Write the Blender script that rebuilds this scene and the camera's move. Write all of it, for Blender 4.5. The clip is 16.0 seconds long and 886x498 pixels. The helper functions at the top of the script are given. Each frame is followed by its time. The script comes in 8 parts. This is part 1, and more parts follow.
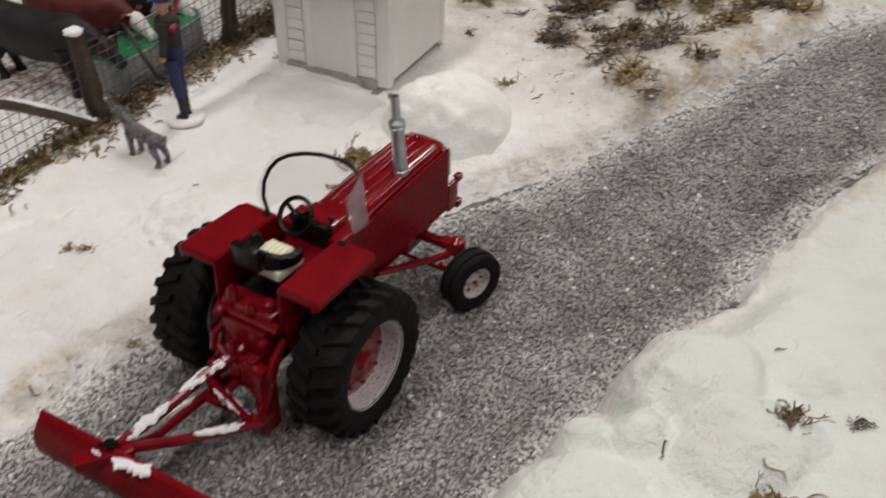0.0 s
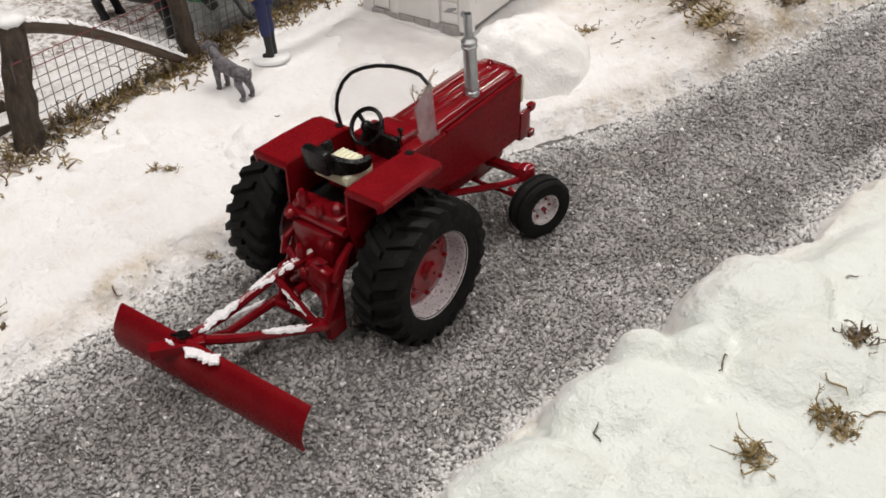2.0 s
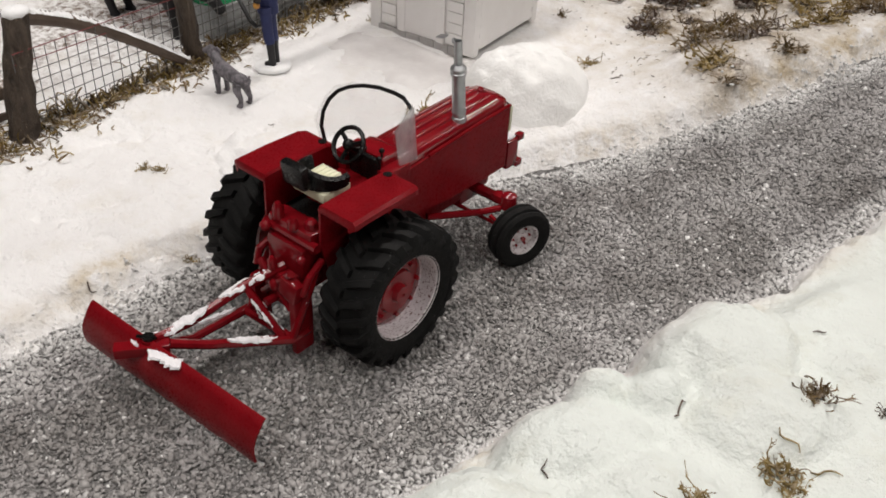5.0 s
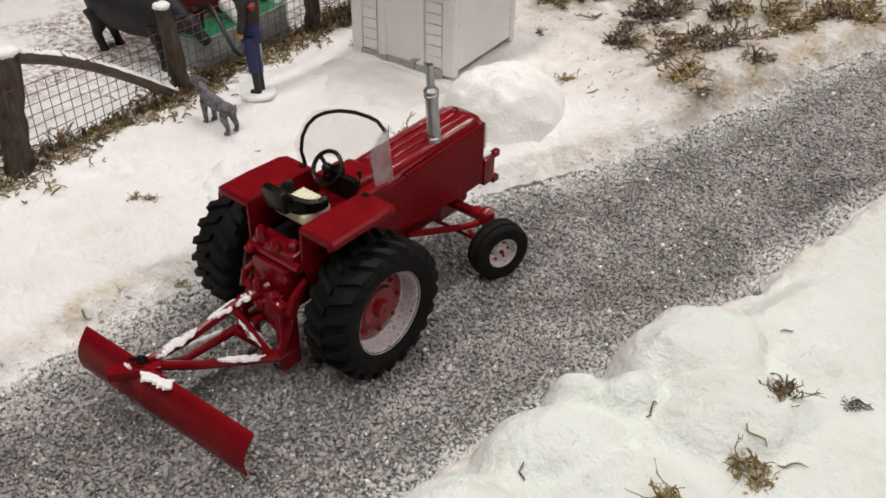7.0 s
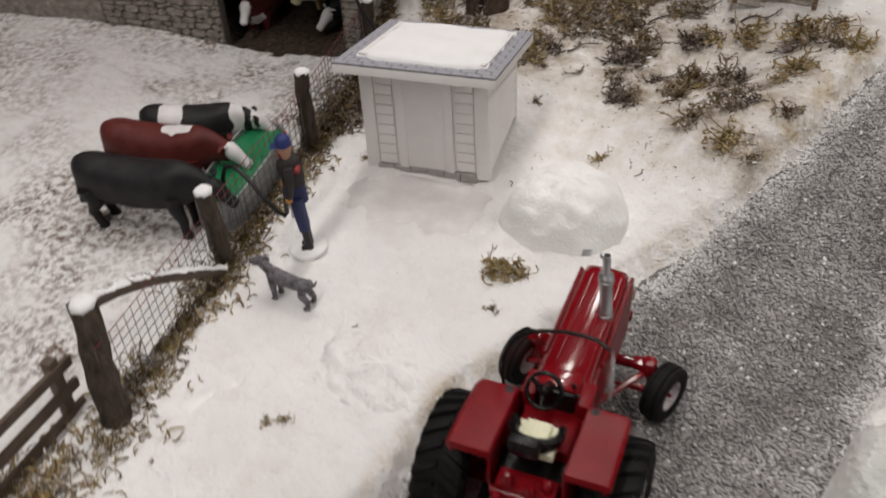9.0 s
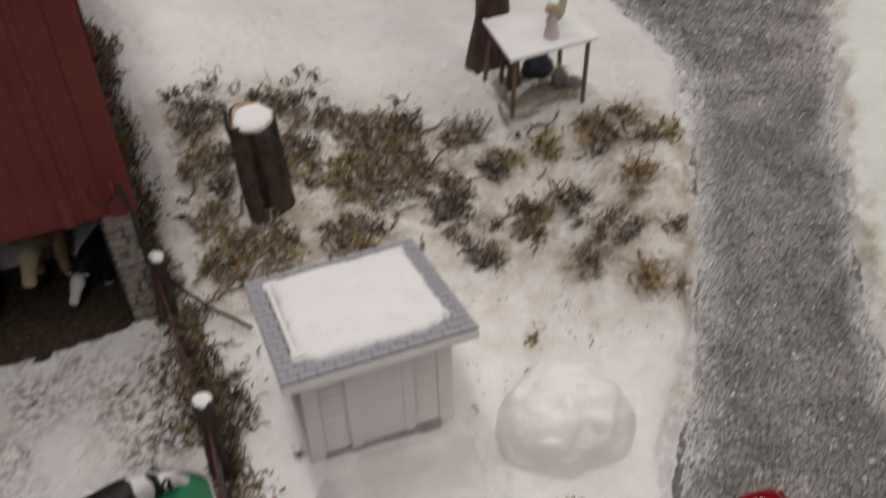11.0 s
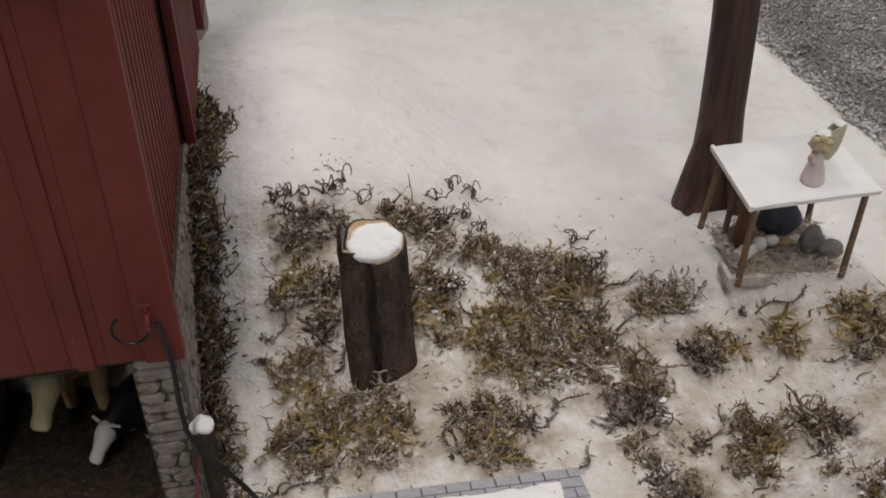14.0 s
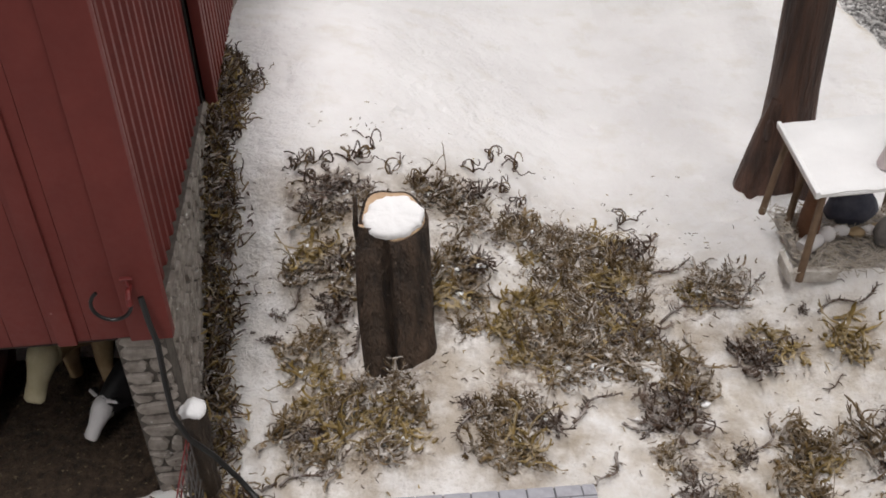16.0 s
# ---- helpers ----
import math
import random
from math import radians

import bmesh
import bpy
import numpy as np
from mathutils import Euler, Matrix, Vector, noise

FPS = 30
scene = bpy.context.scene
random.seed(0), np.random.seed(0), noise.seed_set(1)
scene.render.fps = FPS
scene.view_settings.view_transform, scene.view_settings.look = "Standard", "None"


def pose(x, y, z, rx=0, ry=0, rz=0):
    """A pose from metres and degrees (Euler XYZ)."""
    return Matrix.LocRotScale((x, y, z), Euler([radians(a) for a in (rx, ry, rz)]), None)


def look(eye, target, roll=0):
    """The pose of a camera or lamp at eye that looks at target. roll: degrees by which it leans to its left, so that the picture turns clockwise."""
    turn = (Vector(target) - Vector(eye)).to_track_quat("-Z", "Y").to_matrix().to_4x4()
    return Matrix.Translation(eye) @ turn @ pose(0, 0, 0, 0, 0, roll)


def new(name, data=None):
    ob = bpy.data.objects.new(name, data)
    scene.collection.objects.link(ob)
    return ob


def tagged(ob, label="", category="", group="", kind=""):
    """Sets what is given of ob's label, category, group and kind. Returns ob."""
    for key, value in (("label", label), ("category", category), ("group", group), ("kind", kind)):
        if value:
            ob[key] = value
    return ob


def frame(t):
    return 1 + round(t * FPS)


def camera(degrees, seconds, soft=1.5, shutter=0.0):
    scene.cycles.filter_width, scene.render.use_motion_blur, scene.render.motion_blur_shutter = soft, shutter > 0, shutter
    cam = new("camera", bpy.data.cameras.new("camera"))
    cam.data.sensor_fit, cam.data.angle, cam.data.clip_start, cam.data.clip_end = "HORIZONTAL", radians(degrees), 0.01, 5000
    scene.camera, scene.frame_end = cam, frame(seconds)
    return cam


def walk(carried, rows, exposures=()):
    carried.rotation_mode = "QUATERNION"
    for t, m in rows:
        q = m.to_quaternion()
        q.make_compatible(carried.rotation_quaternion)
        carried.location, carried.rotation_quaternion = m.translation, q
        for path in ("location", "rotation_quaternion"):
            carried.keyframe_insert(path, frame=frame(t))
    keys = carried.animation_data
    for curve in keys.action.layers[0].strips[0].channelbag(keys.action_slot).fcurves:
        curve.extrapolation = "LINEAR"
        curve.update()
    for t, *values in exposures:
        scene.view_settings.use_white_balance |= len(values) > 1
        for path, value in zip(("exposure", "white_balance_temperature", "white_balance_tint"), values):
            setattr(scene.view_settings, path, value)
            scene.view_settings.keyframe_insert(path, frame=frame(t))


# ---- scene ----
cam = camera(49.23, 16.0, soft=1.7, shutter=0.5)
PATH = [
    (0, (0.2944, -0.3193, 0.4065), (0.0892, 0.0246, 0.1071), 1.16),
    (0.5, (0.3139, -0.3347, 0.3803), (0.0799, -0.0044, 0.0868), 0.18),
    (1, (0.3238, -0.3358, 0.3727), (0.0815, -0.0124, 0.0782), -0.30),
    (1.5, (0.3208, -0.3345, 0.3713), (0.0764, -0.0153, 0.0740), -0.75),
    (2, (0.3260, -0.3406, 0.3733), (0.0827, -0.0237, 0.0726), -1.00),
    (2.5, (0.3271, -0.3396, 0.3759), (0.0915, -0.0202, 0.0719), -0.42),
    (3, (0.3357, -0.3162, 0.3731), (0.0995, 0.0011, 0.0673), 0.77),
    (3.5, (0.3267, -0.2921, 0.3615), (0.0869, 0.0194, 0.0526), 2.63),
    (3.7, (0.3239, -0.2860, 0.3637), (0.0750, 0.0207, 0.0571), 2.24),
    (5.8, (0.3575, -0.3443, 0.3922), (0.1082, -0.0232, 0.1011), 3.05),
    (6, (0.3599, -0.3431, 0.3946), (0.1091, -0.0225, 0.1043), 2.28),
    (6.5, (0.3655, -0.3343, 0.3944), (0.1111, -0.0153, 0.1055), 1.24),
    (7, (0.3661, -0.3299, 0.3933), (0.1105, -0.0114, 0.1049), 0.65),
    (7.5, (0.3543, -0.3492, 0.4222), (0.1029, -0.0303, 0.1306), 0.09),
    (8, (0.2969, -0.3684, 0.4737), (0.0521, -0.0555, 0.1701), -4.29),
    (8.2, (0.2589, -0.3853, 0.4999), (0.0314, -0.0667, 0.1889), -4.41),
    (10.3, (-0.1676, -0.2190, 0.5559), (-0.1914, 0.1545, 0.2243), -4.95),
    (10.5, (-0.2127, -0.2024, 0.5786), (-0.2041, 0.1641, 0.2386), -4.60),
    (11, (-0.2656, -0.1569, 0.6173), (-0.1800, 0.2088, 0.2873), -2.46),
    (11.5, (-0.2473, -0.1228, 0.6740), (-0.1382, 0.2720, 0.3872), -1.43),
    (12, (-0.2266, -0.0717, 0.6873), (-0.1034, 0.3505, 0.4496), -1.61),
    (12.3, (-0.2431, -0.0418, 0.6402), (-0.1162, 0.3831, 0.4092), -1.39),
    (12.5, (-0.2463, -0.0176, 0.6131), (-0.1517, 0.4114, 0.3742), -0.89),
    (12.8, (-0.2466, 0.0235, 0.5545), (-0.1860, 0.4561, 0.3112), -2.61),
    (13, (-0.2408, 0.0410, 0.5449), (-0.1994, 0.4677, 0.2876), -2.49),
    (13.5, (-0.2408, 0.0773, 0.5005), (-0.2178, 0.4948, 0.2263), -1.67),
    (14, (-0.2334, 0.0972, 0.4805), (-0.2178, 0.5074, 0.1950), -0.95),
    (14.5, (-0.2275, 0.1092, 0.4652), (-0.2183, 0.5152, 0.1735), -0.50),
    (15, (-0.2175, 0.1279, 0.4583), (-0.2162, 0.5303, 0.1615), -0.53),
    (15.5, (-0.2073, 0.1439, 0.4506), (-0.2205, 0.5440, 0.1510), -1.29),
    (16, (-0.2012, 0.1501, 0.4520), (-0.2234, 0.5502, 0.1530), -1.79),
]
walk(cam, [(t, look(eye, target, roll)) for t, eye, target, roll in PATH],
     [(0.0, -0.93, 6650, 11), (0.5, -0.69, 6630, 11), (1.0, -0.58, 6620, 11), (2.0, -0.54, 6620, 11.5), (6.0, -0.62, 6600, 11), (7.3, -0.64, 6650, 11.5), (8.0, -0.72, 6580, 12), (8.2, -0.74, 6580, 12), (10.3, -1.22, 6700, 13), (11.0, -1.20, 6680, 13), (11.5, -1.14, 6560, 13), (12.3, -1.36, 6510, 13), (13.2, -1.38, 6620, 13), (14.5, -0.74, 6570, 10.5), (15.2, -0.64, 6450, 11.5), (16.0, -0.56, 6380, 12)])

# ---- light: an exhibition hall with rows of fluorescent strips over the display table ----
world = bpy.data.worlds.new("hall_world")
scene.world = world
world.use_nodes = True
world.node_tree.nodes["Background"].inputs[0].default_value = (0.75, 0.78, 0.82, 1)
world.node_tree.nodes["Background"].inputs[1].default_value = 0.035
scene.view_settings.exposure = 0.0

HALL = 4.2          # ceiling height over the display
# the strip at y -4.3 is added, unseen, to brighten the barn bay
LAMPS = [(-0.75, -4.3), (-0.75, -1.2), (-0.75, 1.9), (-0.75, 5.0), (2.0, -1.2), (2.0, 1.9), (2.0, 5.0), (4.7, -1.2), (4.7, 1.9)]
for lx, ly in LAMPS:
    ld = bpy.data.lights.new("strip_light", "AREA")
    ld.shape, ld.size, ld.size_y, ld.energy, ld.color = "RECTANGLE", 0.30, 2.4, 104.0 if lx < 0 else 58.0, (1.0, 0.965, 0.93)
    lo = new("strip_light", ld)
    lo.matrix_world = pose(lx, ly, HALL - 0.12)


# ---- material helpers ----
def nodes_of(name):
    m = bpy.data.materials.new(name)
    m.use_nodes = True
    nt = m.node_tree
    return m, nt, nt.nodes["Principled BSDF"]


def add(nt, kind, **inputs):
    n = nt.nodes.new(kind)
    for k, v in inputs.items():
        n.inputs[k.replace("_", " ")].default_value = v
    return n


def noise_tex(nt, scale, detail=4.0, rough=0.6, coord="Object"):
    tc = nt.nodes.new("ShaderNodeTexCoord")
    n = add(nt, "ShaderNodeTexNoise", Scale=scale, Detail=detail, Roughness=rough)
    nt.links.new(tc.outputs[coord], n.inputs["Vector"])
    return n


def ramp(nt, src, stops, out="Fac"):
    r = nt.nodes.new("ShaderNodeValToRGB")
    e = r.color_ramp.elements
    while len(e) < len(stops):
        e.new(0.5)
    for el, (p, c) in zip(e, stops):
        el.position, el.color = p, (*c, 1) if len(c) == 3 else c
    nt.links.new(src.outputs[out], r.inputs["Fac"])
    return r


def bump(nt, bsdf, src, strength, distance, out="Fac", chain=None):
    b = add(nt, "ShaderNodeBump", Strength=strength, Distance=distance)
    nt.links.new(src.outputs[out], b.inputs["Height"])
    if chain:
        nt.links.new(chain.outputs["Normal"], b.inputs["Normal"])
    nt.links.new(b.outputs["Normal"], bsdf.inputs["Normal"])
    return b


def surface(name, a, b, rough=0.6, scale=60.0, metal=0.0, bump_amt=0.25, bump_dist=0.0006, fine=900.0, spec=0.5, speck=None, coat=0.0, vary=0.12):
    """Two tones mixed by noise at two scales, with fine relief; speck: (colour, amount) of small dirt or snow specks."""
    m, nt, p = nodes_of(name)
    n1 = noise_tex(nt, scale)
    r1 = ramp(nt, n1, [(0.3, a), (0.7, b)])
    col = r1
    n2 = noise_tex(nt, fine, 3.0)
    if speck:
        n3 = noise_tex(nt, speck[2] if len(speck) > 2 else 350.0, 3.0, 0.7)
        r3 = ramp(nt, n3, [(speck[1], (0, 0, 0)), (min(0.99, speck[1] + 0.06), (1, 1, 1))])
        mx = nt.nodes.new("ShaderNodeMixRGB")
        nt.links.new(r3.outputs[0], mx.inputs[0])
        nt.links.new(r1.outputs[0], mx.inputs[1])
        mx.inputs[2].default_value = (*speck[0], 1)
        col = mx
    nt.links.new(col.outputs[0], p.inputs["Base Color"])
    rr = ramp(nt, n2, [(0.2, (max(0, rough - vary),) * 3), (0.8, (min(1, rough + vary),) * 3)])
    nt.links.new(rr.outputs[0], p.inputs["Roughness"])
    p.inputs["Metallic"].default_value = metal
    p.inputs["Specular IOR Level"].default_value = spec
    p.inputs["Coat Weight"].default_value = coat
    p.inputs["Coat Roughness"].default_value = 0.06
    if bump_amt:
        b1 = bump(nt, p, n2, bump_amt, bump_dist)
        bump(nt, p, n1, bump_amt, bump_dist * 3, chain=b1)
    return m


def plain(name, c, rough=0.5, metal=0.0):
    m, nt, p = nodes_of(name)
    n = noise_tex(nt, 200.0)
    r = ramp(nt, n, [(0.3, tuple(v * 0.9 for v in c)), (0.7, c)])
    nt.links.new(r.outputs[0], p.inputs["Base Color"])
    p.inputs["Roughness"].default_value, p.inputs["Metallic"].default_value = rough, metal
    return m


def snow_material(name):
    """White craft snow, with tan glue stains where it thins out towards the gravel and dark specks."""
    m, nt, p = nodes_of(name)
    n1 = noise_tex(nt, 9.0, 5.0)
    r1 = ramp(nt, n1, [(0.35, (0.86, 0.845, 0.838)), (0.6, (0.93, 0.92, 0.915))])
    n4 = noise_tex(nt, 26.0, 5.0, 0.65)
    r4 = ramp(nt, n4, [(0.52, (0, 0, 0)), (0.76, (0.6, 0.6, 0.6))])
    mx = nt.nodes.new("ShaderNodeMixRGB")
    nt.links.new(r4.outputs[0], mx.inputs[0])
    nt.links.new(r1.outputs[0], mx.inputs[1])
    mx.inputs[2].default_value = (0.77, 0.73, 0.66, 1)
    at = nt.nodes.new("ShaderNodeAttribute")
    at.attribute_name = "stain"
    n5 = noise_tex(nt, 45.0, 6.0, 0.7)
    mul = nt.nodes.new("ShaderNodeMath")
    mul.operation = "MULTIPLY"
    nt.links.new(at.outputs["Fac"], mul.inputs[0])
    r5 = ramp(nt, n5, [(0.38, (0, 0, 0)), (0.62, (1, 1, 1))])
    nt.links.new(r5.outputs[0], mul.inputs[1])
    mx2 = nt.nodes.new("ShaderNodeMixRGB")
    nt.links.new(mul.outputs[0], mx2.inputs[0])
    nt.links.new(mx.outputs[0], mx2.inputs[1])
    mx2.inputs[2].default_value = (0.60, 0.51, 0.38, 1)
    at2 = nt.nodes.new("ShaderNodeAttribute")
    at2.attribute_name = "muck"
    n6 = noise_tex(nt, 130.0, 5.0, 0.75)
    r6 = ramp(nt, n6, [(0.44, (0, 0, 0)), (0.60, (1, 1, 1))])
    mul2 = nt.nodes.new("ShaderNodeMath")
    mul2.operation = "MULTIPLY"
    nt.links.new(at2.outputs["Fac"], mul2.inputs[0])
    nt.links.new(r6.outputs[0], mul2.inputs[1])
    mx3 = nt.nodes.new("ShaderNodeMixRGB")
    nt.links.new(mul2.outputs[0], mx3.inputs[0])
    nt.links.new(mx2.outputs[0], mx3.inputs[1])
    mx3.inputs[2].default_value = (0.15, 0.09, 0.055, 1)
    n7 = noise_tex(nt, 75.0, 6.0, 0.8)
    r7 = ramp(nt, n7, [(0.700, (0, 0, 0)), (0.73, (0.7, 0.7, 0.7))])
    mx4 = nt.nodes.new("ShaderNodeMixRGB")
    nt.links.new(r7.outputs[0], mx4.inputs[0])
    nt.links.new(mx3.outputs[0], mx4.inputs[1])
    mx4.inputs[2].default_value = (0.22, 0.17, 0.12, 1)
    n9 = noise_tex(nt, 210.0, 5.0, 0.75)
    r9 = ramp(nt, n9, [(0.56, (0, 0, 0)), (0.66, (0.75, 0.75, 0.75))])
    mul3 = nt.nodes.new("ShaderNodeMath")
    mul3.operation = "MULTIPLY"
    nt.links.new(mul.outputs[0], mul3.inputs[0])
    nt.links.new(r9.outputs[0], mul3.inputs[1])
    mx5 = nt.nodes.new("ShaderNodeMixRGB")
    nt.links.new(mul3.outputs[0], mx5.inputs[0])
    nt.links.new(mx4.outputs[0], mx5.inputs[1])
    mx5.inputs[2].default_value = (0.20, 0.125, 0.07, 1)
    at4 = nt.nodes.new("ShaderNodeAttribute")
    at4.attribute_name = "thin"
    mx7 = nt.nodes.new("ShaderNodeMixRGB")
    mx7.blend_type = "MULTIPLY"
    n10 = noise_tex(nt, 38.0, 6.0, 0.62)
    r10 = ramp(nt, n10, [(0.38, (0.18, 0.18, 0.18)), (0.60, (1, 1, 1))])
    mul4 = nt.nodes.new("ShaderNodeMath")
    mul4.operation = "MULTIPLY"
    nt.links.new(at4.outputs["Fac"], mul4.inputs[0])
    nt.links.new(r10.outputs[0], mul4.inputs[1])
    nt.links.new(mul4.outputs[0], mx7.inputs[0])
    nt.links.new(mx5.outputs[0], mx7.inputs[1])
    mx7.inputs[2].default_value = (0.58, 0.525, 0.455, 1)
    at3 = nt.nodes.new("ShaderNodeAttribute")
    at3.attribute_name = "cool"
    mx6 = nt.nodes.new("ShaderNodeMixRGB")
    mx6.blend_type = "MULTIPLY"
    nt.links.new(at3.outputs["Fac"], mx6.inputs[0])
    nt.links.new(mx7.outputs[0], mx6.inputs[1])
    mx6.inputs[2].default_value = (0.93, 0.985, 0.945, 1)
    nt.links.new(mx6.outputs[0], p.inputs["Base Color"])
    p.inputs["Roughness"].default_value = 0.9
    p.inputs["Specular IOR Level"].default_value = 0.2
    n2 = noise_tex(nt, 320.0, 5.0, 0.7)
    b = bump(nt, p, n2, 0.6, 0.0018)
    n8 = noise_tex(nt, 110.0, 6.0, 0.65)
    b = bump(nt, p, n8, 0.75, 0.0050, chain=b)
    bump(nt, p, n4, 0.5, 0.007, chain=b)
    return m


M = {}
M["snow"] = snow_material("craft_snow")
M["snowcap"] = surface("snow_cap", (0.86, 0.86, 0.86), (0.92, 0.92, 0.92), 0.85, 40, fine=500, bump_amt=0.5, bump_dist=0.001, spec=0.2)
M["bank"] = surface("packed_snow", (0.84, 0.83, 0.81), (0.92, 0.915, 0.90), 0.9, 20, fine=330, bump_amt=0.6, bump_dist=0.0018, spec=0.2)
M["red"] = surface("tractor_red", (0.185, 0.004, 0.008), (0.235, 0.006, 0.011), 0.13, 50, bump_amt=0.05, bump_dist=0.0002, spec=0.4, coat=0.55, vary=0.05, speck=((0.12, 0.02, 0.02), 0.70))
M["satin"] = surface("satin_red", (0.150, 0.003, 0.006), (0.205, 0.0048, 0.009), 0.30, 60, bump_amt=0.08, bump_dist=0.0003, spec=0.14, vary=0.10, speck=((0.09, 0.012, 0.012), 0.70))
M["casting"] = surface("casting_red", (0.150, 0.0035, 0.007), (0.215, 0.0055, 0.010), 0.16, 50, bump_amt=0.12, bump_dist=0.0004, spec=0.28, vary=0.06, speck=((0.42, 0.36, 0.36), 0.735, 420.0))
M["tyre"] = surface("tyre_rubber", (0.0060, 0.0060, 0.0060), (0.0130, 0.0126, 0.0122), 0.6, 120, bump_amt=0.4, bump_dist=0.0006, spec=0.12, speck=((0.30, 0.30, 0.30), 0.705, 520.0))
M["rim"] = surface("salted_rim", (0.58, 0.53, 0.54), (0.70, 0.66, 0.67), 0.65, 90, speck=((0.11, 0.03, 0.03), 0.565, 760.0), bump_amt=0.4)
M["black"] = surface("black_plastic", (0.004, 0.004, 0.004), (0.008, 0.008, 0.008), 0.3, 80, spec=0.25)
M["silver"] = surface("grey_metal", (0.36, 0.37, 0.38), (0.46, 0.47, 0.48), 0.35, 120, metal=0.7, bump_amt=0.1)
M["cream"] = surface("cream_vinyl", (0.72, 0.70, 0.50), (0.78, 0.77, 0.58), 0.6, 120)
M["stickersnow"] = surface("snow_on_metal", (0.80, 0.78, 0.80), (0.90, 0.88, 0.90), 0.8, 250, fine=700, bump_amt=0.6, bump_dist=0.0008)
M["white"] = surface("white_plastic", (0.78, 0.755, 0.74), (0.84, 0.82, 0.81), 0.55, 30, bump_amt=0.06, fine=400)
M["shingle"] = surface("printed_shingles", (0.30, 0.30, 0.33), (0.42, 0.42, 0.46), 0.8, 160)
M["joint"] = surface("dark_joint", (0.10, 0.10, 0.11), (0.14, 0.14, 0.15), 0.9, 160)
M["barnred"] = surface("barn_red", (0.135, 0.028, 0.024), (0.200, 0.043, 0.035), 0.6, 14, spec=0.3, bump_amt=0.15, bump_dist=0.0008, fine=300, speck=((0.45, 0.25, 0.22), 0.77, 120.0))
M["barnsnow"] = surface("frosted_red", (0.42, 0.20, 0.21), (0.66, 0.61, 0.64), 0.8, 22)
M["stone"] = surface("field_stone", (0.14, 0.118, 0.100), (0.38, 0.342, 0.305), 0.85, 110, speck=((0.75, 0.74, 0.72), 0.66, 220.0))
M["mortar"] = surface("dark_mortar", (0.07, 0.06, 0.05), (0.13, 0.115, 0.10), 0.9, 160)
M["post"] = surface("weathered_post", (0.030, 0.020, 0.014), (0.135, 0.098, 0.070), 0.8, 90, bump_amt=0.9, bump_dist=0.003, speck=((0.30, 0.23, 0.17), 0.66, 160.0))
M["bark"] = surface("dark_bark", (0.020, 0.014, 0.010), (0.105, 0.066, 0.042), 0.8, 55, bump_amt=1.0, bump_dist=0.004, fine=400, speck=((0.30, 0.22, 0.16), 0.67, 300.0))
M["trunk"] = surface("tree_bark", (0.022, 0.011, 0.008), (0.135, 0.066, 0.042), 0.5, 45, bump_amt=0.9, bump_dist=0.003, fine=300)
for bark_name, stretch in (("bark", (1.6, 1.6, 0.35)), ("trunk", (2.2, 2.2, 0.22)), ("post", (1.7, 1.7, 0.3))):
    bnt = M[bark_name].node_tree
    bco, bmp = bnt.nodes.new("ShaderNodeTexCoord"), bnt.nodes.new("ShaderNodeMapping")
    bmp.inputs["Scale"].default_value = stretch
    bnt.links.new(bco.outputs["Object"], bmp.inputs["Vector"])
    for nd in bnt.nodes:
        if nd.type == "TEX_NOISE":
            bnt.links.new(bmp.outputs["Vector"], nd.inputs["Vector"])
M["cutwood"] = surface("cut_wood", (0.42, 0.28, 0.17), (0.56, 0.41, 0.27), 0.8, 120)
M["rail"] = surface("brown_rail", (0.085, 0.058, 0.042), (0.14, 0.10, 0.075), 0.7, 70, bump_amt=0.4)
M["wire"] = surface("grey_wire", (0.10, 0.095, 0.09), (0.19, 0.18, 0.175), 0.5, 200, metal=0.4)
M["redwire"] = surface("red_wire", (0.16, 0.02, 0.02), (0.22, 0.03, 0.03), 0.5, 200)


def moss_material(name, a, b, frost):
    """Dry stems in two tones, with snow dust that settled on their upper sides."""
    m, nt, p = nodes_of(name)
    n1 = noise_tex(nt, 55.0, 4.0)
    r1 = ramp(nt, n1, [(0.30, a), (0.68, b)])
    n2 = noise_tex(nt, 170.0, 4.0, 0.7)
    r2 = ramp(nt, n2, [(0.42, (0, 0, 0)), (0.62, (1, 1, 1))])
    ge = nt.nodes.new("ShaderNodeNewGeometry")
    sp = nt.nodes.new("ShaderNodeSeparateXYZ")
    nt.links.new(ge.outputs["Normal"], sp.inputs[0])
    mr = nt.nodes.new("ShaderNodeMapRange")
    mr.inputs[1].default_value, mr.inputs[2].default_value, mr.inputs[4].default_value = 0.25, 0.9, frost
    nt.links.new(sp.outputs["Z"], mr.inputs[0])
    mu = nt.nodes.new("ShaderNodeMath")
    mu.operation = "MULTIPLY"
    nt.links.new(mr.outputs[0], mu.inputs[0])
    nt.links.new(r2.outputs[0], mu.inputs[1])
    mx = nt.nodes.new("ShaderNodeMixRGB")
    nt.links.new(mu.outputs[0], mx.inputs[0])
    nt.links.new(r1.outputs[0], mx.inputs[1])
    mx.inputs[2].default_value = (0.80, 0.78, 0.76, 1)
    nt.links.new(mx.outputs[0], p.inputs["Base Color"])
    p.inputs["Roughness"].default_value = 0.9
    p.inputs["Specular IOR Level"].default_value = 0.25
    bump(nt, p, n2, 0.5, 0.0006)
    return m


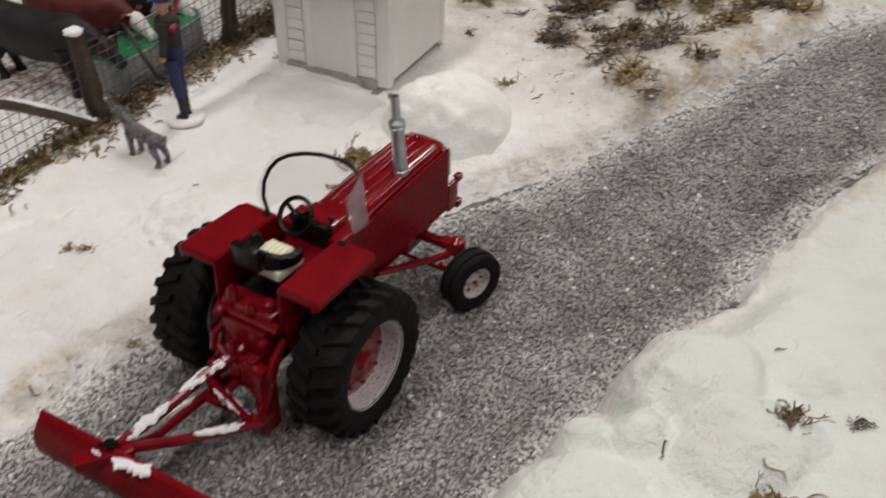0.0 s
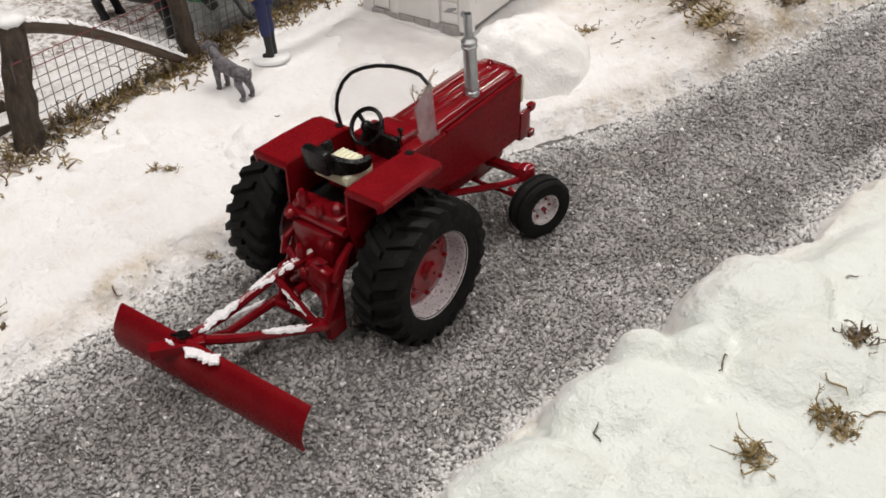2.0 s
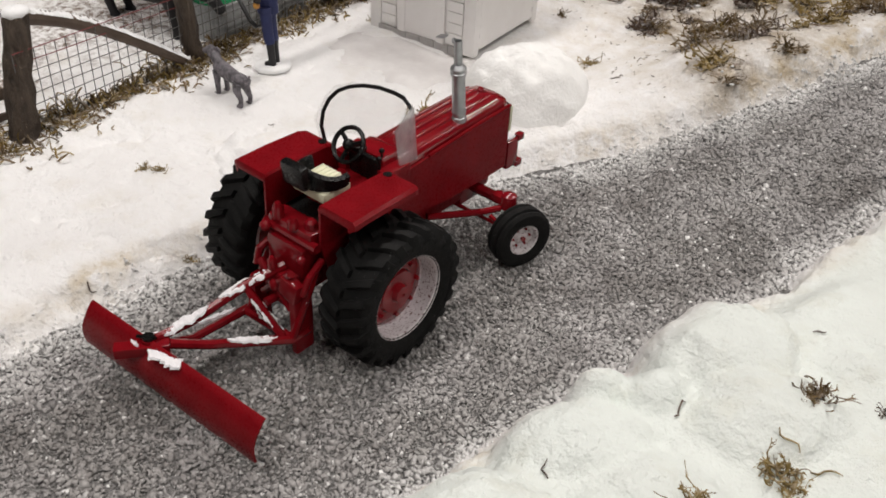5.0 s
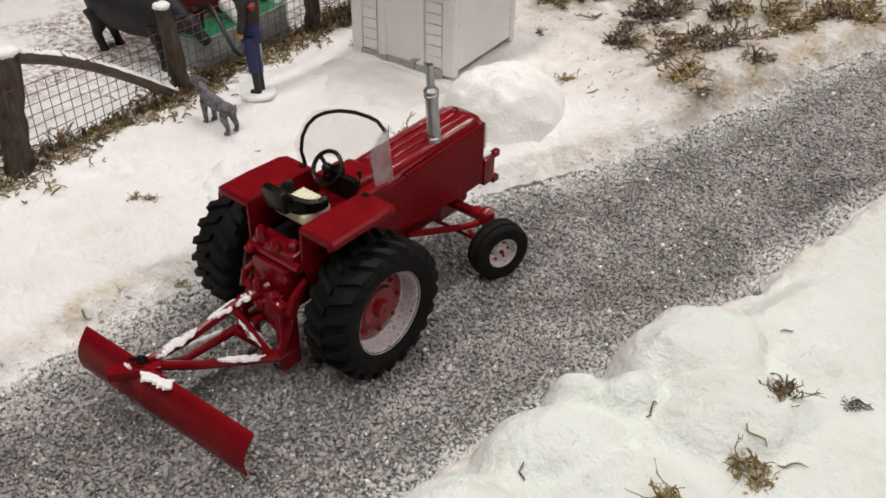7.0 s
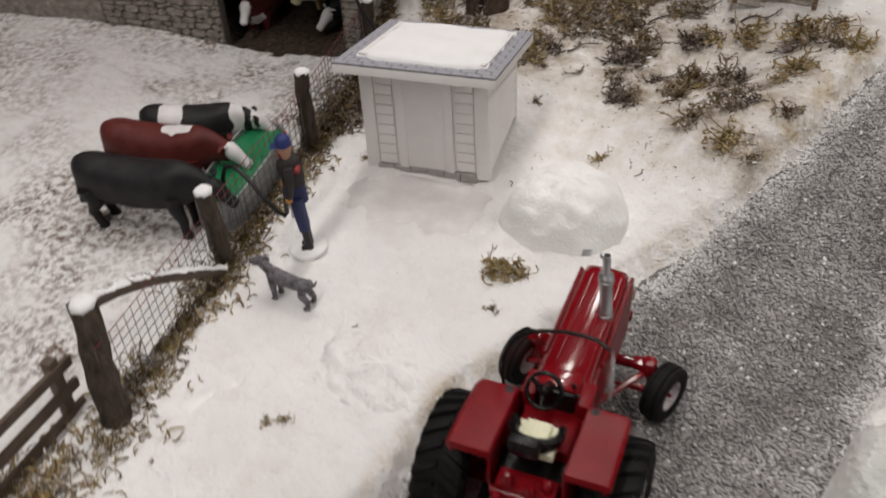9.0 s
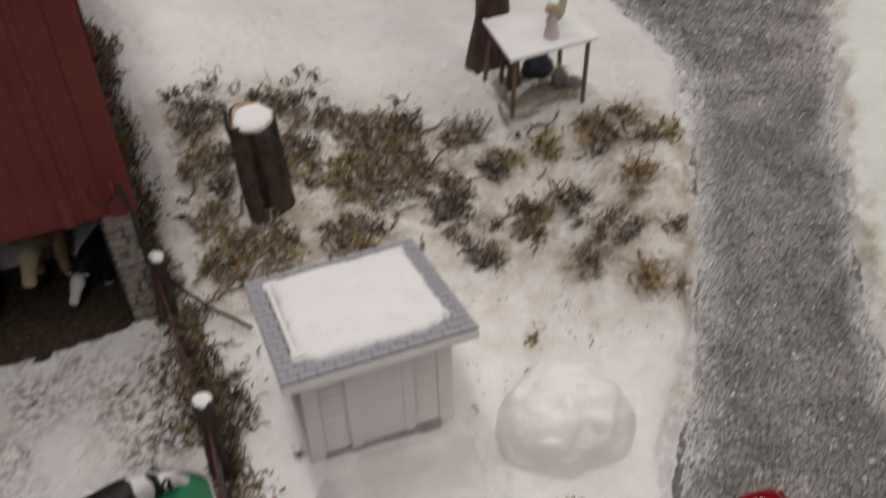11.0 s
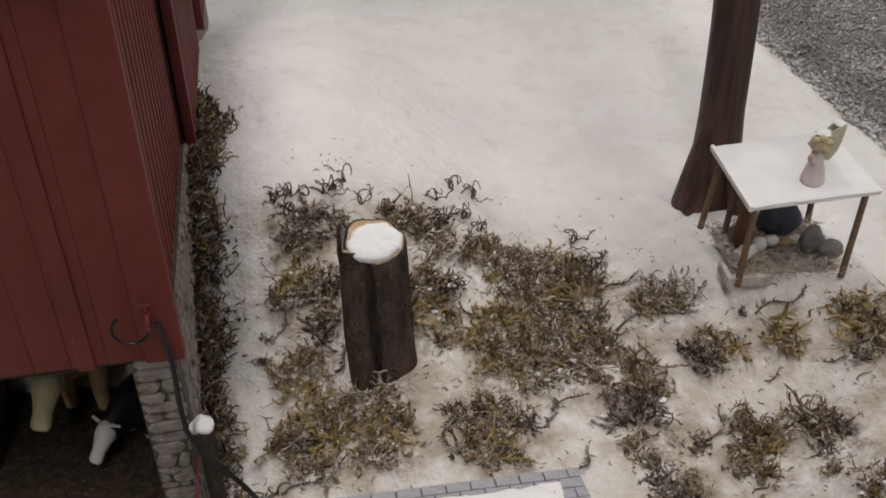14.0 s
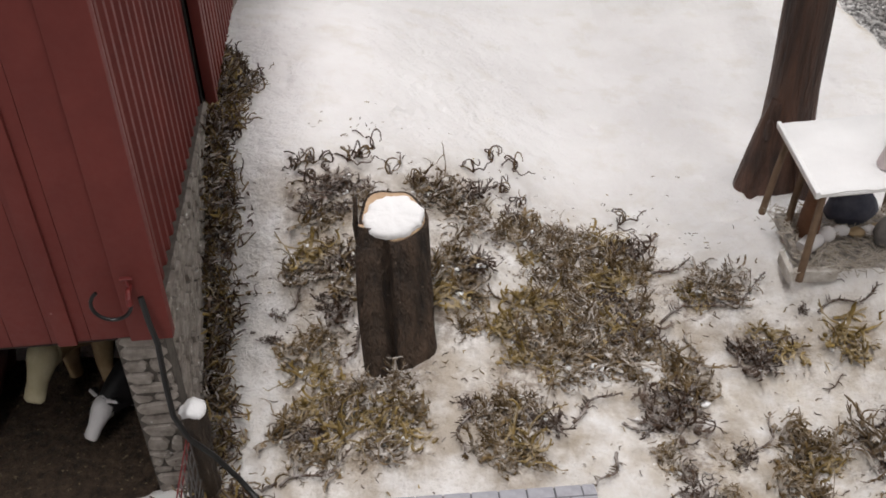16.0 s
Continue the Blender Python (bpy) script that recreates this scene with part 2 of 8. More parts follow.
M["moss"] = moss_material("dry_moss", (0.050, 0.031, 0.014), (0.25, 0.165, 0.066), 0.45)
M["mossgold"] = moss_material("golden_moss", (0.090, 0.058, 0.020), (0.40, 0.285, 0.095), 0.30)
M["mossgrey"] = moss_material("frosted_moss", (0.065, 0.042, 0.022), (0.27, 0.190, 0.105), 0.75)
M["mossdark"] = moss_material("dark_moss", (0.035, 0.020, 0.013), (0.12, 0.074, 0.047), 0.40)
M["milky"], mnt, mp_ = nodes_of("milky_plastic")
mt_, md_, mm_ = mnt.nodes.new("ShaderNodeBsdfTransparent"), mnt.nodes.new("ShaderNodeBsdfTranslucent"), mnt.nodes.new("ShaderNodeMixShader")
md_.inputs["Color"].default_value = (0.85, 0.85, 0.87, 1)
mt_.inputs["Color"].default_value = (0.92, 0.92, 0.93, 1)
mnt.links.new(ramp(mnt, noise_tex(mnt, 70.0), [(0.3, (0.22, 0.22, 0.22)), (0.7, (0.5, 0.5, 0.5))]).outputs[0], mm_.inputs[0])
mnt.links.new(mt_.outputs[0], mm_.inputs[1])
mnt.links.new(md_.outputs[0], mm_.inputs[2])
mnt.links.new(mm_.outputs[0], mnt.nodes["Material Output"].inputs["Surface"])
M["brownhouse"] = surface("brown_red_boards", (0.17, 0.045, 0.024), (0.24, 0.066, 0.036), 0.6, 30, bump_amt=0.4, fine=300)
M["dustfloor"] = surface("dusty_rubble", (0.22, 0.19, 0.165), (0.52, 0.48, 0.44), 0.9, 140, bump_amt=0.8, bump_dist=0.002)
M["galv"] = surface("galvanized_steel", (0.28, 0.29, 0.29), (0.42, 0.43, 0.43), 0.5, 60, metal=0.5)
M["green"] = surface("green_water", (0.014, 0.16, 0.066), (0.022, 0.21, 0.09), 0.22, 40, bump_amt=0.1)
M["whitehide"] = surface("white_hide", (0.70, 0.68, 0.68), (0.80, 0.78, 0.78), 0.6, 60)
M["tanhide"] = surface("tan_hide", (0.34, 0.24, 0.13), (0.48, 0.36, 0.22), 0.6, 40)
M["mud"] = surface("barn_floor_dirt", (0.035, 0.022, 0.014), (0.14, 0.092, 0.058), 0.9, 150, bump_amt=1.0, bump_dist=0.004, speck=((0.34, 0.25, 0.15), 0.62, 260.0))
M["gloss"] = plain("polished_black", (0.0035, 0.0035, 0.004), 0.10)
M["brass"] = surface("brass_plate", (0.34, 0.26, 0.09), (0.41, 0.33, 0.13), 0.35, 20, metal=0.55, bump_amt=0.05)
M["gloss"].node_tree.nodes["Principled BSDF"].inputs["Specular IOR Level"].default_value = 0.09
M["ink"] = plain("engraving_and_gap_black", (0.01, 0.01, 0.01), 0.5)
M["jeep"] = surface("jeep_black", (0.007, 0.007, 0.008), (0.012, 0.012, 0.013), 0.45, 60, spec=0.25, bump_amt=0.05)
M["walk"] = surface("grey_walk", (0.245, 0.25, 0.27), (0.30, 0.305, 0.325), 0.8, 40)
M["pole"] = surface("blue_pole", (0.03, 0.035, 0.08), (0.05, 0.055, 0.12), 0.5, 60)
M["hallgrey"] = surface("hall_grey", (0.055, 0.055, 0.058), (0.075, 0.075, 0.078), 0.9, 2, bump_amt=0)
M["hallfloor"] = surface("hall_floor", (0.08, 0.08, 0.083), (0.11, 0.11, 0.113), 0.7, 2, bump_amt=0)
M["ceil"] = surface("hall_ceiling", (0.12, 0.12, 0.12), (0.15, 0.15, 0.15), 0.9, 2, bump_amt=0)
M["denim"] = surface("navy_overalls", (0.012, 0.018, 0.075), (0.02, 0.028, 0.11), 0.6, 120)
M["dogcoat"] = surface("grey_brindle", (0.030, 0.027, 0.030), (0.22, 0.20, 0.22), 0.6, 190)
M["hose"] = plain("black_hose", (0.01, 0.01, 0.01), 0.4)
M["hydrant"] = plain("hydrant_red", (0.35, 0.03, 0.03), 0.4)


def hide_material(name, a, b):
    """Painted toy hide: two coats, told apart by the mesh's own patch value."""
    m, nt, p = nodes_of(name)
    at = nt.nodes.new("ShaderNodeAttribute")
    at.attribute_name = "patch"
    cut = ramp(nt, at, [(0.44, (0, 0, 0)), (0.56, (1, 1, 1))])
    n1 = noise_tex(nt, 70.0)
    ca, cb = ramp(nt, n1, [(0.3, a[0]), (0.7, a[1])]), ramp(nt, n1, [(0.3, b[0]), (0.7, b[1])])
    mx = nt.nodes.new("ShaderNodeMixRGB")
    nt.links.new(cut.outputs[0], mx.inputs[0])
    nt.links.new(ca.outputs[0], mx.inputs[1])
    nt.links.new(cb.outputs[0], mx.inputs[2])
    nt.links.new(mx.outputs[0], p.inputs["Base Color"])
    p.inputs["Roughness"].default_value, p.inputs["Specular IOR Level"].default_value = 0.55, 0.3
    bump(nt, p, noise_tex(nt, 260.0), 0.5, 0.0010)
    return m


WHITE_COAT = ((0.66, 0.64, 0.64), (0.80, 0.78, 0.78))
M["coatblack"] = hide_material("black_coat", ((0.009, 0.009, 0.010), (0.024, 0.022, 0.023)), WHITE_COAT)
M["coatred"] = hide_material("red_coat", ((0.080, 0.013, 0.011), (0.135, 0.026, 0.021)), WHITE_COAT)
M["coattan"] = hide_material("tan_coat", ((0.30, 0.20, 0.10), (0.46, 0.34, 0.20)), ((0.50, 0.44, 0.27), (0.64, 0.58, 0.40)))
M["valve"] = surface("chipped_red", (0.10, 0.012, 0.012), (0.22, 0.03, 0.026), 0.5, 300)


# ---- geometry helpers ----
class Mesh:
    """Collects vertices and faces of one mesh, with a material slot per face."""

    def __init__(self):
        self.v, self.f, self.m = [], [], []

    def put(self, verts, faces, slot=0):
        n = len(self.v)
        self.v += [tuple(v) for v in verts]
        self.f += [tuple(i + n for i in f) for f in faces]
        self.m += [slot] * len(faces)
        return self

    def box(self, lo, hi, bevel=0.0, m=None, slot=0):
        (x0, y0, z0), (x1, y1, z1) = lo, hi
        if bevel <= 0:
            v = [(x, y, z) for z in (z0, z1) for y in (y0, y1) for x in (x0, x1)]
            f = [(0, 2, 3, 1), (4, 5, 7, 6), (0, 1, 5, 4), (2, 6, 7, 3), (0, 4, 6, 2), (1, 3, 7, 5)]
        else:
            b = min(bevel, 0.49 * min(x1 - x0, y1 - y0, z1 - z0))
            bm = bmesh.new()
            bmesh.ops.create_cube(bm, size=1.0)
            for w in bm.verts:
                w.co = ((x0 + x1) / 2 + w.co.x * (x1 - x0), (y0 + y1) / 2 + w.co.y * (y1 - y0), (z0 + z1) / 2 + w.co.z * (z1 - z0))
            bmesh.ops.bevel(bm, geom=bm.edges[:], offset=b, segments=2, profile=0.6, affect="EDGES")
            bm.verts.index_update()
            v, f = [tuple(w.co) for w in bm.verts], [tuple(w.index for w in q.verts) for q in bm.faces]
            bm.free()
        if m is not None:
            v = [tuple(m @ Vector(p)) for p in v]
        return self.put(v, f, slot)

    def rings(self, rings, slot=0, cap=True, closed=False):
        """Skin over rings of equal length."""
        n, k = len(rings[0]), len(rings)
        v = [p for r in rings for p in r]
        f = [(a * n + b, a * n + (b + 1) % n, ((a + 1) % k) * n + (b + 1) % n, ((a + 1) % k) * n + b) for a in range(k if closed else k - 1) for b in range(n)]
        if cap and not closed:
            f += [tuple(range(n))[::-1], tuple((k - 1) * n + b for b in range(n))]
        return self.put(v, f, slot)

    def tube(self, path, radii, sides=8, slot=0, cap=True, squash=1.0):
        """A tube along a path of points; radii: one number or one per point."""
        p = [Vector(q) for q in path]
        radii = [radii] * len(p) if isinstance(radii, (int, float)) else radii
        out, ref = [], None
        for i, q in enumerate(p):
            d = (p[min(i + 1, len(p) - 1)] - p[max(i - 1, 0)]).normalized()
            if ref is None:
                ref = Vector((0, 0, 1)) if abs(d.z) < 0.9 else Vector((1, 0, 0))
            a = d.cross(ref).normalized()
            b = a.cross(d).normalized()
            ref = b
            out.append([q + radii[i] * (math.cos(s) * a + squash * math.sin(s) * b) for s in [2 * math.pi * k / sides for k in range(sides)]])
        return self.rings(out, slot, cap)

    def lathe(self, profile, axis_m, sides=24, slot=0, closed=True):
        """Turns a profile of (radius, height) about the z axis of axis_m."""
        r = [[axis_m @ Vector((q * math.cos(s), q * math.sin(s), h)) for s in [2 * math.pi * k / sides for k in range(sides)]] for q, h in profile]
        return self.rings(r, slot, cap=not closed, closed=closed)

    def ball(self, c, r, sides=10, stacks=7, slot=0, m=None, bump=0.0, seed=0):
        rx, ry, rz = (r, r, r) if isinstance(r, (int, float)) else r
        rng = random.Random(seed)
        rings = []
        for a in range(stacks + 1):
            ph = math.pi * (a + 0.001) / (stacks + 0.002)
            ring = []
            for b in range(sides):
                th = 2 * math.pi * b / sides
                k = 1 + (rng.random() - 0.5) * bump
                q = Vector((rx * k * math.sin(ph) * math.cos(th), ry * k * math.sin(ph) * math.sin(th), rz * k * math.cos(ph)))
                q = (m @ q if m is not None else q) + Vector(c)
                ring.append(q)
            rings.append(ring)
        return self.rings(rings[::-1], slot)

    def prism(self, outline, a, b, axis=0, slot=0):
        """Extrudes a flat outline from a to b along an axis; the outline's two numbers fill the other axes in order."""
        def at(p, h):
            q = list(p)
            q.insert(axis, h)
            return q
        return self.rings([[at(p, a) for p in outline], [at(p, b) for p in outline]], slot)

    def data(self, name, mats, smooth=35.0):
        me = bpy.data.meshes.new(name)
        me.from_pydata([tuple(v) for v in self.v], [], self.f)
        for m in mats if isinstance(mats, (list, tuple)) else [mats]:
            me.materials.append(m)
        me.polygons.foreach_set("material_index", self.m)
        me.update()
        if smooth:
            me.polygons.foreach_set("use_smooth", [True] * len(me.polygons))
            me.set_sharp_from_angle(angle=radians(smooth))
        return me


def part(name, mesh, mat, parent, label="", smooth=35.0):
    ob = new(name, mesh.data(name, mat, smooth))
    ob.parent = parent
    if label:
        tagged(ob, label)
    return ob


def thing(name, label, category, m=None, group="", kind=""):
    """An Empty at the base of a thing, which parents its parts."""
    ob = new(name)
    ob.empty_display_size = 0.01
    if m is not None:
        ob.matrix_world = m
    return tagged(ob, label, category, group, kind)


def solid(name, mesh, mat, label, category, m=None, group="", kind="", smooth=35.0):
    ob = new(name, mesh.data(name, mat, smooth))
    if m is not None:
        ob.matrix_world = m
    return tagged(ob, label, category, group, kind)


# ---- lattice noise on arrays ----
def lattice(ix, iy, seed):
    h = (ix * 374761393 + iy * 668265263 + seed * 974634777) & 0x7FFFFFFF
    h = ((h ^ (h >> 13)) * 1274126177) & 0x7FFFFFFF
    return ((h ^ (h >> 16)) & 0xFFFF) / 65535.0


def fnoise(x, y, scale, seed=1, octaves=4, gain=0.5):
    """Fractal value noise, -1 to 1, over arrays in metres."""
    x, y = np.asarray(x, float) * scale, np.asarray(y, float) * scale
    total, amp, norm = 0.0, 1.0, 0.0
    for o in range(octaves):
        ix, iy = np.floor(x).astype(np.int64), np.floor(y).astype(np.int64)
        fx, fy = x - ix, y - iy
        ux, uy = fx * fx * (3 - 2 * fx), fy * fy * (3 - 2 * fy)
        s = seed + o * 17
        n = (lattice(ix, iy, s) * (1 - ux) + lattice(ix + 1, iy, s) * ux) * (1 - uy) + (lattice(ix, iy + 1, s) * (1 - ux) + lattice(ix + 1, iy + 1, s) * ux) * uy
        total, norm = total + amp * (2 * n - 1), norm + amp
        amp, x, y = amp * gain, x * 2.03 + 5.1, y * 2.03 + 3.7
    return total / norm


def smooth01(t):
    t = np.clip(t, 0, 1)
    return t * t * (3 - 2 * t)


# ---- the ground: snow with a gravel lane sunk into it ----
LANE = -0.0125
LEFT_Y = [-1.2, -0.17, -0.03, 0.08, 0.197, 0.25, 0.30, 0.35, 0.40, 0.45, 0.52, 0.60, 0.70, 0.78, 0.86, 0.95, 1.14, 1.38, 1.75]
LEFT_X = [-0.125, -0.105, -0.100, -0.068, -0.010, 0.018, 0.047, 0.075, 0.100, 0.122, 0.153, 0.183, 0.222, 0.247, 0.262, 0.257, 0.230, 0.205, 0.195]
RIGHT_Y = [-1.2, -0.08, 0.0, 0.095, 0.202, 0.276, 0.371, 0.458, 0.568, 0.66, 0.77, 0.89, 1.11, 1.30, 1.75]
RIGHT_X = [0.08, 0.133, 0.150, 0.172, 0.199, 0.212, 0.236, 0.278, 0.330, 0.385, 0.455, 0.540, 0.652, 0.711, 0.75]
RISE_Y = [0.20, 0.25, 0.30, 0.365, 0.45, 0.52, 0.58, 0.65, 0.75, 0.85, 0.95]     # the lane climbs over a low ridge
RISE_Z = [0.0, 0.001, 0.009, 0.025, 0.042, 0.054, 0.058, 0.052, 0.028, 0.006, 0.0]
LANE_END = 2.02


def lane_rise(y):
    """Height that the ridge adds to the lane, with its corners eased."""
    return sum(np.interp(np.asarray(y, float) + o, RISE_Y, RISE_Z) for o in (-0.03, -0.01, 0.01, 0.03)) / 4


def lane_depth(x, y):
    """Metres inside the lane's edge, less than 0 outside, and whether the nearer edge is the left one."""
    l, r = x - np.interp(y, LEFT_Y, LEFT_X), np.interp(y, RIGHT_Y, RIGHT_X) - x
    d = np.minimum(np.minimum(l, r), LANE_END - y)
    return d, l < r


LUMPS = [  # x, y, radius along the lane, radius across, height: heaps that the plough left on the far side
    (0.219, 0.098, 0.0525, 0.0475, 0.04), (0.253, 0.06, 0.0578, 0.054, 0.037), (0.266, 0.125, 0.0473, 0.0486, 0.028),
    (0.194, -0.018, 0.0483, 0.0389, 0.036), (0.181, 0.022, 0.021, 0.0194, 0.032), (0.205, 0.036, 0.0273, 0.0259, 0.036),
    (0.183, -0.085, 0.0473, 0.041, 0.033), (0.246, -0.035, 0.0735, 0.0594, 0.034), (0.181, -0.17, 0.063, 0.0486, 0.032),
    (0.261, -0.13, 0.0945, 0.0756, 0.03), (0.336, 0.05, 0.0945, 0.0864, 0.026), (0.336, 0.13, 0.0735, 0.0648, 0.018),
]


def lump_top(x, y):
    """Height of the ploughed heaps, far below the ground where there is none."""
    top = np.full(np.shape(x), -1.0)
    wob = 0.30 * fnoise(x, y, 26.0, 31) + 0.16 * fnoise(x, y, 70.0, 33)
    for lx, ly, ra, rb, h in LUMPS:
        u, v = (y - ly) / ra, (x - lx - 0.21 * (y - ly)) / rb
        q = np.clip(1 - (u * u + v * v) * (1 + wob), 0, 1)
        top = np.where(q > 0, np.maximum(top, LANE - 0.004 + (h + 0.0165) * q ** 0.40), top)
    return top + np.where(top > -0.5, 0.0052 * fnoise(x, y, 40.0, 9) + 0.0030 * fnoise(x, y, 115.0, 13), 0)


def snow_height(x, y):
    """Height of the snow's surface before the lane is cut into it."""
    z = 0.0035 * fnoise(x, y, 7.0, 3) + 0.0014 * fnoise(x, y, 45.0, 5)
    off_left, off_right = np.interp(y, LEFT_Y, LEFT_X) - x, x - np.interp(y, RIGHT_Y, RIGHT_X)
    ridge = np.where(off_left > 0, np.exp(-(np.maximum(off_left - 0.03, 0) / 0.085) ** 2), np.exp(-(np.maximum(off_right, 0) / 0.30) ** 2))
    z = z + (lane_rise(y) + 0.004) * ridge
    z = z + 0.012 * np.exp(-(((x - 0.035) / 0.06) ** 2 + ((y - 0.45) / 0.06) ** 2))
    z = z + 0.038 * np.exp(-(((x - 0.050) / 0.085) ** 2 + ((y - 0.700) / 0.075) ** 2)) * (1 - 0.6 * ridge)
    z = z + 0.088 * smooth01((y - 0.555) / 0.23) * smooth01((-0.085 - x) / 0.27) * smooth01((1.40 - y) / 0.45)      # snow banked up against the barn
    z = z + 0.012 * np.exp(-(((x + 0.22) / 0.11) ** 2 + ((y - 0.60) / 0.09) ** 2))
    z = z - 0.026 * np.exp(-(((x + 0.47) / 0.13) ** 2 + ((y - 0.50) / 0.16) ** 2))
    z = z + 0.008 * np.exp(-(((x + 0.120) / 0.05) ** 2 + ((y - 0.115) / 0.05) ** 2))
    z = z + 0.021 * smooth01((off_right - 0.015) / 0.035) * smooth01((0.27 - y) / 0.09)
    z = z + 0.006 * fnoise(x, y, 3.0, 21) * smooth01((y - 0.8) / 0.4)
    pit = np.clip(fnoise(x, y, 62.0, 71, 2) - 0.42, 0, 1)
    return z - 0.012 * pit + 0.0022 * fnoise(x, y, 20.0, 73, 3) + 0.0009 * fnoise(x, y, 75.0, 75, 2)


def ground_z(x, y):
    x, y = np.atleast_1d(np.asarray(x, float)), np.atleast_1d(np.asarray(y, float))
    d, on_left = lane_depth(x, y)
    rag = 0.013 * fnoise(x, y, 24.0, 7) + 0.006 * fnoise(x, y, 110.0, 8)
    d = d + rag
    z = snow_height(x, y)
    lo, hi = np.where(on_left, -0.024, -0.016), np.where(on_left, 0.010, 0.006)
    k = smooth01((d - lo) / (hi - lo))
    z = np.maximum(z * (1 - k) + (LANE + lane_rise(y) - 0.006) * k, lump_top(x, y))
    bx, by = 0.990 * (x + 0.379) + 0.139 * (y - 0.534), -0.139 * (x + 0.379) + 0.990 * (y - 0.534)
    return z - 0.05 * smooth01((-bx - np.where(by > 0.15, 0.023, 0.004)) / 0.006) * smooth01((by - 0.001) / 0.004) * smooth01((0.79 - by) / 0.01)


def spaced(lo, hi, inner_lo, inner_hi, step):
    """Grid lines: fine inside, growing outwards."""
    inner = list(np.arange(inner_lo, inner_hi, step))
    out, p, s = [], inner_hi, step
    while p < hi:
        out.append(p)
        s *= 1.12
        p += s
    down, p, s = [], inner_lo, step
    while p > lo:
        s *= 1.12
        p -= s
        down.append(p)
    return np.array(down[::-1] + inner + out + [hi])


def grid_mesh(name, xs, ys, z, mat, attrs=None):
    nx, ny = len(xs), len(ys)
    X, Y = np.meshgrid(xs, ys)
    co = np.stack([X, Y, z], -1).reshape(-1, 3)
    i = np.arange(nx * ny).reshape(ny, nx)
    f = np.stack([i[:-1, :-1], i[:-1, 1:], i[1:, 1:], i[1:, :-1]], -1).reshape(-1, 4)
    me = bpy.data.meshes.new(name)
    me.vertices.add(len(co))
    me.vertices.foreach_set("co", co.ravel())
    me.loops.add(f.size)
    me.loops.foreach_set("vertex_index", f.ravel())
    me.polygons.add(len(f))
    me.polygons.foreach_set("loop_start", np.arange(0, f.size, 4))
    me.polygons.foreach_set("use_smooth", np.ones(len(f), bool))
    me.update()
    me.materials.append(mat)
    for key, val in (attrs or {}).items():
        a = me.attributes.new(key, "FLOAT", "POINT")
        a.data.foreach_set("value", np.asarray(val, float).ravel())
    return me


MOSS = [  # x, y, radius across, radius along, share of frosted, dark and golden clumps, density
    (-0.316, 0.724, 0.026, 0.020, 0.3, 0.35, 0.05, 0.9), (-0.208, 0.757, 0.040, 0.028, 0.3, 0.3, 0.1, 0.8), (-0.311, 0.668, 0.022, 0.029, 0.5, 0.05, 0.2, 0.8),
    (-0.310, 0.621, 0.018, 0.022, 0.4, 0.1, 0.3, 0.7), (-0.224, 0.675, 0.019, 0.041, 0.5, 0.1, 0.2, 0.8), (-0.128, 0.727, 0.046, 0.042, 0.5, 0.05, 0.3, 1.1),
    (-0.159, 0.638, 0.030, 0.038, 0.5, 0.05, 0.35, 1.1), (-0.111, 0.654, 0.022, 0.051, 0.55, 0.25, 0.05, 0.7), (-0.048, 0.683, 0.030, 0.016, 0.3, 0.6, 0.1, 0.7),
    (-0.262, 0.569, 0.024, 0.031, 0.5, 0.05, 0.35, 1.1), (-0.304, 0.574, 0.019, 0.040, 0.4, 0.1, 0.35, 0.45), (-0.184, 0.567, 0.015, 0.036, 0.5, 0.15, 0.25, 1.0),
    (-0.305, 0.560, 0.020, 0.025, 0.4, 0.1, 0.3, 0.4), (-0.187, 0.572, 0.021, 0.018, 0.3, 0.3, 0.2, 0.4), (-0.088, 0.557, 0.013, 0.021, 0.2, 0.6, 0.1, 0.9),
    (-0.065, 0.523, 0.015, 0.035, 0.45, 0.45, 0.05, 0.7), (-0.074, 0.601, 0.014, 0.028, 0.6, 0.25, 0.1, 0.6), (-0.005, 0.524, 0.015, 0.029, 0.15, 0.1, 0.6, 0.7),
    (0.038, 0.528, 0.011, 0.031, 0.4, 0.55, 0.05, 0.9), (0.047, 0.467, 0.018, 0.023, 0.35, 0.5, 0.1, 1.0), (0.012, 0.444, 0.016, 0.015, 0.2, 0.1, 0.75, 0.7),
    (0.089, 0.616, 0.019, 0.028, 0.15, 0.1, 0.7, 1.0), (0.041, 0.628, 0.013, 0.011, 0.2, 0.0, 0.8, 0.7), (-0.012, 0.634, 0.020, 0.018, 0.2, 0.5, 0.25, 0.7),
    (0.086, 0.519, 0.014, 0.027, 0.2, 0.1, 0.65, 0.6), (0.122, 0.619, 0.009, 0.019, 0.3, 0.2, 0.4, 0.5), (0.130, 0.572, 0.010, 0.013, 0.3, 0.4, 0.2, 0.4),
    (0.090, 0.445, 0.007, 0.010, 0.1, 0.0, 0.9, 0.8), (0.047, 0.398, 0.010, 0.010, 0.1, 0.0, 0.9, 1.0), (0.065, 0.392, 0.010, 0.014, 0.5, 0.4, 0.05, 0.8),
]
xs = spaced(-1.5, 1.9, -0.55, 0.42, 0.0030)
ys = spaced(-0.75, 2.6, -0.22, 1.00, 0.0034)
GX, GY = np.meshgrid(xs, ys)
GZ = ground_z(GX.ravel(), GY.ravel()).reshape(GX.shape)
gd, gl = lane_depth(GX, GY)
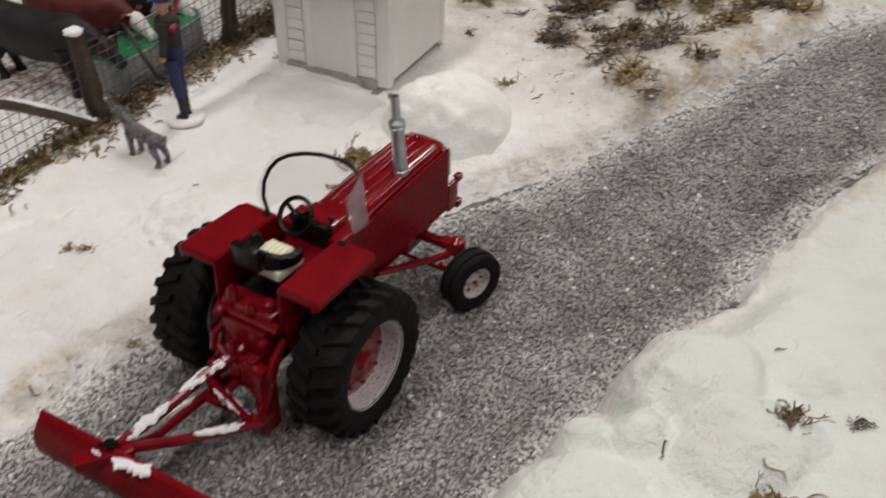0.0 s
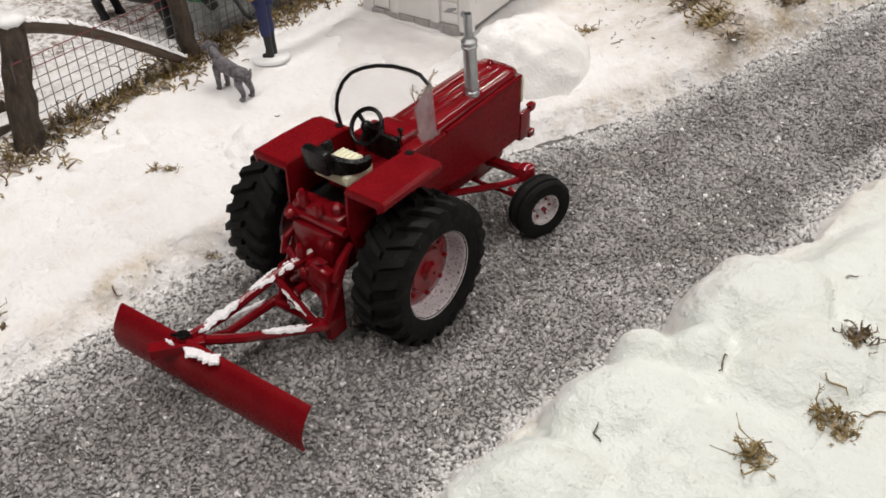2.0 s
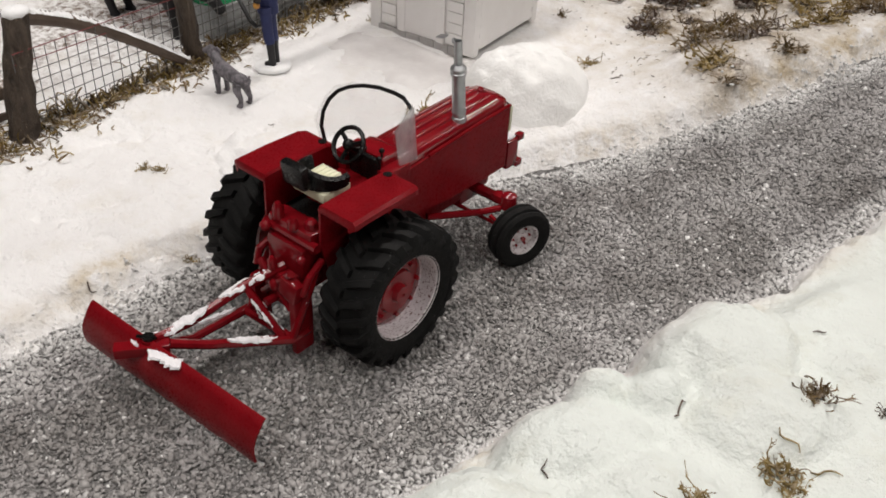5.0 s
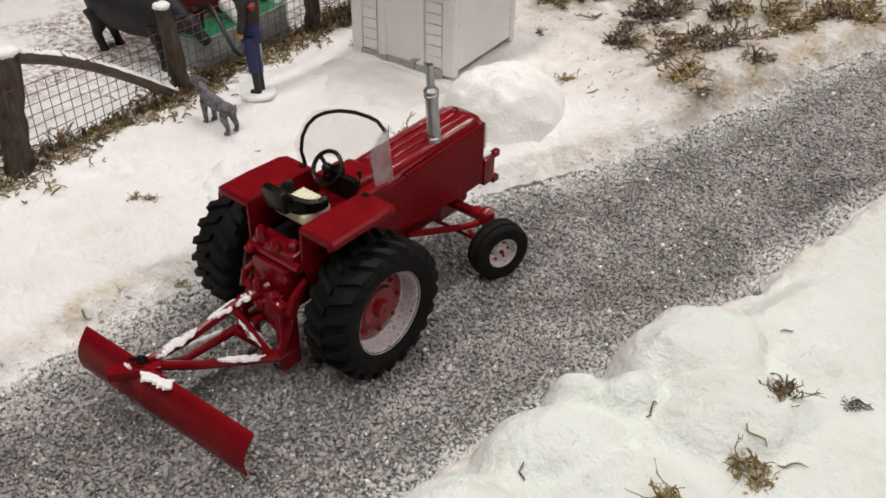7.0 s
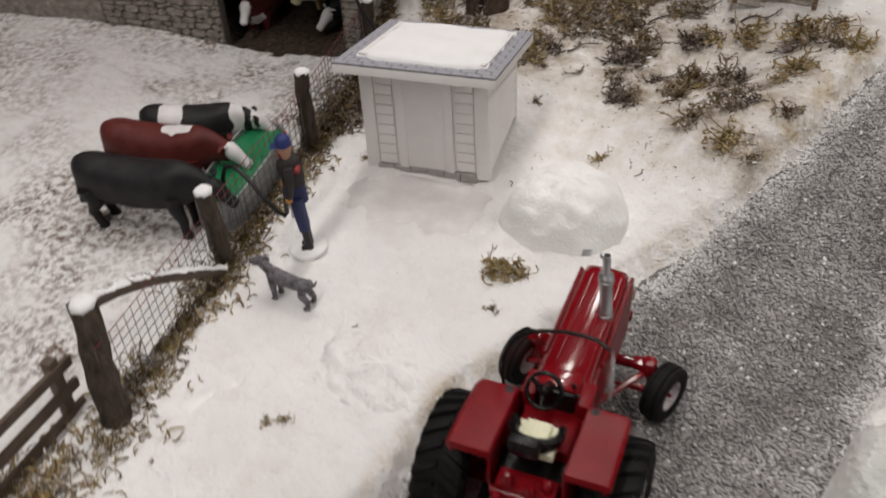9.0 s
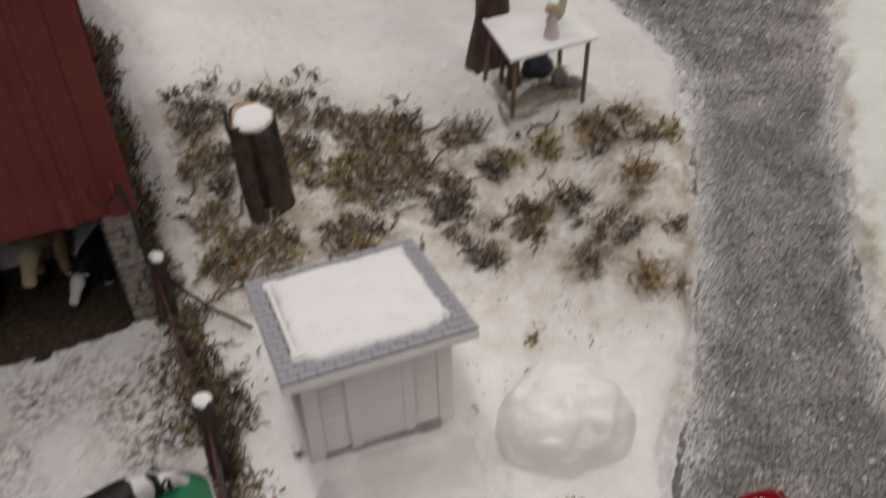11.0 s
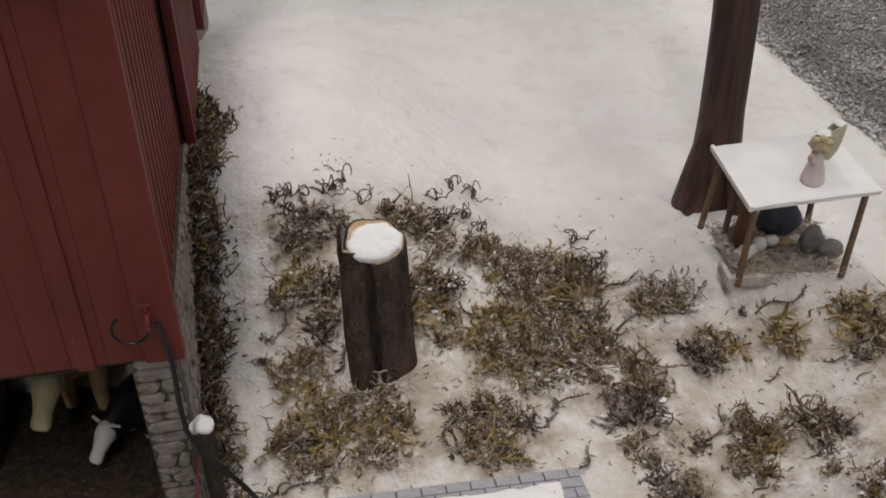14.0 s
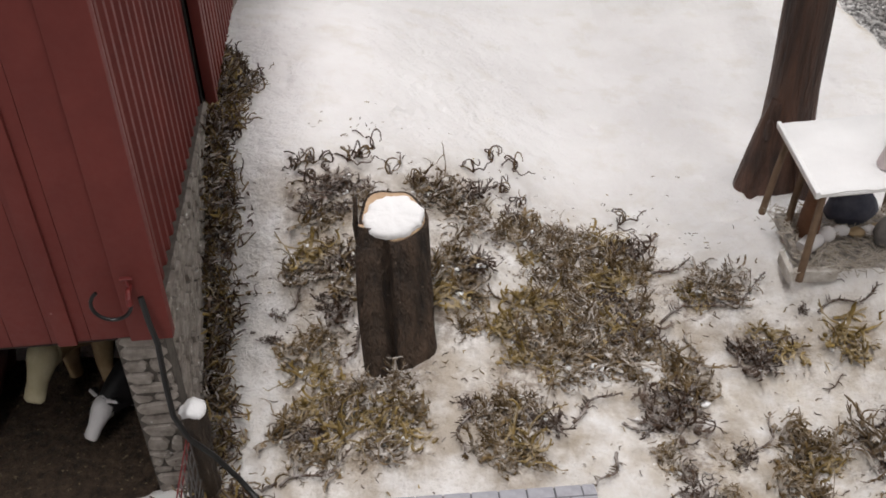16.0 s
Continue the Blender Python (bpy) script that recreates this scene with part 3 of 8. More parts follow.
stain = np.exp(-(((gd + 0.015 + 0.008 * fnoise(GX, GY, 20.0, 47)) / 0.010) ** 2)) * np.where(gl, 1.0, 0.8) * np.clip(0.60 + 1.5 * fnoise(GX, GY, 11.0, 48), 0, 1)
hill = np.exp(-(((GX - 0.02) / 0.20) ** 2 + ((GY - 0.50) / 0.17) ** 2)) + 0.5 * np.exp(-(((GX + 0.15) / 0.16) ** 2 + ((GY - 0.68) / 0.14) ** 2))
stain = np.clip(stain * np.where(lump_top(GX, GY) > -0.005, 0.3, 1.0) + 0.50 * hill, 0, 1)
for mx_, my_, ra, rb, *_ in MOSS:
    stain = np.maximum(stain, 0.85 * np.exp(-1.1 * (((GX - mx_) / (ra + 0.006)) ** 2 + ((GY - my_) / (rb + 0.006)) ** 2)))
yard = smooth01((-0.345 - GX) / 0.03) * smooth01((0.56 - GY) / 0.02) * smooth01((GY + 0.5) / 0.2)
# brown yard muck; its extra round the cattle also darkens for their shade
muck = yard * np.clip(0.25 + 0.5 * np.exp(-(((GX + 0.42) / 0.10) ** 2 + ((GY - 0.19) / 0.09) ** 2)) + 1.3 * fnoise(GX, GY, 13.0, 41) + 0.5 * smooth01((GY - 0.30) / 0.2) * smooth01((-0.40 - GX) / 0.05), 0, 1)
tangle = np.zeros_like(GX)
for mx_, my_, ra, rb, *_ in MOSS:
    tangle = np.maximum(tangle, np.exp(-((GX - mx_) / (ra * 1.3)) ** 4 - ((GY - my_) / (rb * 1.3)) ** 4))
muck = np.maximum(muck, tangle * np.clip(0.55 + 0.9 * fnoise(GX, GY, 30.0, 43), 0, 0.85))
# thin, dirty snow round moss; weight 1.5 also paints in weaker light there
thin = np.zeros_like(GX)
for mx_, my_, ra, rb, *_ in MOSS:
    thin += (1.5 if my_ < 0.60 and mx_ < -0.15 else 0.9) * np.exp(-((GX - mx_) / (ra + 0.022)) ** 2 - ((GY - my_) / (rb + 0.022)) ** 2)
thin = np.clip(thin * (0.85 + 0.9 * fnoise(GX, GY, 24.0, 51)), 0, 1)
cool = smooth01((GX - np.interp(GY, RIGHT_Y, RIGHT_X)) / 0.03)
ground = new("ground", grid_mesh("ground", xs, ys, GZ, M["snow"], {"stain": stain, "muck": muck, "cool": cool, "thin": thin}))
tagged(ground, "white craft snow with tan stains along the gravel lane", "ground", kind="structure")

# gravel bed under the loose stones
gx, gy = spaced(-0.30, 0.95, -0.15, 0.45, 0.006), spaced(-0.75, 2.10, -0.2, 0.9, 0.006)
RX, RY = np.meshgrid(gx, gy)
rd, _ = lane_depth(RX, RY)
RZ = LANE + lane_rise(RY) - 0.0012 + 0.0012 * fnoise(RX, RY, 30.0, 51) - (0.03 + lane_rise(RY)) * smooth01((-rd - 0.012) / 0.03)
M["gravelbed"] = surface("gravel_bed", (0.24, 0.231, 0.224), (0.42, 0.408, 0.398), 0.95, 380, bump_amt=1.0, bump_dist=0.003, fine=900, speck=((0.45, 0.44, 0.43), 0.62, 500.0))
road = new("road", grid_mesh("road", gx, gy, RZ, M["gravelbed"]))
tagged(road, "grey gravel bed of the ploughed lane", "road", kind="structure")

# ---- hall round the display ----
hall = Mesh()
hall.box((-7, -7, -1.02), (8, 8, -0.92))
solid("floor", hall, M["hallfloor"], "plain grey concrete hall floor", "floor", kind="structure")
for nm, lo, hi in (("wall_south", (-7, -7.1, -0.92), (8, -7, HALL)), ("wall_north", (-7, 8, -0.92), (8, 8.1, HALL)), ("wall_west", (-7.1, -7, -0.92), (-7, 8, HALL)), ("wall_east", (8, -7, -0.92), (8.1, 8, HALL))):
    solid(nm, Mesh().box(lo, hi), M["hallgrey"], "plain grey hall wall", "wall", kind="structure")
solid("ceiling", Mesh().box((-7, -7, HALL), (8, 8, HALL + 0.1)), M["ceil"], "plain pale hall ceiling", "ceiling", kind="structure")
table = thing("display_table", "large draped table that carries the snowy diorama", "table")
part("tabletop", Mesh().box((-1.52, -0.78, -0.12), (1.92, 2.62, -0.075), 0.004), M["hallgrey"], table)
for lx, ly in ((-1.4, -0.66), (1.8, -0.66), (-1.4, 2.5), (1.8, 2.5)):
    part("leg", Mesh().box((lx - 0.04, ly - 0.04, -0.92), (lx + 0.04, ly + 0.04, -0.12), 0.004), M["hallgrey"], table)


# ---- the tractor with its rear blade ----
tractor = thing("toy_tractor", "glossy red toy farm tractor with rear blade on gravel", "toy tractor", pose(0.003, 0, LANE))


def rear_tyre(side):
    """Chunky farm tyre about the x axis, with slanted lugs that run to the shoulder."""
    m, R = Mesh(), 0.0395
    prof = [(0.0250, -0.0120), (0.0290, -0.0145), (0.0360, -0.0148), (0.0388, -0.0125), (R, -0.0080), (R + 0.0004, 0.0), (R, 0.0080), (0.0388, 0.0125), (0.0360, 0.0148), (0.0290, 0.0145), (0.0250, 0.0120), (0.0238, 0.0)]
    m.lathe(prof, pose(0, 0, 0, 0, 90, 0), 48)
    n, lugs = 22, []
    for s in (-1, 1):
        for k in range(n):
            a0 = 2 * math.pi * (k + (0.5 if s > 0 else 0)) / n
            rings = []
            for u in (0.0, 0.3, 0.62, 0.9, 1.0):
                x = s * (0.0005 + u * 0.0146)
                a = a0 + side * u * 0.20
                top = R + 0.0032 if u < 0.85 else (R + 0.0018 if u < 0.95 else R - 0.0035)
                base = R - 0.0012 if u < 0.85 else 0.0365 if u < 0.95 else 0.033
                w = 0.0021 + 0.0008 * u
                rings.append([(x, r * math.sin(a) + q * math.cos(a), r * math.cos(a) - q * math.sin(a)) for r, q in ((base, -w * 1.25), (top, -w * 0.8), (top, w * 0.8), (base, w * 1.25))])
            lugs.append(Mesh().rings(rings))
    return m, lugs


def rim_mesh(r0, r1, half, dish):
    return Mesh().lathe([(r1, half), (r0 + 0.0015, half + 0.0004), (r0, half - 0.001), (r0 - 0.0006, dish), (r0 - 0.002, dish), (r0 - 0.001, -half), (r1, -half)], pose(0, 0, 0, 0, 90, 0), 40)


for s in (1, -1):
    tyre, lugs = rear_tyre(s)
    wheel = part("rear_wheel", tyre, M["tyre"], tractor, "black lugged rear tyre dusted with snow")
    for lug in lugs:
        part("tread_lug", lug, M["tyre"], wheel)
    wheel.matrix_basis = pose(s * (0.0450 if s > 0 else 0.0555), 0, 0.0425) @ Matrix.Diagonal((s * 1.12, 1.05, 1.05, 1))
    part("rim", rim_mesh(0.0243, 0.0262, 0.0122, 0.0015), M["rim"], wheel, "rim whitened with salt and snow")
    disc = Mesh().lathe([(0.0228, 0.0012), (0.020, 0.0030), (0.0135, 0.0032), (0.0125, 0.0052), (0.006, 0.0056), (0.0052, 0.0085), (0.001, 0.0088), (0.001, -0.004), (0.021, -0.003)], pose(0, 0, 0, 0, 90, 0), 32)
    part("wheel_disc", disc, M["red"], wheel, "red pressed wheel disc")
    for k in range(8):
        a = 2 * math.pi * k / 8
        bolt = Mesh().tube([(0.0028, 0.0165 * math.cos(a), 0.0165 * math.sin(a)), (0.0048, 0.0165 * math.cos(a), 0.0165 * math.sin(a))], 0.0014, 6)
        part("wheel_bolt", bolt, M["red"], wheel)
    fw = Mesh()
    fr = 0.0200
    fw.lathe([(0.0105, -0.0058), (0.0140, -0.0070), (fr - 0.002, -0.0066), (fr - 0.0004, -0.0052), (fr - 0.0004, -0.0040), (fr - 0.0014, -0.0034), (fr - 0.0014, -0.0026), (fr, -0.0020), (fr + 0.0002, 0.0), (fr, 0.0020), (fr - 0.0014, 0.0026), (fr - 0.0014, 0.0034), (fr - 0.0004, 0.0040), (fr - 0.0004, 0.0052), (fr - 0.002, 0.0066), (0.0140, 0.0070), (0.0105, 0.0058)], pose(0, 0, 0, 0, 90, 0), 40)
    front = part("front_wheel", fw, M["tyre"], tractor, "ribbed black front tyre")
    front.matrix_basis = pose(s * 0.0515, 0.119, 0.0216, 0, 0, -20) @ Matrix.Diagonal((s * 1.15, 1.07, 1.07, 1))
    part("rim", Mesh().lathe([(0.0108, 0.0056), (0.0095, 0.0052), (0.0086, 0.0022), (0.0050, 0.0012), (0.0036, 0.0030), (0.0010, 0.0036), (0.001, -0.003), (0.0108, -0.0056)], pose(0, 0, 0, 0, 90, 0), 28), M["rim"], front, "frosted front rim")
    hub = Mesh().tube([(0.002, 0, 0), (0.0050, 0, 0)], 0.0016, 8)
    for k in range(6):
        a = 2 * math.pi * k / 6
        hub.tube([(0.0012, 0.0062 * math.cos(a), 0.0062 * math.sin(a)), (0.0026, 0.0062 * math.cos(a), 0.0062 * math.sin(a))], 0.0009, 6)
    part("hub", hub, M["red"], front)

# chassis and engine
body = Mesh()
body.box((-0.0115, -0.030, 0.040), (0.0115, 0.060, 0.078), 0.003)
body.box((-0.0085, 0.050, 0.034), (0.0085, 0.140, 0.060), 0.003)
body.box((-0.0175, -0.006, 0.052), (0.0175, 0.036, 0.088), 0.002)
part("chassis", body, M["satin"], tractor)
axle = Mesh().tube([(-0.046, 0, 0.0418), (0.046, 0, 0.0418)], 0.0068, 12)
for s in (-1, 1):
    axle.lathe([(0.006, -0.005), (0.0105, -0.005), (0.0125, 0.0), (0.0105, 0.006), (0.006, 0.006)], pose(s * 0.017, 0, 0.0418, 0, 90, 0), 16)
part("rear_axle", axle, M["satin"], tractor)
casting = Mesh()
casting.box((-0.0150, -0.040, 0.046), (0.0150, -0.024, 0.074), 0.003)
casting.box((-0.0115, -0.047, 0.034), (0.0115, -0.036, 0.056), 0.002)
casting.box((-0.0180, -0.036, 0.070), (0.0180, -0.022, 0.084), 0.003)
casting.box((-0.0055, -0.051, 0.046), (0.0085, -0.044, 0.060), 0.002, pose(0, 0, 0, 0, 12, 0))
for cx, cy, cz, r, h in ((-0.010, -0.034, 0.083, 0.0034, 0.010), (0.004, -0.036, 0.083, 0.0030, 0.007), (0.012, -0.030, 0.084, 0.0036, 0.006), (-0.003, -0.047, 0.058, 0.0026, 0.008)):
    casting.tube([(cx, cy, cz), (cx, cy, cz + h * 0.7), (cx, cy, cz + h)], [r, r, r * 0.5], 10)
casting.tube([(-0.020, -0.035, 0.077), (0.022, -0.035, 0.077)], 0.0030, 10)
casting.tube([(0.0, -0.040, 0.040), (0.0, -0.056, 0.040)], 0.0026, 10)
casting.tube([(-0.013, -0.0475, 0.060), (0.012, -0.0475, 0.036)], 0.0024, 8).tube([(0.013, -0.0475, 0.062), (-0.011, -0.0475, 0.038)], 0.0024, 8)
casting.tube([(-0.018, -0.030, 0.066), (-0.0195, -0.042, 0.061), (-0.0190, -0.045, 0.052)], 0.0022, 8).tube([(0.020, -0.030, 0.066), (0.022, -0.042, 0.061), (0.020, -0.046, 0.050)], 0.0022, 8)
casting.ball((0.0, -0.049, 0.0485), (0.0042, 0.0030, 0.0042), 10, 7).ball((-0.015, -0.040, 0.078), (0.0034, 0.0034, 0.0034), 8, 6).ball((0.016, -0.042, 0.070), (0.0030, 0.0030, 0.0030), 8, 6)
part("hydraulic_housing", casting, M["casting"], tractor, "lumpy red hydraulic housing and rear casting")

# hood, side shields, grille
hood = Mesh()
prof = []
for y, half, top, drop in ((0.040, 0.0165, 0.0990, 0.018), (0.060, 0.0160, 0.1000, 0.016), (0.100, 0.0158, 0.1010, 0.015), (0.136, 0.0155, 0.1018, 0.015), (0.1440, 0.0150, 0.1010, 0.015), (0.1465, 0.0138, 0.0985, 0.013)):
    e = 0.0042
    prof.append([(-half, y, top - drop), (-half, y, top - e), (-half + e * 0.35, y, top - e * 0.3), (-half + e, y, top), (-0.004, y, top + 0.0007), (0.004, y, top + 0.0007), (half - e, y, top), (half - e * 0.35, y, top - e * 0.3), (half, y, top - e), (half, y, top - drop)])
hood.rings(prof)
part("hood", hood, M["red"], tractor, "glossy red hood with raised ridge lines", 50)
for rx in (-0.0075, -0.001, 0.0060):
    ridge = Mesh().tube([(rx, 0.052, 0.1000), (rx, 0.075, 0.1008), (rx, 0.108, 0.1016), (rx, 0.136, 0.1018)], [0.0008, 0.0019, 0.0019, 0.0008], 12)
    part("hood_ridge", ridge, M["red"], tractor)
for s in (1, -1):
    sh = Mesh()
    outline = [(0.143, 0.051), (0.144, 0.0965), (0.118, 0.0965), (0.085, 0.0940), (0.062, 0.0925), (0.044, 0.0915), (0.020, 0.087), (0.012, 0.066), (0.040, 0.059), (0.080, 0.0525), (0.120, 0.0505)]
    sh.prism(outline, s * 0.0160, s * 0.0182, 0)
    sh.tube([(s * 0.0176, 0.144, 0.0968), (s * 0.0180, 0.100, 0.0958), (s * 0.0182, 0.062, 0.0935)], 0.0012, 6)
    part("side_shield", sh, M["satin"], tractor)
    edge = Mesh().box((-0.0004, 0.1432, 0.078), (0.0004, 0.1452, 0.0965), 0.0, pose(s * 0.0185, 0, 0))
    part("cream_stripe", edge, M["cream"], tractor)
grille = Mesh().box((-0.0140, 0.1440, 0.050), (0.0140, 0.1480, 0.0960), 0.0012)
part("grille", grille, M["black"], tractor)
slats = Mesh()
for k in range(9):
    slats.box((-0.0135, 0.1475, 0.055 + k * 0.0044), (0.0135, 0.1490, 0.0568 + k * 0.0044), 0.0)
part("grille_slats", slats, M["red"], tractor)
guard = Mesh()
guard.box((-0.0165, 0.1480, 0.0445), (0.0165, 0.1600, 0.0660), 0.0012)
for s in (-1, 1):
    guard.box((s * 0.015 - 0.0022, 0.1585, 0.0425), (s * 0.015 + 0.0022, 0.1650, 0.0475), 0.0008)
    guard.box((s * 0.015 - 0.0022, 0.1585, 0.0630), (s * 0.015 + 0.0022, 0.1650, 0.0680), 0.0008)
part("weight_bracket", guard, M["red"], tractor)
part("snow_on_bracket", Mesh().box((-0.0150, 0.1490, 0.0658), (0.0150, 0.1580, 0.0678), 0.0009), M["stickersnow"], tractor, "snow lying on the front bracket")
cap = Mesh().lathe([(0.0005, 0.0), (0.0022, 0.0), (0.0022, 0.0018), (0.0014, 0.0026), (0.0005, 0.0026)], pose(-0.002, 0.1365, 0.1022), 12)
cap.tube([(-0.0035, 0.1365, 0.1048), (0.0000, 0.1365, 0.1048)], 0.0009, 6)
part("radiator_cap", cap, M["red"], tractor)

# exhaust stack
ex = Mesh()
ex.lathe([(0.0005, 0.0), (0.0047, 0.0), (0.0047, 0.0030), (0.0040, 0.0036), (0.0040, 0.0058), (0.0047, 0.0063), (0.0047, 0.0072), (0.0042, 0.0080), (0.0042, 0.0318), (0.0050, 0.0324), (0.0050, 0.0337), (0.0044, 0.0342), (0.0044, 0.0352), (0.0050, 0.0357), (0.0050, 0.0368), (0.0041, 0.0380), (0.0029, 0.0388), (0.0026, 0.0394), (0.0026, 0.0545), (0.0022, 0.0545), (0.0020, 0.040), (0.0005, 0.040)], pose(0.0104, 0.0995, 0.1000, 4, -1.5, 0), 20)
ex.box((-0.0034, -0.0026, 0.0548), (0.0026, 0.0026, 0.0556), 0.0002, pose(0.0104, 0.0995, 0.1000, 4, -14, 0))
ex.box((-0.0040, -0.0010, 0.0520), (-0.0024, 0.0010, 0.0552), 0.0003, pose(0.0104, 0.0995, 0.1000, 4, -1.5, 0))
part("exhaust_pipe", ex, M["silver"], tractor, "silver grey exhaust stack with muffler bands")

# fenders, with the inner panels that stand beside the seat
for s in (1, -1):
    f = Mesh()
    x0, x1 = 0.0212, 0.0480
    cross = []
    for y, top, xo in ((-0.0330, 0.1028, x1 - 0.003), (-0.0318, 0.1048, x1), (-0.010, 0.1050, x1), (0.015, 0.1042, x1 - 0.0005), (0.0205, 0.1030, x1 - 0.002), (0.0230, 0.1000, x1 - 0.005)):
        cross.append([(s * x0, y, top - 0.0012), (s * (x0 + 0.001), y, top), (s * (xo - 0.002), y, top), (s * xo, y, top - 0.0016), (s * xo, y, top - 0.0048), (s * (xo - 0.0012), y, top - 0.0050), (s * (xo - 0.0014), y, top - 0.0024), (s * (x0 + 0.001), y, top - 0.0022)])
    f.rings(cross if s > 0 else [r[::-1] for r in cross])
    fender = part("fender", f, M["satin"], tractor, "flat-topped red fender with chipped corners")
    panel = Mesh().prism([(-0.0325, 0.1018), (-0.0312, 0.1036), (-0.010, 0.1038), (0.0140, 0.1031), (0.0200, 0.1018), (0.0225, 0.0992), (0.0270, 0.080), (0.0240, 0.056), (-0.004, 0.050), (-0.0260, 0.056), (-0.0330, 0.078)], s * x0, s * (x0 + 0.0016), 0)
    part("inner_panel", panel, M["satin"], fender)
    part("work_lamp", Mesh().lathe([(0.0004, 0), (0.0026, 0), (0.0026, 0.0008), (0.0004, 0.0008)], pose(s * 0.0262, 0.0165, 0.1037), 14), M["black"], fender, "dark lamp socket on the fender")
for s in (1, -1):
    part("cowl", Mesh().box((s * 0.0170 - 0.0045, 0.022, 0.078), (s * 0.0170 + 0.0045, 0.042, 0.0990), 0.0014), M["satin"], tractor)
# black here paints in the shade of the footwell before the seat
part("platform", Mesh().box((-0.0212, -0.022, 0.0770), (0.0212, 0.034, 0.0800), 0.0008), M["black"], tractor, "footplate blackened for the shaded footwell")

# seat
seat = Mesh()
rings = []
for k in range(13):
    a = math.pi * (k / 12.0) * 1.15 - 0.24
    cx, cy = 0.0125 * math.cos(a), -0.0125 * math.sin(a)
    h = 0.0052 + 0.0042 * max(0.0, math.sin(a)) ** 2
    w = 0.0030
    rings.append([(cx * (1 - w / 0.0125), cy * (1 - w / 0.0125) + 0.002, 0.0), (cx * 1.12, cy * 1.12 + 0.002, 0.0), (cx * 1.18, cy * 1.18 + 0.002, h), (cx * 1.02, cy * 1.02 + 0.002, h + 0.0014), (cx * 0.86, cy * 0.86 + 0.002, h)])
seat.rings(rings)
chair = part("seat", seat, M["black"], tractor, "black wrap-round seat shell", 60)
chair.matrix_basis = pose(-0.0015, -0.008, 0.1005) @ Matrix.Scale(1.14, 4)
part("seat_base", Mesh().box((-0.0110, -0.0100, -0.0060), (0.0115, 0.0090, -0.0005), 0.0016), M["cream"], chair, "cream seat base")
cushion = Mesh().box((-0.0070, -0.0050, -0.001), (0.0070, 0.0080, 0.0024), 0.0014)
for k in range(5):
    cushion.tube([(-0.0056 + 0.0028 * k, -0.004, 0.0024), (-0.0056 + 0.0028 * k, 0.007, 0.0024)], 0.0007, 6)
part("cushion", cushion, M["cream"], chair, "pale yellow ribbed seat cushion")
part("backrest", Mesh().box((-0.0095, -0.0170, 0.0040), (0.0065, -0.0115, 0.0175), 0.0024, pose(0, 0, 0, 8, 0, 0)), M["black"], chair)

# steering wheel, dash and levers
dash = Mesh().box((-0.0125, 0.0270, 0.0800), (0.0125, 0.0440, 0.1040), 0.0030)
part("dash", dash, M["red"], tractor)
part("instrument_panel", Mesh().box((-0.0105, 0.0240, 0.0840), (0.0115, 0.0275, 0.1030), 0.0012), M["black"], tractor, "black instrument panel")
wm = pose(-0.0050, 0.0170, 0.1105, 52, 0, 0)
sw = Mesh()
ring = [[wm @ Vector(((0.0104 + 0.0014 * math.cos(b)) * math.cos(a), (0.0104 + 0.0014 * math.cos(b)) * math.sin(a), 0.0015 * math.sin(b))) for b in [2 * math.pi * k / 8 for k in range(8)]] for a in [2 * math.pi * k / 32 for k in range(32)]]
sw.rings([[p for p in r] for r in ring], cap=False, closed=True)
for a in (0.5, 2.6, 4.7):
    sw.tube([wm @ Vector((0, 0, -0.001)), wm @ Vector((0.0102 * math.cos(a), 0.0102 * math.sin(a), 0))], 0.0015, 6)
sw.ball(wm @ Vector((0, 0, 0.0)), 0.0036, 10, 6)
wheel_ob = part("steering_wheel", sw, M["black"], tractor, "shiny black three-spoke steering wheel")
part("steering_column", Mesh().tube([wm @ Vector((0, 0, -0.001)), wm @ Vector((0, 0, -0.020))], [0.0030, 0.0042], 10), M["black"], wheel_ob)
lev = Mesh()
for px, py, tz in ((0.0135, 0.024, 0.108), (0.0100, 0.030, 0.1095), (-0.012, 0.026, 0.107)):
    lev.tube([(px, py, 0.080), (px, py - 0.001, tz - 0.003)], 0.0008, 6)
    lev.ball((px, py - 0.001, tz - 0.002), 0.0018, 8, 5)
part("levers", lev, M["black"], tractor)

# clear wrap-round windscreen
M["clear"], cnt, cp = nodes_of("clear_plastic")
tr, gl, mxs = cnt.nodes.new("ShaderNodeBsdfTransparent"), cnt.nodes.new("ShaderNodeBsdfGlossy"), cnt.nodes.new("ShaderNodeMixShader")
tr.inputs["Color"].default_value = (0.96, 0.96, 0.96, 1)
gl.inputs["Roughness"].default_value = 0.10
gl.inputs["Color"].default_value = (0.9, 0.9, 0.9, 1)
smear = ramp(cnt, noise_tex(cnt, 90.0, 4.0), [(0.35, (0.015, 0.015, 0.015)), (0.75, (0.06, 0.06, 0.06))])
cnt.links.new(smear.outputs[0], mxs.inputs[0])
cnt.links.new(tr.outputs[0], mxs.inputs[1])
cnt.links.new(gl.outputs[0], mxs.inputs[2])
cnt.links.new(mxs.outputs[0], cnt.nodes["Material Output"].inputs["Surface"])
scr = Mesh()
curve = [(-0.0335, 0.0215), (-0.0330, 0.030), (-0.0310, 0.0365), (-0.020, 0.0405), (0.0, 0.0415), (0.018, 0.0405), (0.0290, 0.0375), (0.0320, 0.030), (0.0325, 0.0190)]
tops = [0.117, 0.1280, 0.1335, 0.1385, 0.1410, 0.1418, 0.1425, 0.1415, 0.1345]
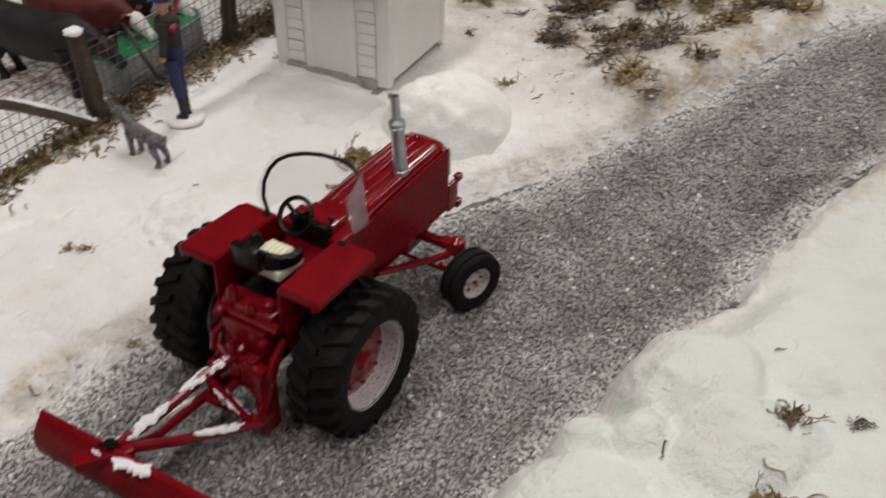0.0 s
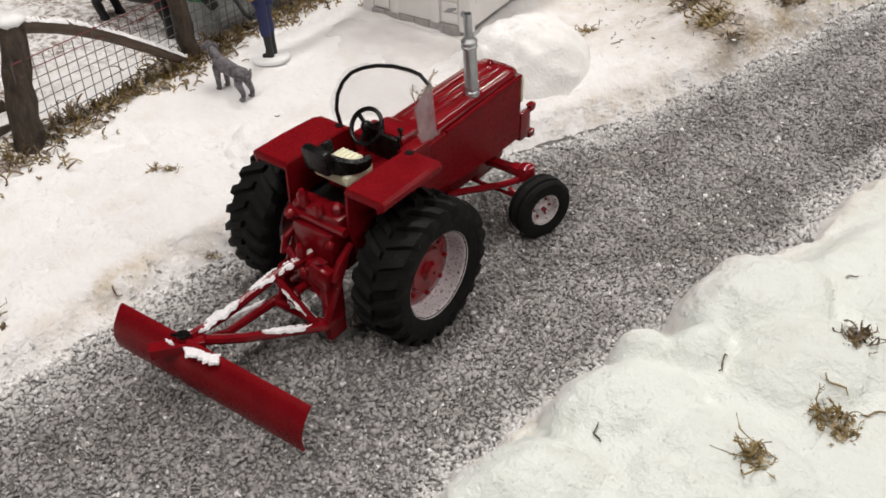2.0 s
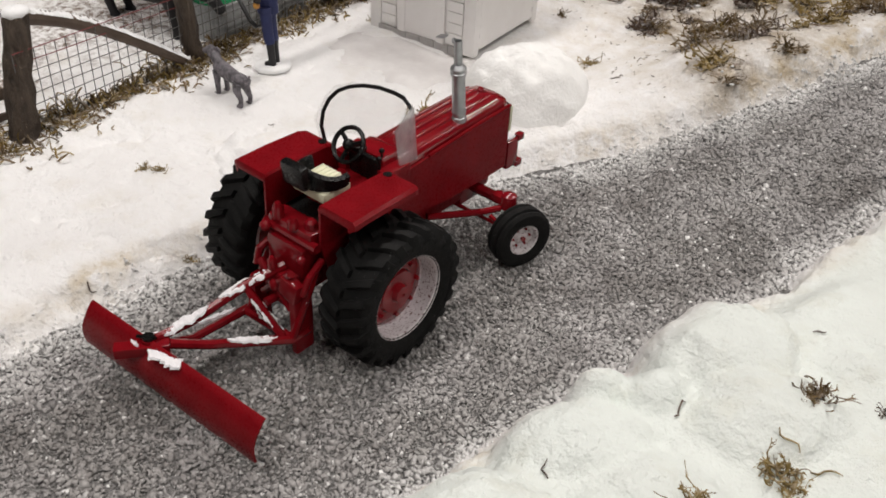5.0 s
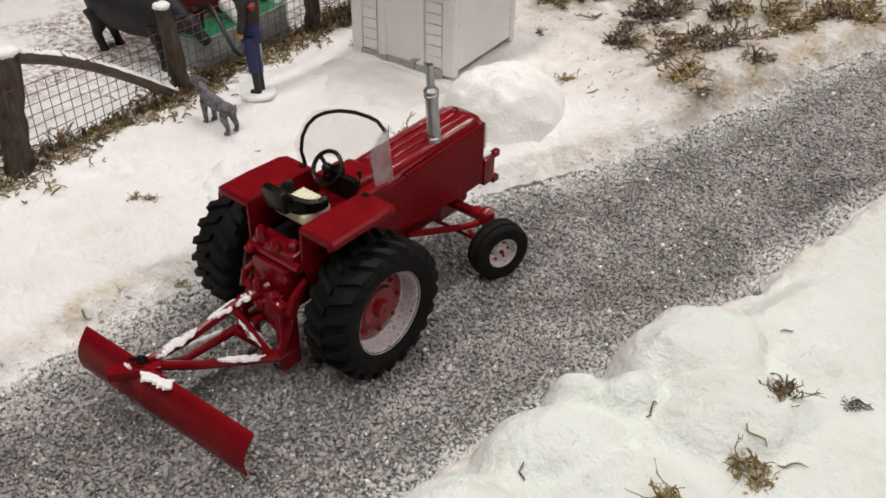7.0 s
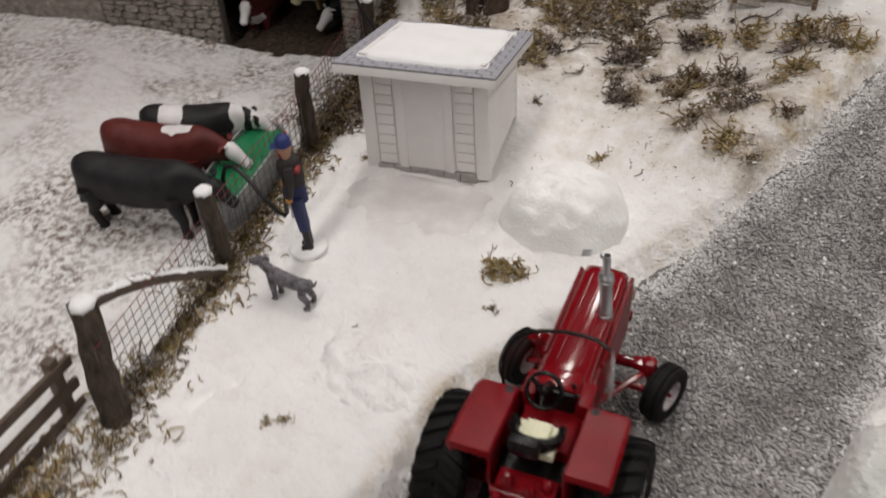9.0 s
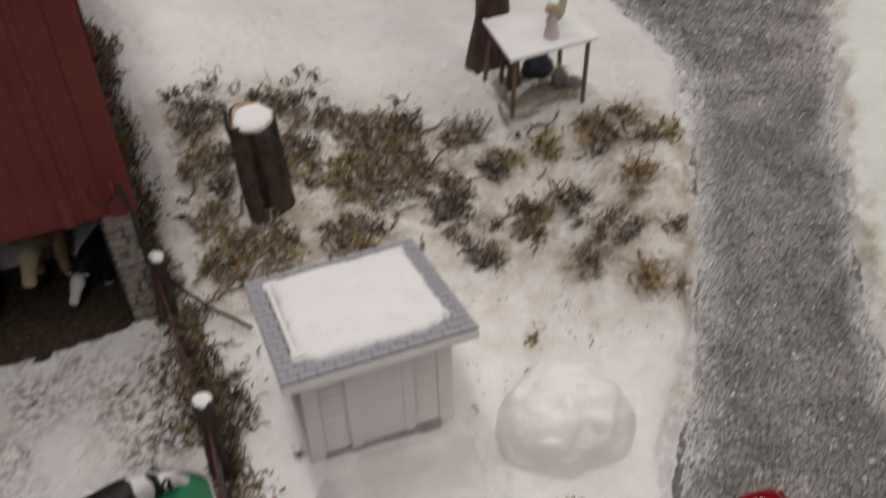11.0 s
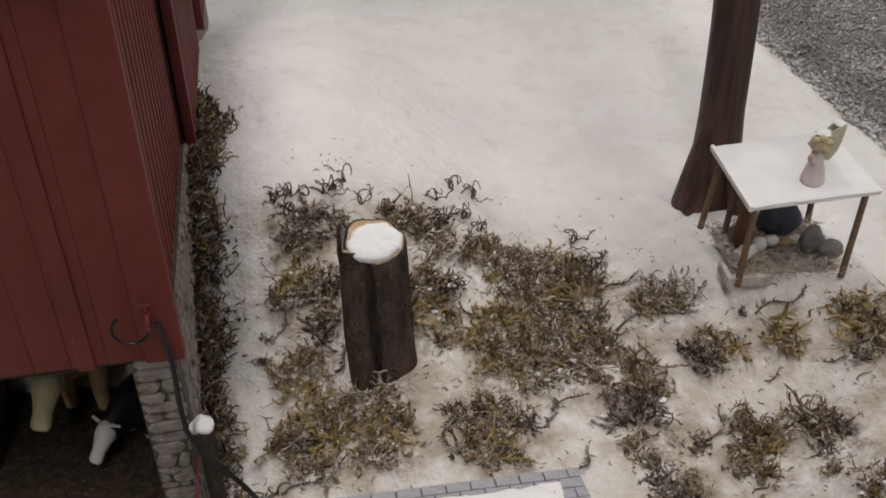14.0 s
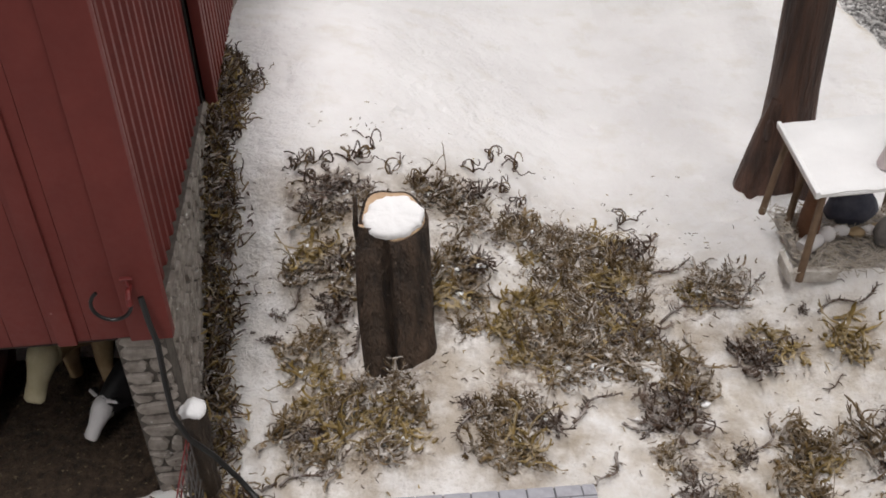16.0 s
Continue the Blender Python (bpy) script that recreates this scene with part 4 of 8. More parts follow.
low = [0.100, 0.100, 0.101, 0.102, 0.103, 0.104, 0.107, 0.110, 0.1115]
v, fcs = [], []
for (x, y), t, b in zip(curve, tops, low):
    for k in range(5):
        v.append((x, y - 0.004 * k / 4, b + (t - b) * k / 4))
n = len(curve)
fcs = [(i * 5 + k, (i + 1) * 5 + k, (i + 1) * 5 + k + 1, i * 5 + k + 1) for i in range(n - 1) for k in range(4)]
v2 = [(x * 0.985, y - 0.0006, z) for x, y, z in v]
N = len(v)
fcs2 = [tuple(q + N for q in f[::-1]) for f in fcs]
rimf = []
for i in range(n - 1):
    rimf += [(i * 5 + 4, (i + 1) * 5 + 4, N + (i + 1) * 5 + 4, N + i * 5 + 4), (N + i * 5, N + (i + 1) * 5, (i + 1) * 5, i * 5)]
scr.put(v + v2, fcs + fcs2 + rimf)
screen = part("windscreen", scr, M["clear"], tractor, "clear plastic wrap-round windscreen", 60)
screen.visible_shadow = False
side = [(x * 1.02 + 0.0004, y, z) for x, y, z in v[6 * 5:]]
inner = [(x - 0.0012, y, z) for x, y, z in side]
sf = [(i * 5 + k, (i + 1) * 5 + k, (i + 1) * 5 + k + 1, i * 5 + k + 1) for i in range(2) for k in range(4)]
pane = part("side_pane", Mesh().put(side + inner, sf + [tuple(q + 15 for q in f[::-1]) for f in sf]), M["milky"], screen, "scratched milky side of the screen", 60)
pane.visible_shadow = False
hoop = Mesh().tube([(-0.0325, 0.0245, 0.0990), (-0.0330, 0.0225, 0.110), (-0.0330, 0.0245, 0.1190), (-0.0318, 0.0285, 0.1258), (-0.0285, 0.0325, 0.1308), (-0.0220, 0.0352, 0.1348), (-0.012, 0.0370, 0.1385), (0.0, 0.0375, 0.1412), (0.012, 0.0370, 0.1424), (0.0200, 0.0360, 0.1424), (0.0280, 0.0335, 0.1395)], 0.0012, 8)
part("black_trim", hoop, M["black"], screen, "black trim along the screen's top edge")
clearrim = Mesh().tube([(0.0280, 0.0335, 0.1420), (0.0308, 0.026, 0.1410), (0.0314, 0.0160, 0.1340), (0.0318, 0.0172, 0.122), (0.0314, 0.0190, 0.1115)], 0.0010, 8)
part("clear_edge", clearrim, M["clear"], screen)

# front axle
fa = Mesh()
fa.box((-0.0090, 0.108, 0.030), (0.0090, 0.130, 0.052), 0.003)
fa.tube([(-0.0420, 0.121, 0.0410), (0.0420, 0.121, 0.0410)], 0.0044, 10, squash=0.8)
for s in (-1, 1):
    fa.box((s * 0.0375 - 0.0105, 0.1165, 0.0385), (s * 0.0375 + 0.0065, 0.1255, 0.0455), 0.0028)
    fa.lathe([(0.0005, -0.001), (0.0056, -0.001), (0.0060, 0.002), (0.0052, 0.0085), (0.0034, 0.0100), (0.0005, 0.0105)], pose(s * 0.0390, 0.1215, 0.0380), 14)
    fa.tube([(s * 0.0390, 0.1215, 0.039), (s * 0.0430, 0.120, 0.0215)], 0.0032, 10)
    fa.tube([(s * 0.0435, 0.119, 0.0205), (s * 0.0500, 0.119, 0.0202)], 0.0026, 10)
    fa.tube([(s * 0.0100, 0.072, 0.0400), (s * 0.0270, 0.104, 0.0360), (s * 0.0360, 0.1165, 0.0375)], 0.0024, 8)
    fa.tube([(s * 0.0340, 0.1080, 0.0350), (s * 0.0430, 0.1090, 0.0300)], 0.0016, 8)
fa.tube([(-0.043, 0.109, 0.030), (0.043, 0.109, 0.030)], 0.0015, 8)
fax = part("front_axle", fa, M["red"], tractor)
for s in (-1, 1):
    part("screw", Mesh().ball((s * 0.0325, 0.1205, 0.0432), (0.0017, 0.0017, 0.0009), 10, 5), M["silver"], fax, "bright screw head")

# three-point hitch and blade
AP = Vector((-0.027, -0.118, 0.0300))
part("lower_arm", Mesh().tube([(0.0165, -0.040, 0.020), (0.0165, -0.052, 0.0195), (-0.010, -0.090, 0.0240), AP + Vector((0.006, 0.010, 0.0))], [0.0030, 0.0030, 0.0028, 0.0030], 8), M["casting"], tractor)
part("lower_arm", Mesh().tube([(-0.0190, -0.036, 0.022), (-0.0215, -0.055, 0.0215), (-0.0225, -0.092, 0.0225), AP], [0.0028, 0.0028, 0.0026, 0.0030], 8), M["casting"], tractor)
part("top_link", Mesh().tube([(0.0, -0.040, 0.058), (-0.010, -0.062, 0.0500), (-0.022, -0.092, 0.0350), AP + Vector((0, 0.006, 0.003))], [0.0030, 0.0030, 0.0026, 0.0028], 8), M["casting"], tractor)
part("cross_bar", Mesh().tube([(-0.0215, -0.055, 0.0215), (0.0165, -0.052, 0.0200)], 0.0026, 8), M["casting"], tractor)
part("brace", Mesh().tube([(-0.0100, -0.062, 0.0500), (0.0120, -0.056, 0.0215)], 0.0026, 8), M["casting"], tractor)
part("lift_rod", Mesh().tube([(0.0165, -0.052, 0.0200), (0.0195, -0.034, 0.0620)], 0.0026, 8), M["casting"], tractor)
part("lift_rod", Mesh().tube([(-0.0200, -0.052, 0.0215), (-0.0180, -0.034, 0.0620)], 0.0024, 8), M["casting"], tractor)
part("drawbar_plate", Mesh().box((0.0120, -0.050, 0.006), (0.0175, -0.036, 0.050), 0.0016), M["casting"], tractor)
part("drawbar_plate", Mesh().box((-0.0210, -0.050, 0.010), (-0.0165, -0.038, 0.046), 0.0016), M["casting"], tractor)
mount = Mesh()
mount.box((-0.0040, -0.0180, -0.0034), (0.0040, 0.0120, 0.0030), 0.0010, Matrix.Translation(AP) @ pose(0, 0, 0, 0, 0, -38))
mount.tube([AP + Vector((-0.001, 0.002, -0.012)), AP + Vector((-0.001, 0.002, 0.0046))], 0.0042, 12)
mount.tube([AP + Vector((-0.011, -0.012, -0.001)), AP + Vector((0.002, 0.000, 0.001))], 0.0022, 8)
part("blade_mount", mount, M["casting"], tractor)
part("pivot_pin", Mesh().tube([AP + Vector((-0.001, 0.002, 0.004)), AP + Vector((-0.001, 0.002, 0.0066))], 0.0034, 12).tube([AP + Vector((-0.006, -0.002, 0.006)), AP + Vector((0.003, 0.004, 0.0062))], 0.0011, 6), M["black"], tractor)
bl = Mesh()
def blade_side(off):
    out = []
    for k in range(9):
        t = k / 8
        z = 0.0055 + 0.0270 * t
        out.append((-0.0045 * math.sin(math.pi * t) - 0.0070 * (1 - t) + off, z))
    return out
front_face, back_face = blade_side(0.0), blade_side(0.0016)
bl.prism(front_face + back_face[::-1], -0.0715, 0.0705, 0)
bl.v = [(x + 0.06 * (z - 0.018), y, z) for x, y, z in bl.v]
blade = part("blade", bl, M["satin"], tractor, "curved red grader blade with scraped edge", 60)
blade.matrix_basis = pose(-0.0075, -0.1165, 0.002, 0, 0, 1.8)


def snow_strip(m, a, b, w, h=0.0010, seed=0):
    """A ragged ridge of snow from a to b."""
    r = random.Random(seed)
    a, b = Vector(a), Vector(b)
    n = 27
    d = (b - a).normalized()
    side = d.cross(Vector((0, 0, 1))).normalized()
    raw = [[r.random() for _ in range(3)] for _ in range(n + 2)]
    rings = []
    for k in range(n):
        t = k / (n - 1)
        edge = min(1.0, 4 * t + 0.2, 4 * (1 - t) + 0.2)
        g0, g1, g2 = [(raw[k][c_] + raw[k + 1][c_] + raw[k + 2][c_]) / 3 for c_ in range(3)]
        l, rt = w * edge * (0.25 + 1.1 * g0), w * edge * (0.25 + 1.1 * g1)
        c = a.lerp(b, t) + side * w * 0.5 * (g2 - 0.5)
        hh = h * (0.4 + 0.9 * r.random())
        rings.append([c - side * l + Vector((0, 0, -0.0008)), c - side * l * 0.7 + Vector((0, 0, hh * 0.6)), c + Vector((0, 0, hh)), c + side * rt * 0.7 + Vector((0, 0, hh * 0.6)), c + side * rt + Vector((0, 0, -0.0008))])
    return m.rings(rings)


part("clinging_snow", snow_strip(Mesh(), (-0.004, -0.048, 0.0572), (-0.016, -0.076, 0.0462), 0.0042, seed=1), M["stickersnow"], tractor, "white snow caked on the metal")
part("clinging_snow", snow_strip(Mesh(), (-0.018, -0.082, 0.0425), (-0.026, -0.110, 0.0335), 0.0040, seed=2), M["stickersnow"], tractor, "white snow caked on the metal")
part("clinging_snow", snow_strip(Mesh(), (-0.0070, -0.061, 0.0470), (0.0105, -0.0565, 0.0260), 0.0036, seed=3), M["stickersnow"], tractor, "white snow caked on the metal")
part("clinging_snow", snow_strip(Mesh(), (0.0120, -0.059, 0.0225), (-0.004, -0.082, 0.0260), 0.0032, seed=4), M["stickersnow"], tractor, "white snow caked on the metal")
part("clinging_snow", snow_strip(Mesh(), (0.0178, -0.048, 0.0330), (0.0195, -0.036, 0.0600), 0.0016, seed=5), M["stickersnow"], tractor, "white snow caked on the metal")
part("clinging_snow", snow_strip(Mesh(), (-0.0235, -0.060, 0.0245), (-0.0270, -0.088, 0.0270), 0.0022, seed=6), M["stickersnow"], tractor, "white snow caked on the metal")
part("clinging_snow", snow_strip(Mesh(), (-0.012, -0.0535, 0.0240), (0.010, -0.0525, 0.0230), 0.0022, seed=7), M["stickersnow"], tractor, "white snow caked on the metal")
part("clinging_snow", snow_strip(Mesh(), (-0.036, -0.122, 0.0325), (-0.028, -0.123, 0.0330), 0.0018, seed=8), M["stickersnow"], tractor, "white snow caked on the metal")
part("clinging_snow", snow_strip(Mesh(), (-0.022, -0.1215, 0.0330), (0.0030, -0.1185, 0.0345), 0.0055, 0.0008, seed=9), M["stickersnow"], tractor, "white snow caked on the metal")
part("clinging_snow", snow_strip(Mesh(), (-0.030, -0.112, 0.0345), (-0.022, -0.106, 0.0350), 0.0020, seed=10), M["stickersnow"], tractor, "white snow caked on the metal")


# ---- the white shed with its snowy roof ----
SHED = pose(-0.2080, 0.3185, 0.0005, 0, 0, 6)
shed = thing("garden_shed", "small white plastic shed with clapboard sides and snowy shingled roof", "shed", SHED)
W2, D, HF, HB = 0.0590, 0.1150, 0.1190, 0.0920


def wall_z(y):
    return HF + (HB - HF) * (y / D)


part("front_wall", Mesh().box((-W2 + 0.002, 0.0020, 0.004), (W2 - 0.002, 0.0060, HF), 0), M["white"], shed)
part("back_wall", Mesh().box((-W2 + 0.002, D - 0.006, 0.004), (W2 - 0.002, D - 0.002, HB), 0), M["white"], shed)
for s in (-1, 1):
    part("side_wall", Mesh().prism([(0.006, 0.004), (D - 0.006, 0.004), (D - 0.006, wall_z(D - 0.006)), (0.006, wall_z(0.006))], s * (W2 - 0.005), s * (W2 - 0.0015), 0), M["white"], shed)
    for yy in (0.0, D - 0.009):
        part("corner_trim", Mesh().box((min(s * W2, s * (W2 - 0.0125)), yy, 0.0), (max(s * W2, s * (W2 - 0.0125)), yy + 0.009, wall_z(yy) - 0.002), 0.0008), M["white"], shed)
    k, z = 0, 0.006
    while z < HB - 0.012:
        b = Mesh().prism([(0.0092, z), (D - 0.0092, z), (D - 0.0092, z + 0.0098), (0.0092, z + 0.0098)], s * (W2 - 0.0016), s * (W2 - 0.0004), 0)
        b.v = [(x + (s * 0.0006 if q < z + 0.001 else -s * 0.0006), y, q) for x, y, q in b.v]
        part("clapboard", b, M["white"], shed)
        z += 0.0104
    for row in range(9):
        z0 = 0.007 + row * 0.0105
        xa = s * 0.0290
        lap = Mesh().box((min(xa, xa + s * 0.0165), 0.0002, z0), (max(xa, xa + s * 0.0165), 0.0019, z0 + 0.0096), 0.0004)
        part("lap_board", lap, M["white"], shed)
    xa = s * 0.0220
    part("door_strip", Mesh().box((xa - 0.0042, -0.0012, -0.002), (xa + 0.0042, 0.0020, HF - 0.006), 0.0006), M["white"], shed)
part("door", Mesh().box((-0.0180, -0.0004, 0.0055), (0.0180, 0.0020, HF - 0.010), 0.0006), M["white"], shed, "plain white shed door")
M["bluegrey"] = surface("grey_block", (0.33, 0.31, 0.30), (0.42, 0.40, 0.39), 0.85, 200)
for k in range(6):
    x0 = -0.048 + k * 0.0160
    part("foundation_block", Mesh().box((x0, -0.0014, -0.004), (x0 + 0.0153, 0.0030, 0.0052), 0.0005), M["bluegrey"], shed)
# roof board, fascia and shingles
rm = Matrix.Translation((0, -0.0230, 0.1215)) @ Matrix.Rotation(math.atan2(-0.0350, 0.1500), 4, "X")
RW, RL = 0.0720, 0.1545
part("roof_board", Mesh().box((-RW, 0, -0.0090), (RW, RL, -0.0012), 0.0006, rm), M["white"], shed, "white roof board with deep fascia")
part("shingle_bed", Mesh().box((-RW + 0.0002, 0.0002, -0.0014), (RW - 0.0002, RL - 0.0002, -0.0004), 0, rm), M["joint"], shed)
rows, cw, ch = 18, 0.0131, RL / 18
sh_full = Mesh().box((0.00045, 0.00045, -0.0005), (cw - 0.00045, ch - 0.00045, 0.0005), 0.0).data("shingle", M["shingle"], 0)
for r in range(rows):
    x = -RW - (cw / 2 if r % 2 else 0)
    while x < RW - 0.001:
        xa, xb = max(x, -RW), min(x + cw, RW)
        inside = -RW + 0.022 < xa and xb < RW - 0.022 and 2 < r < rows - 4
        if xb - xa > 0.003 and not inside:
            ob = new("shingle", sh_full)
            ob.parent = shed
            ob.matrix_basis = rm @ Matrix.Translation((xa, r * ch, 0)) @ Matrix.Diagonal(((xb - xa) / cw, 1, 1, 1))
        x += cw
cap = Mesh()
n = 96
rings = []
rr = random.Random(11)
wob = [rr.uniform(-1, 1) for _ in range(n)]
for inset, h in ((0.0, -0.0004), (0.0006, 0.0020), (0.0025, 0.0040), (0.007, 0.0050), (0.018, 0.0054), (0.032, 0.0055)):
    ring = []
    for k in range(n):
        a = 2 * math.pi * k / n
        cx, cy = math.cos(a), math.sin(a)
        q = (abs(cx) ** 9 + abs(cy) ** 9) ** (-1 / 9)
        w = 0.0013 * wob[k] + 0.0008 * math.sin(9 * a)
        ring.append(rm @ Vector((0.0015 + (0.0560 - inset + w) * cx * q, RL * 0.5 + 0.001 + (0.0620 - inset + w) * cy * q, h + (0.0007 * math.sin(5 * cx * q + 3 * cy) if inset > 0.001 else 0))))
    rings.append(ring)
cap.rings(rings)
solid("snow_on_roof", cap, M["snowcap"], "thick white snow slab lying on the shed roof", "snow", SHED, smooth=50)

# packed slab before the door, and the snow heap beside the shed
slab = Mesh()
n = 40
slab.rings([[(-0.205 + (0.058 + d) * math.cos(2 * math.pi * k / n) * min(1.25, 1 / max(abs(math.cos(2 * math.pi * k / n)), abs(math.sin(2 * math.pi * k / n)))), 0.277 + (0.030 + d) * math.sin(2 * math.pi * k / n) * min(1.25, 1 / max(abs(math.cos(2 * math.pi * k / n)), abs(math.sin(2 * math.pi * k / n)))), z) for k in range(n)] for d, z in ((0.010, -0.004), (0.004, 0.0002), (-0.004, 0.0012), (-0.02, 0.0015))])
M["slab"] = surface("trodden_snow", (0.62, 0.59, 0.58), (0.80, 0.78, 0.77), 0.85, 26, bump_amt=0.5, fine=300, spec=0.3)
solid("doorstep_slab", slab, M["slab"], "grey trodden snow slab before the shed door", "doorstep", smooth=60)


def heap(name, c, r, h, label, seed, mat):
    """A rounded heap of snow with uneven flanks."""
    m = Mesh()
    rings = []
    rg = random.Random(seed)
    ph = [rg.uniform(0, 6.28) for _ in range(6)]
    for i in range(22):
        t = i / 21
        ring = []
        for k in range(72):
            a = 2 * math.pi * k / 72
            lump = 1 + 0.05 * math.sin(2 * a + ph[0]) + 0.035 * math.sin(3 * a + ph[1]) + 0.02 * math.sin(7 * a + ph[2])
            rad = math.cos(t * math.pi / 2) ** 0.75 * (1 + 0.06 * max(0.0, 1 - t * 4) ** 2) if t < 1 else 0.0
            z = h * math.sin(t * math.pi / 2) ** 1.05
            bumpy = 0.0050 * noise.noise(Vector((math.cos(a) * rad * 4 + seed, math.sin(a) * rad * 5, z * 60))) + 0.0022 * noise.noise(Vector((math.cos(a) * rad * 16 + seed, math.sin(a) * rad * 16, z * 240)))
            ring.append((c[0] + r[0] * lump * rad * math.cos(a), c[1] + r[1] * lump * rad * math.sin(a), c[2] - 0.004 + z + bumpy))
        rings.append(ring)
    m.rings(rings)
    return solid(name, m, mat, label, "snow mound", smooth=180)


heap("snow_mound", (-0.066, 0.2945, 0.0), (0.0525, 0.055), 0.048, "rounded white snow heap beside the shed", 3, M["bank"])
heap("snow_hump", (-0.142, 0.078, 0.0), (0.058, 0.046), 0.0145, "low smooth snow hump beside the tractor", 5, M["snow"])

# ---- barn: stone lower storey with an open bay, red walls above ----
BARN = pose(-0.3790, 0.5340, -0.0300, 0, 0, 8)
barn = thing("barn", "dark red toy barn with stone base and open cattle bay", "barn", BARN)
ST, TOP, LEN, WID = 0.1410, 0.4140, 0.78, 0.62      # stone height, eave height, depth, width
BAYL, BAYR = -0.1740, -0.0225


def stone_wall(name, parent, x0, x1, z0, z1, m, seed, size=0.010):
    """A mortar slab with proud field stones as its parts, in the slab's own x, z plane, facing -y."""
    w = part(name, Mesh().box((x0, 0.0012, z0), (x1, 0.0140, z1), 0, m), M["mortar"], parent, "rough field stone wall")
    rg = random.Random(seed)
    z = z0
    while z < z1 - 0.002:
        h = min(size * rg.uniform(0.40, 0.95), z1 - z)
        x = x0
        while x < x1 - 0.002:
            l = min(size * rg.uniform(0.5, 2.3), x1 - x)
            if x1 - x - l < 0.003:
                l = x1 - x
            g = 0.0004
            f = -rg.uniform(0.0, 0.0016)
            st = Mesh()
            cut = min(l, h) * 0.34
            lo = []
            for px, pz in ((x + cut, z), (x + l - cut, z), (x + l, z + cut), (x + l, z + h - cut), (x + l - cut, z + h), (x + cut, z + h), (x, z + h - cut), (x, z + cut)):
                px, pz = x + g + (px - x) * (l - 2 * g) / l, z + g + (pz - z) * (h - 2 * g) / h
                sway = noise.noise(Vector((px * 70, seed, pz * 70)))
                lo.append((min(max(px + rg.uniform(-0.0007, 0.0007), x0), x1), 0.0016, min(max(pz + 0.0040 * sway + rg.uniform(-0.0005, 0.0005), z0), z1)))
            c = (sum(p[0] for p in lo) / 8, sum(p[2] for p in lo) / 8)
            hi = [(c[0] + (px - c[0]) * 0.84, f, c[1] + (pz - c[1]) * 0.80) for px, _, pz in lo]
            st.rings([[m @ Vector(p) for p in lo], [m @ Vector(p) for p in hi]])
            part("stone", st, M["stone"], w, smooth=0)
            x += l
        z += h
    return w


I4 = Matrix.Identity(4)
stone_wall("stone_pier", barn, BAYR, 0.0040, 0.0, ST, I4, 1, 0.0125)
stone_wall("stone_front", barn, -0.330, BAYL, 0.0, ST, I4, 2, 0.0125)
part("stone_front_far", Mesh().box((-WID, 0.0, 0.0), (-0.330, 0.014, ST), 0), M["stone"], barn)
side_m = Matrix.Translation((0, 0, 0)) @ Matrix.Rotation(math.pi / 2, 4, "Z")
stone_wall("stone_side", barn, 0.0141, 0.30, 0.0, ST, Matrix.Translation((0.0030, 0, 0)) @ side_m, 3, 0.0125)
part("stone_side_far", Mesh().box((-0.011, 0.30, 0.0), (0.0020, LEN - 0.009, ST), 0), M["stone"], barn)
# red front: vertical boards over a backing
front = part("front_wall", Mesh().box((-WID, 0.004, ST), (-0.002, 0.012, TOP), 0), M["barnred"], barn, "weathered red board wall")
bw = 0.0205
board = Mesh().box((0.00005, -0.0026, ST - 0.002), (bw - 0.00005, 0.0040, TOP), 0.0005).data("board", M["barnred"])
k = 0
while k * bw < WID - 0.03:
    ob = new("board", board)
    ob.parent = front
    ob.matrix_basis = Matrix.Translation((-0.0125 - (k + 1) * bw, 0, 0))
    k += 1
part("corner_board", Mesh().box((-0.0125, -0.0042, ST - 0.004), (0.0100, 0.0038, TOP), 0.0010), M["barnred"], front)
part("corner_batten", Mesh().box((-0.0500, -0.0048, ST - 0.003), (-0.0400, -0.0026, TOP), 0.0008), M["barnred"], front)
# corrugated side
cor = Mesh()
pitch = 0.0150
RIB = ((0.0, 0.0), (0.30, 0.0), (0.42, 0.0032), (0.50, 0.0040), (0.78, 0.0040), (0.90, 0.0022))
npt = int((LEN - 0.016) / pitch) * 6
o, i_ = [], []
for k in range(npt):
    y = 0.0125 + (k // 6 + RIB[k % 6][0]) * pitch
    o.append((0.0036 - RIB[k % 6][1], y))
vv = [(x, y, z) for z in (ST - 0.004, TOP) for x, y in o] + [(x - 0.0015, y, z) for z in (ST - 0.004, TOP) for x, y in o]
ff = [(k, k + 1, npt + k + 1, npt + k) for k in range(npt - 1)] + [(2 * npt + k + 1, 2 * npt + k, 3 * npt + k, 3 * npt + k + 1) for k in range(npt - 1)] + [(k + 1, k, 2 * npt + k, 2 * npt + k + 1) for k in range(npt - 1)]
cor.put(vv, ff)
part("side_wall", cor, M["barnred"], barn, "red corrugated side wall", 20)
part("side_backing", Mesh().box((-0.008, 0.0125, ST + 0.007), (-0.0022, LEN, TOP), 0), M["barnred"], barn)
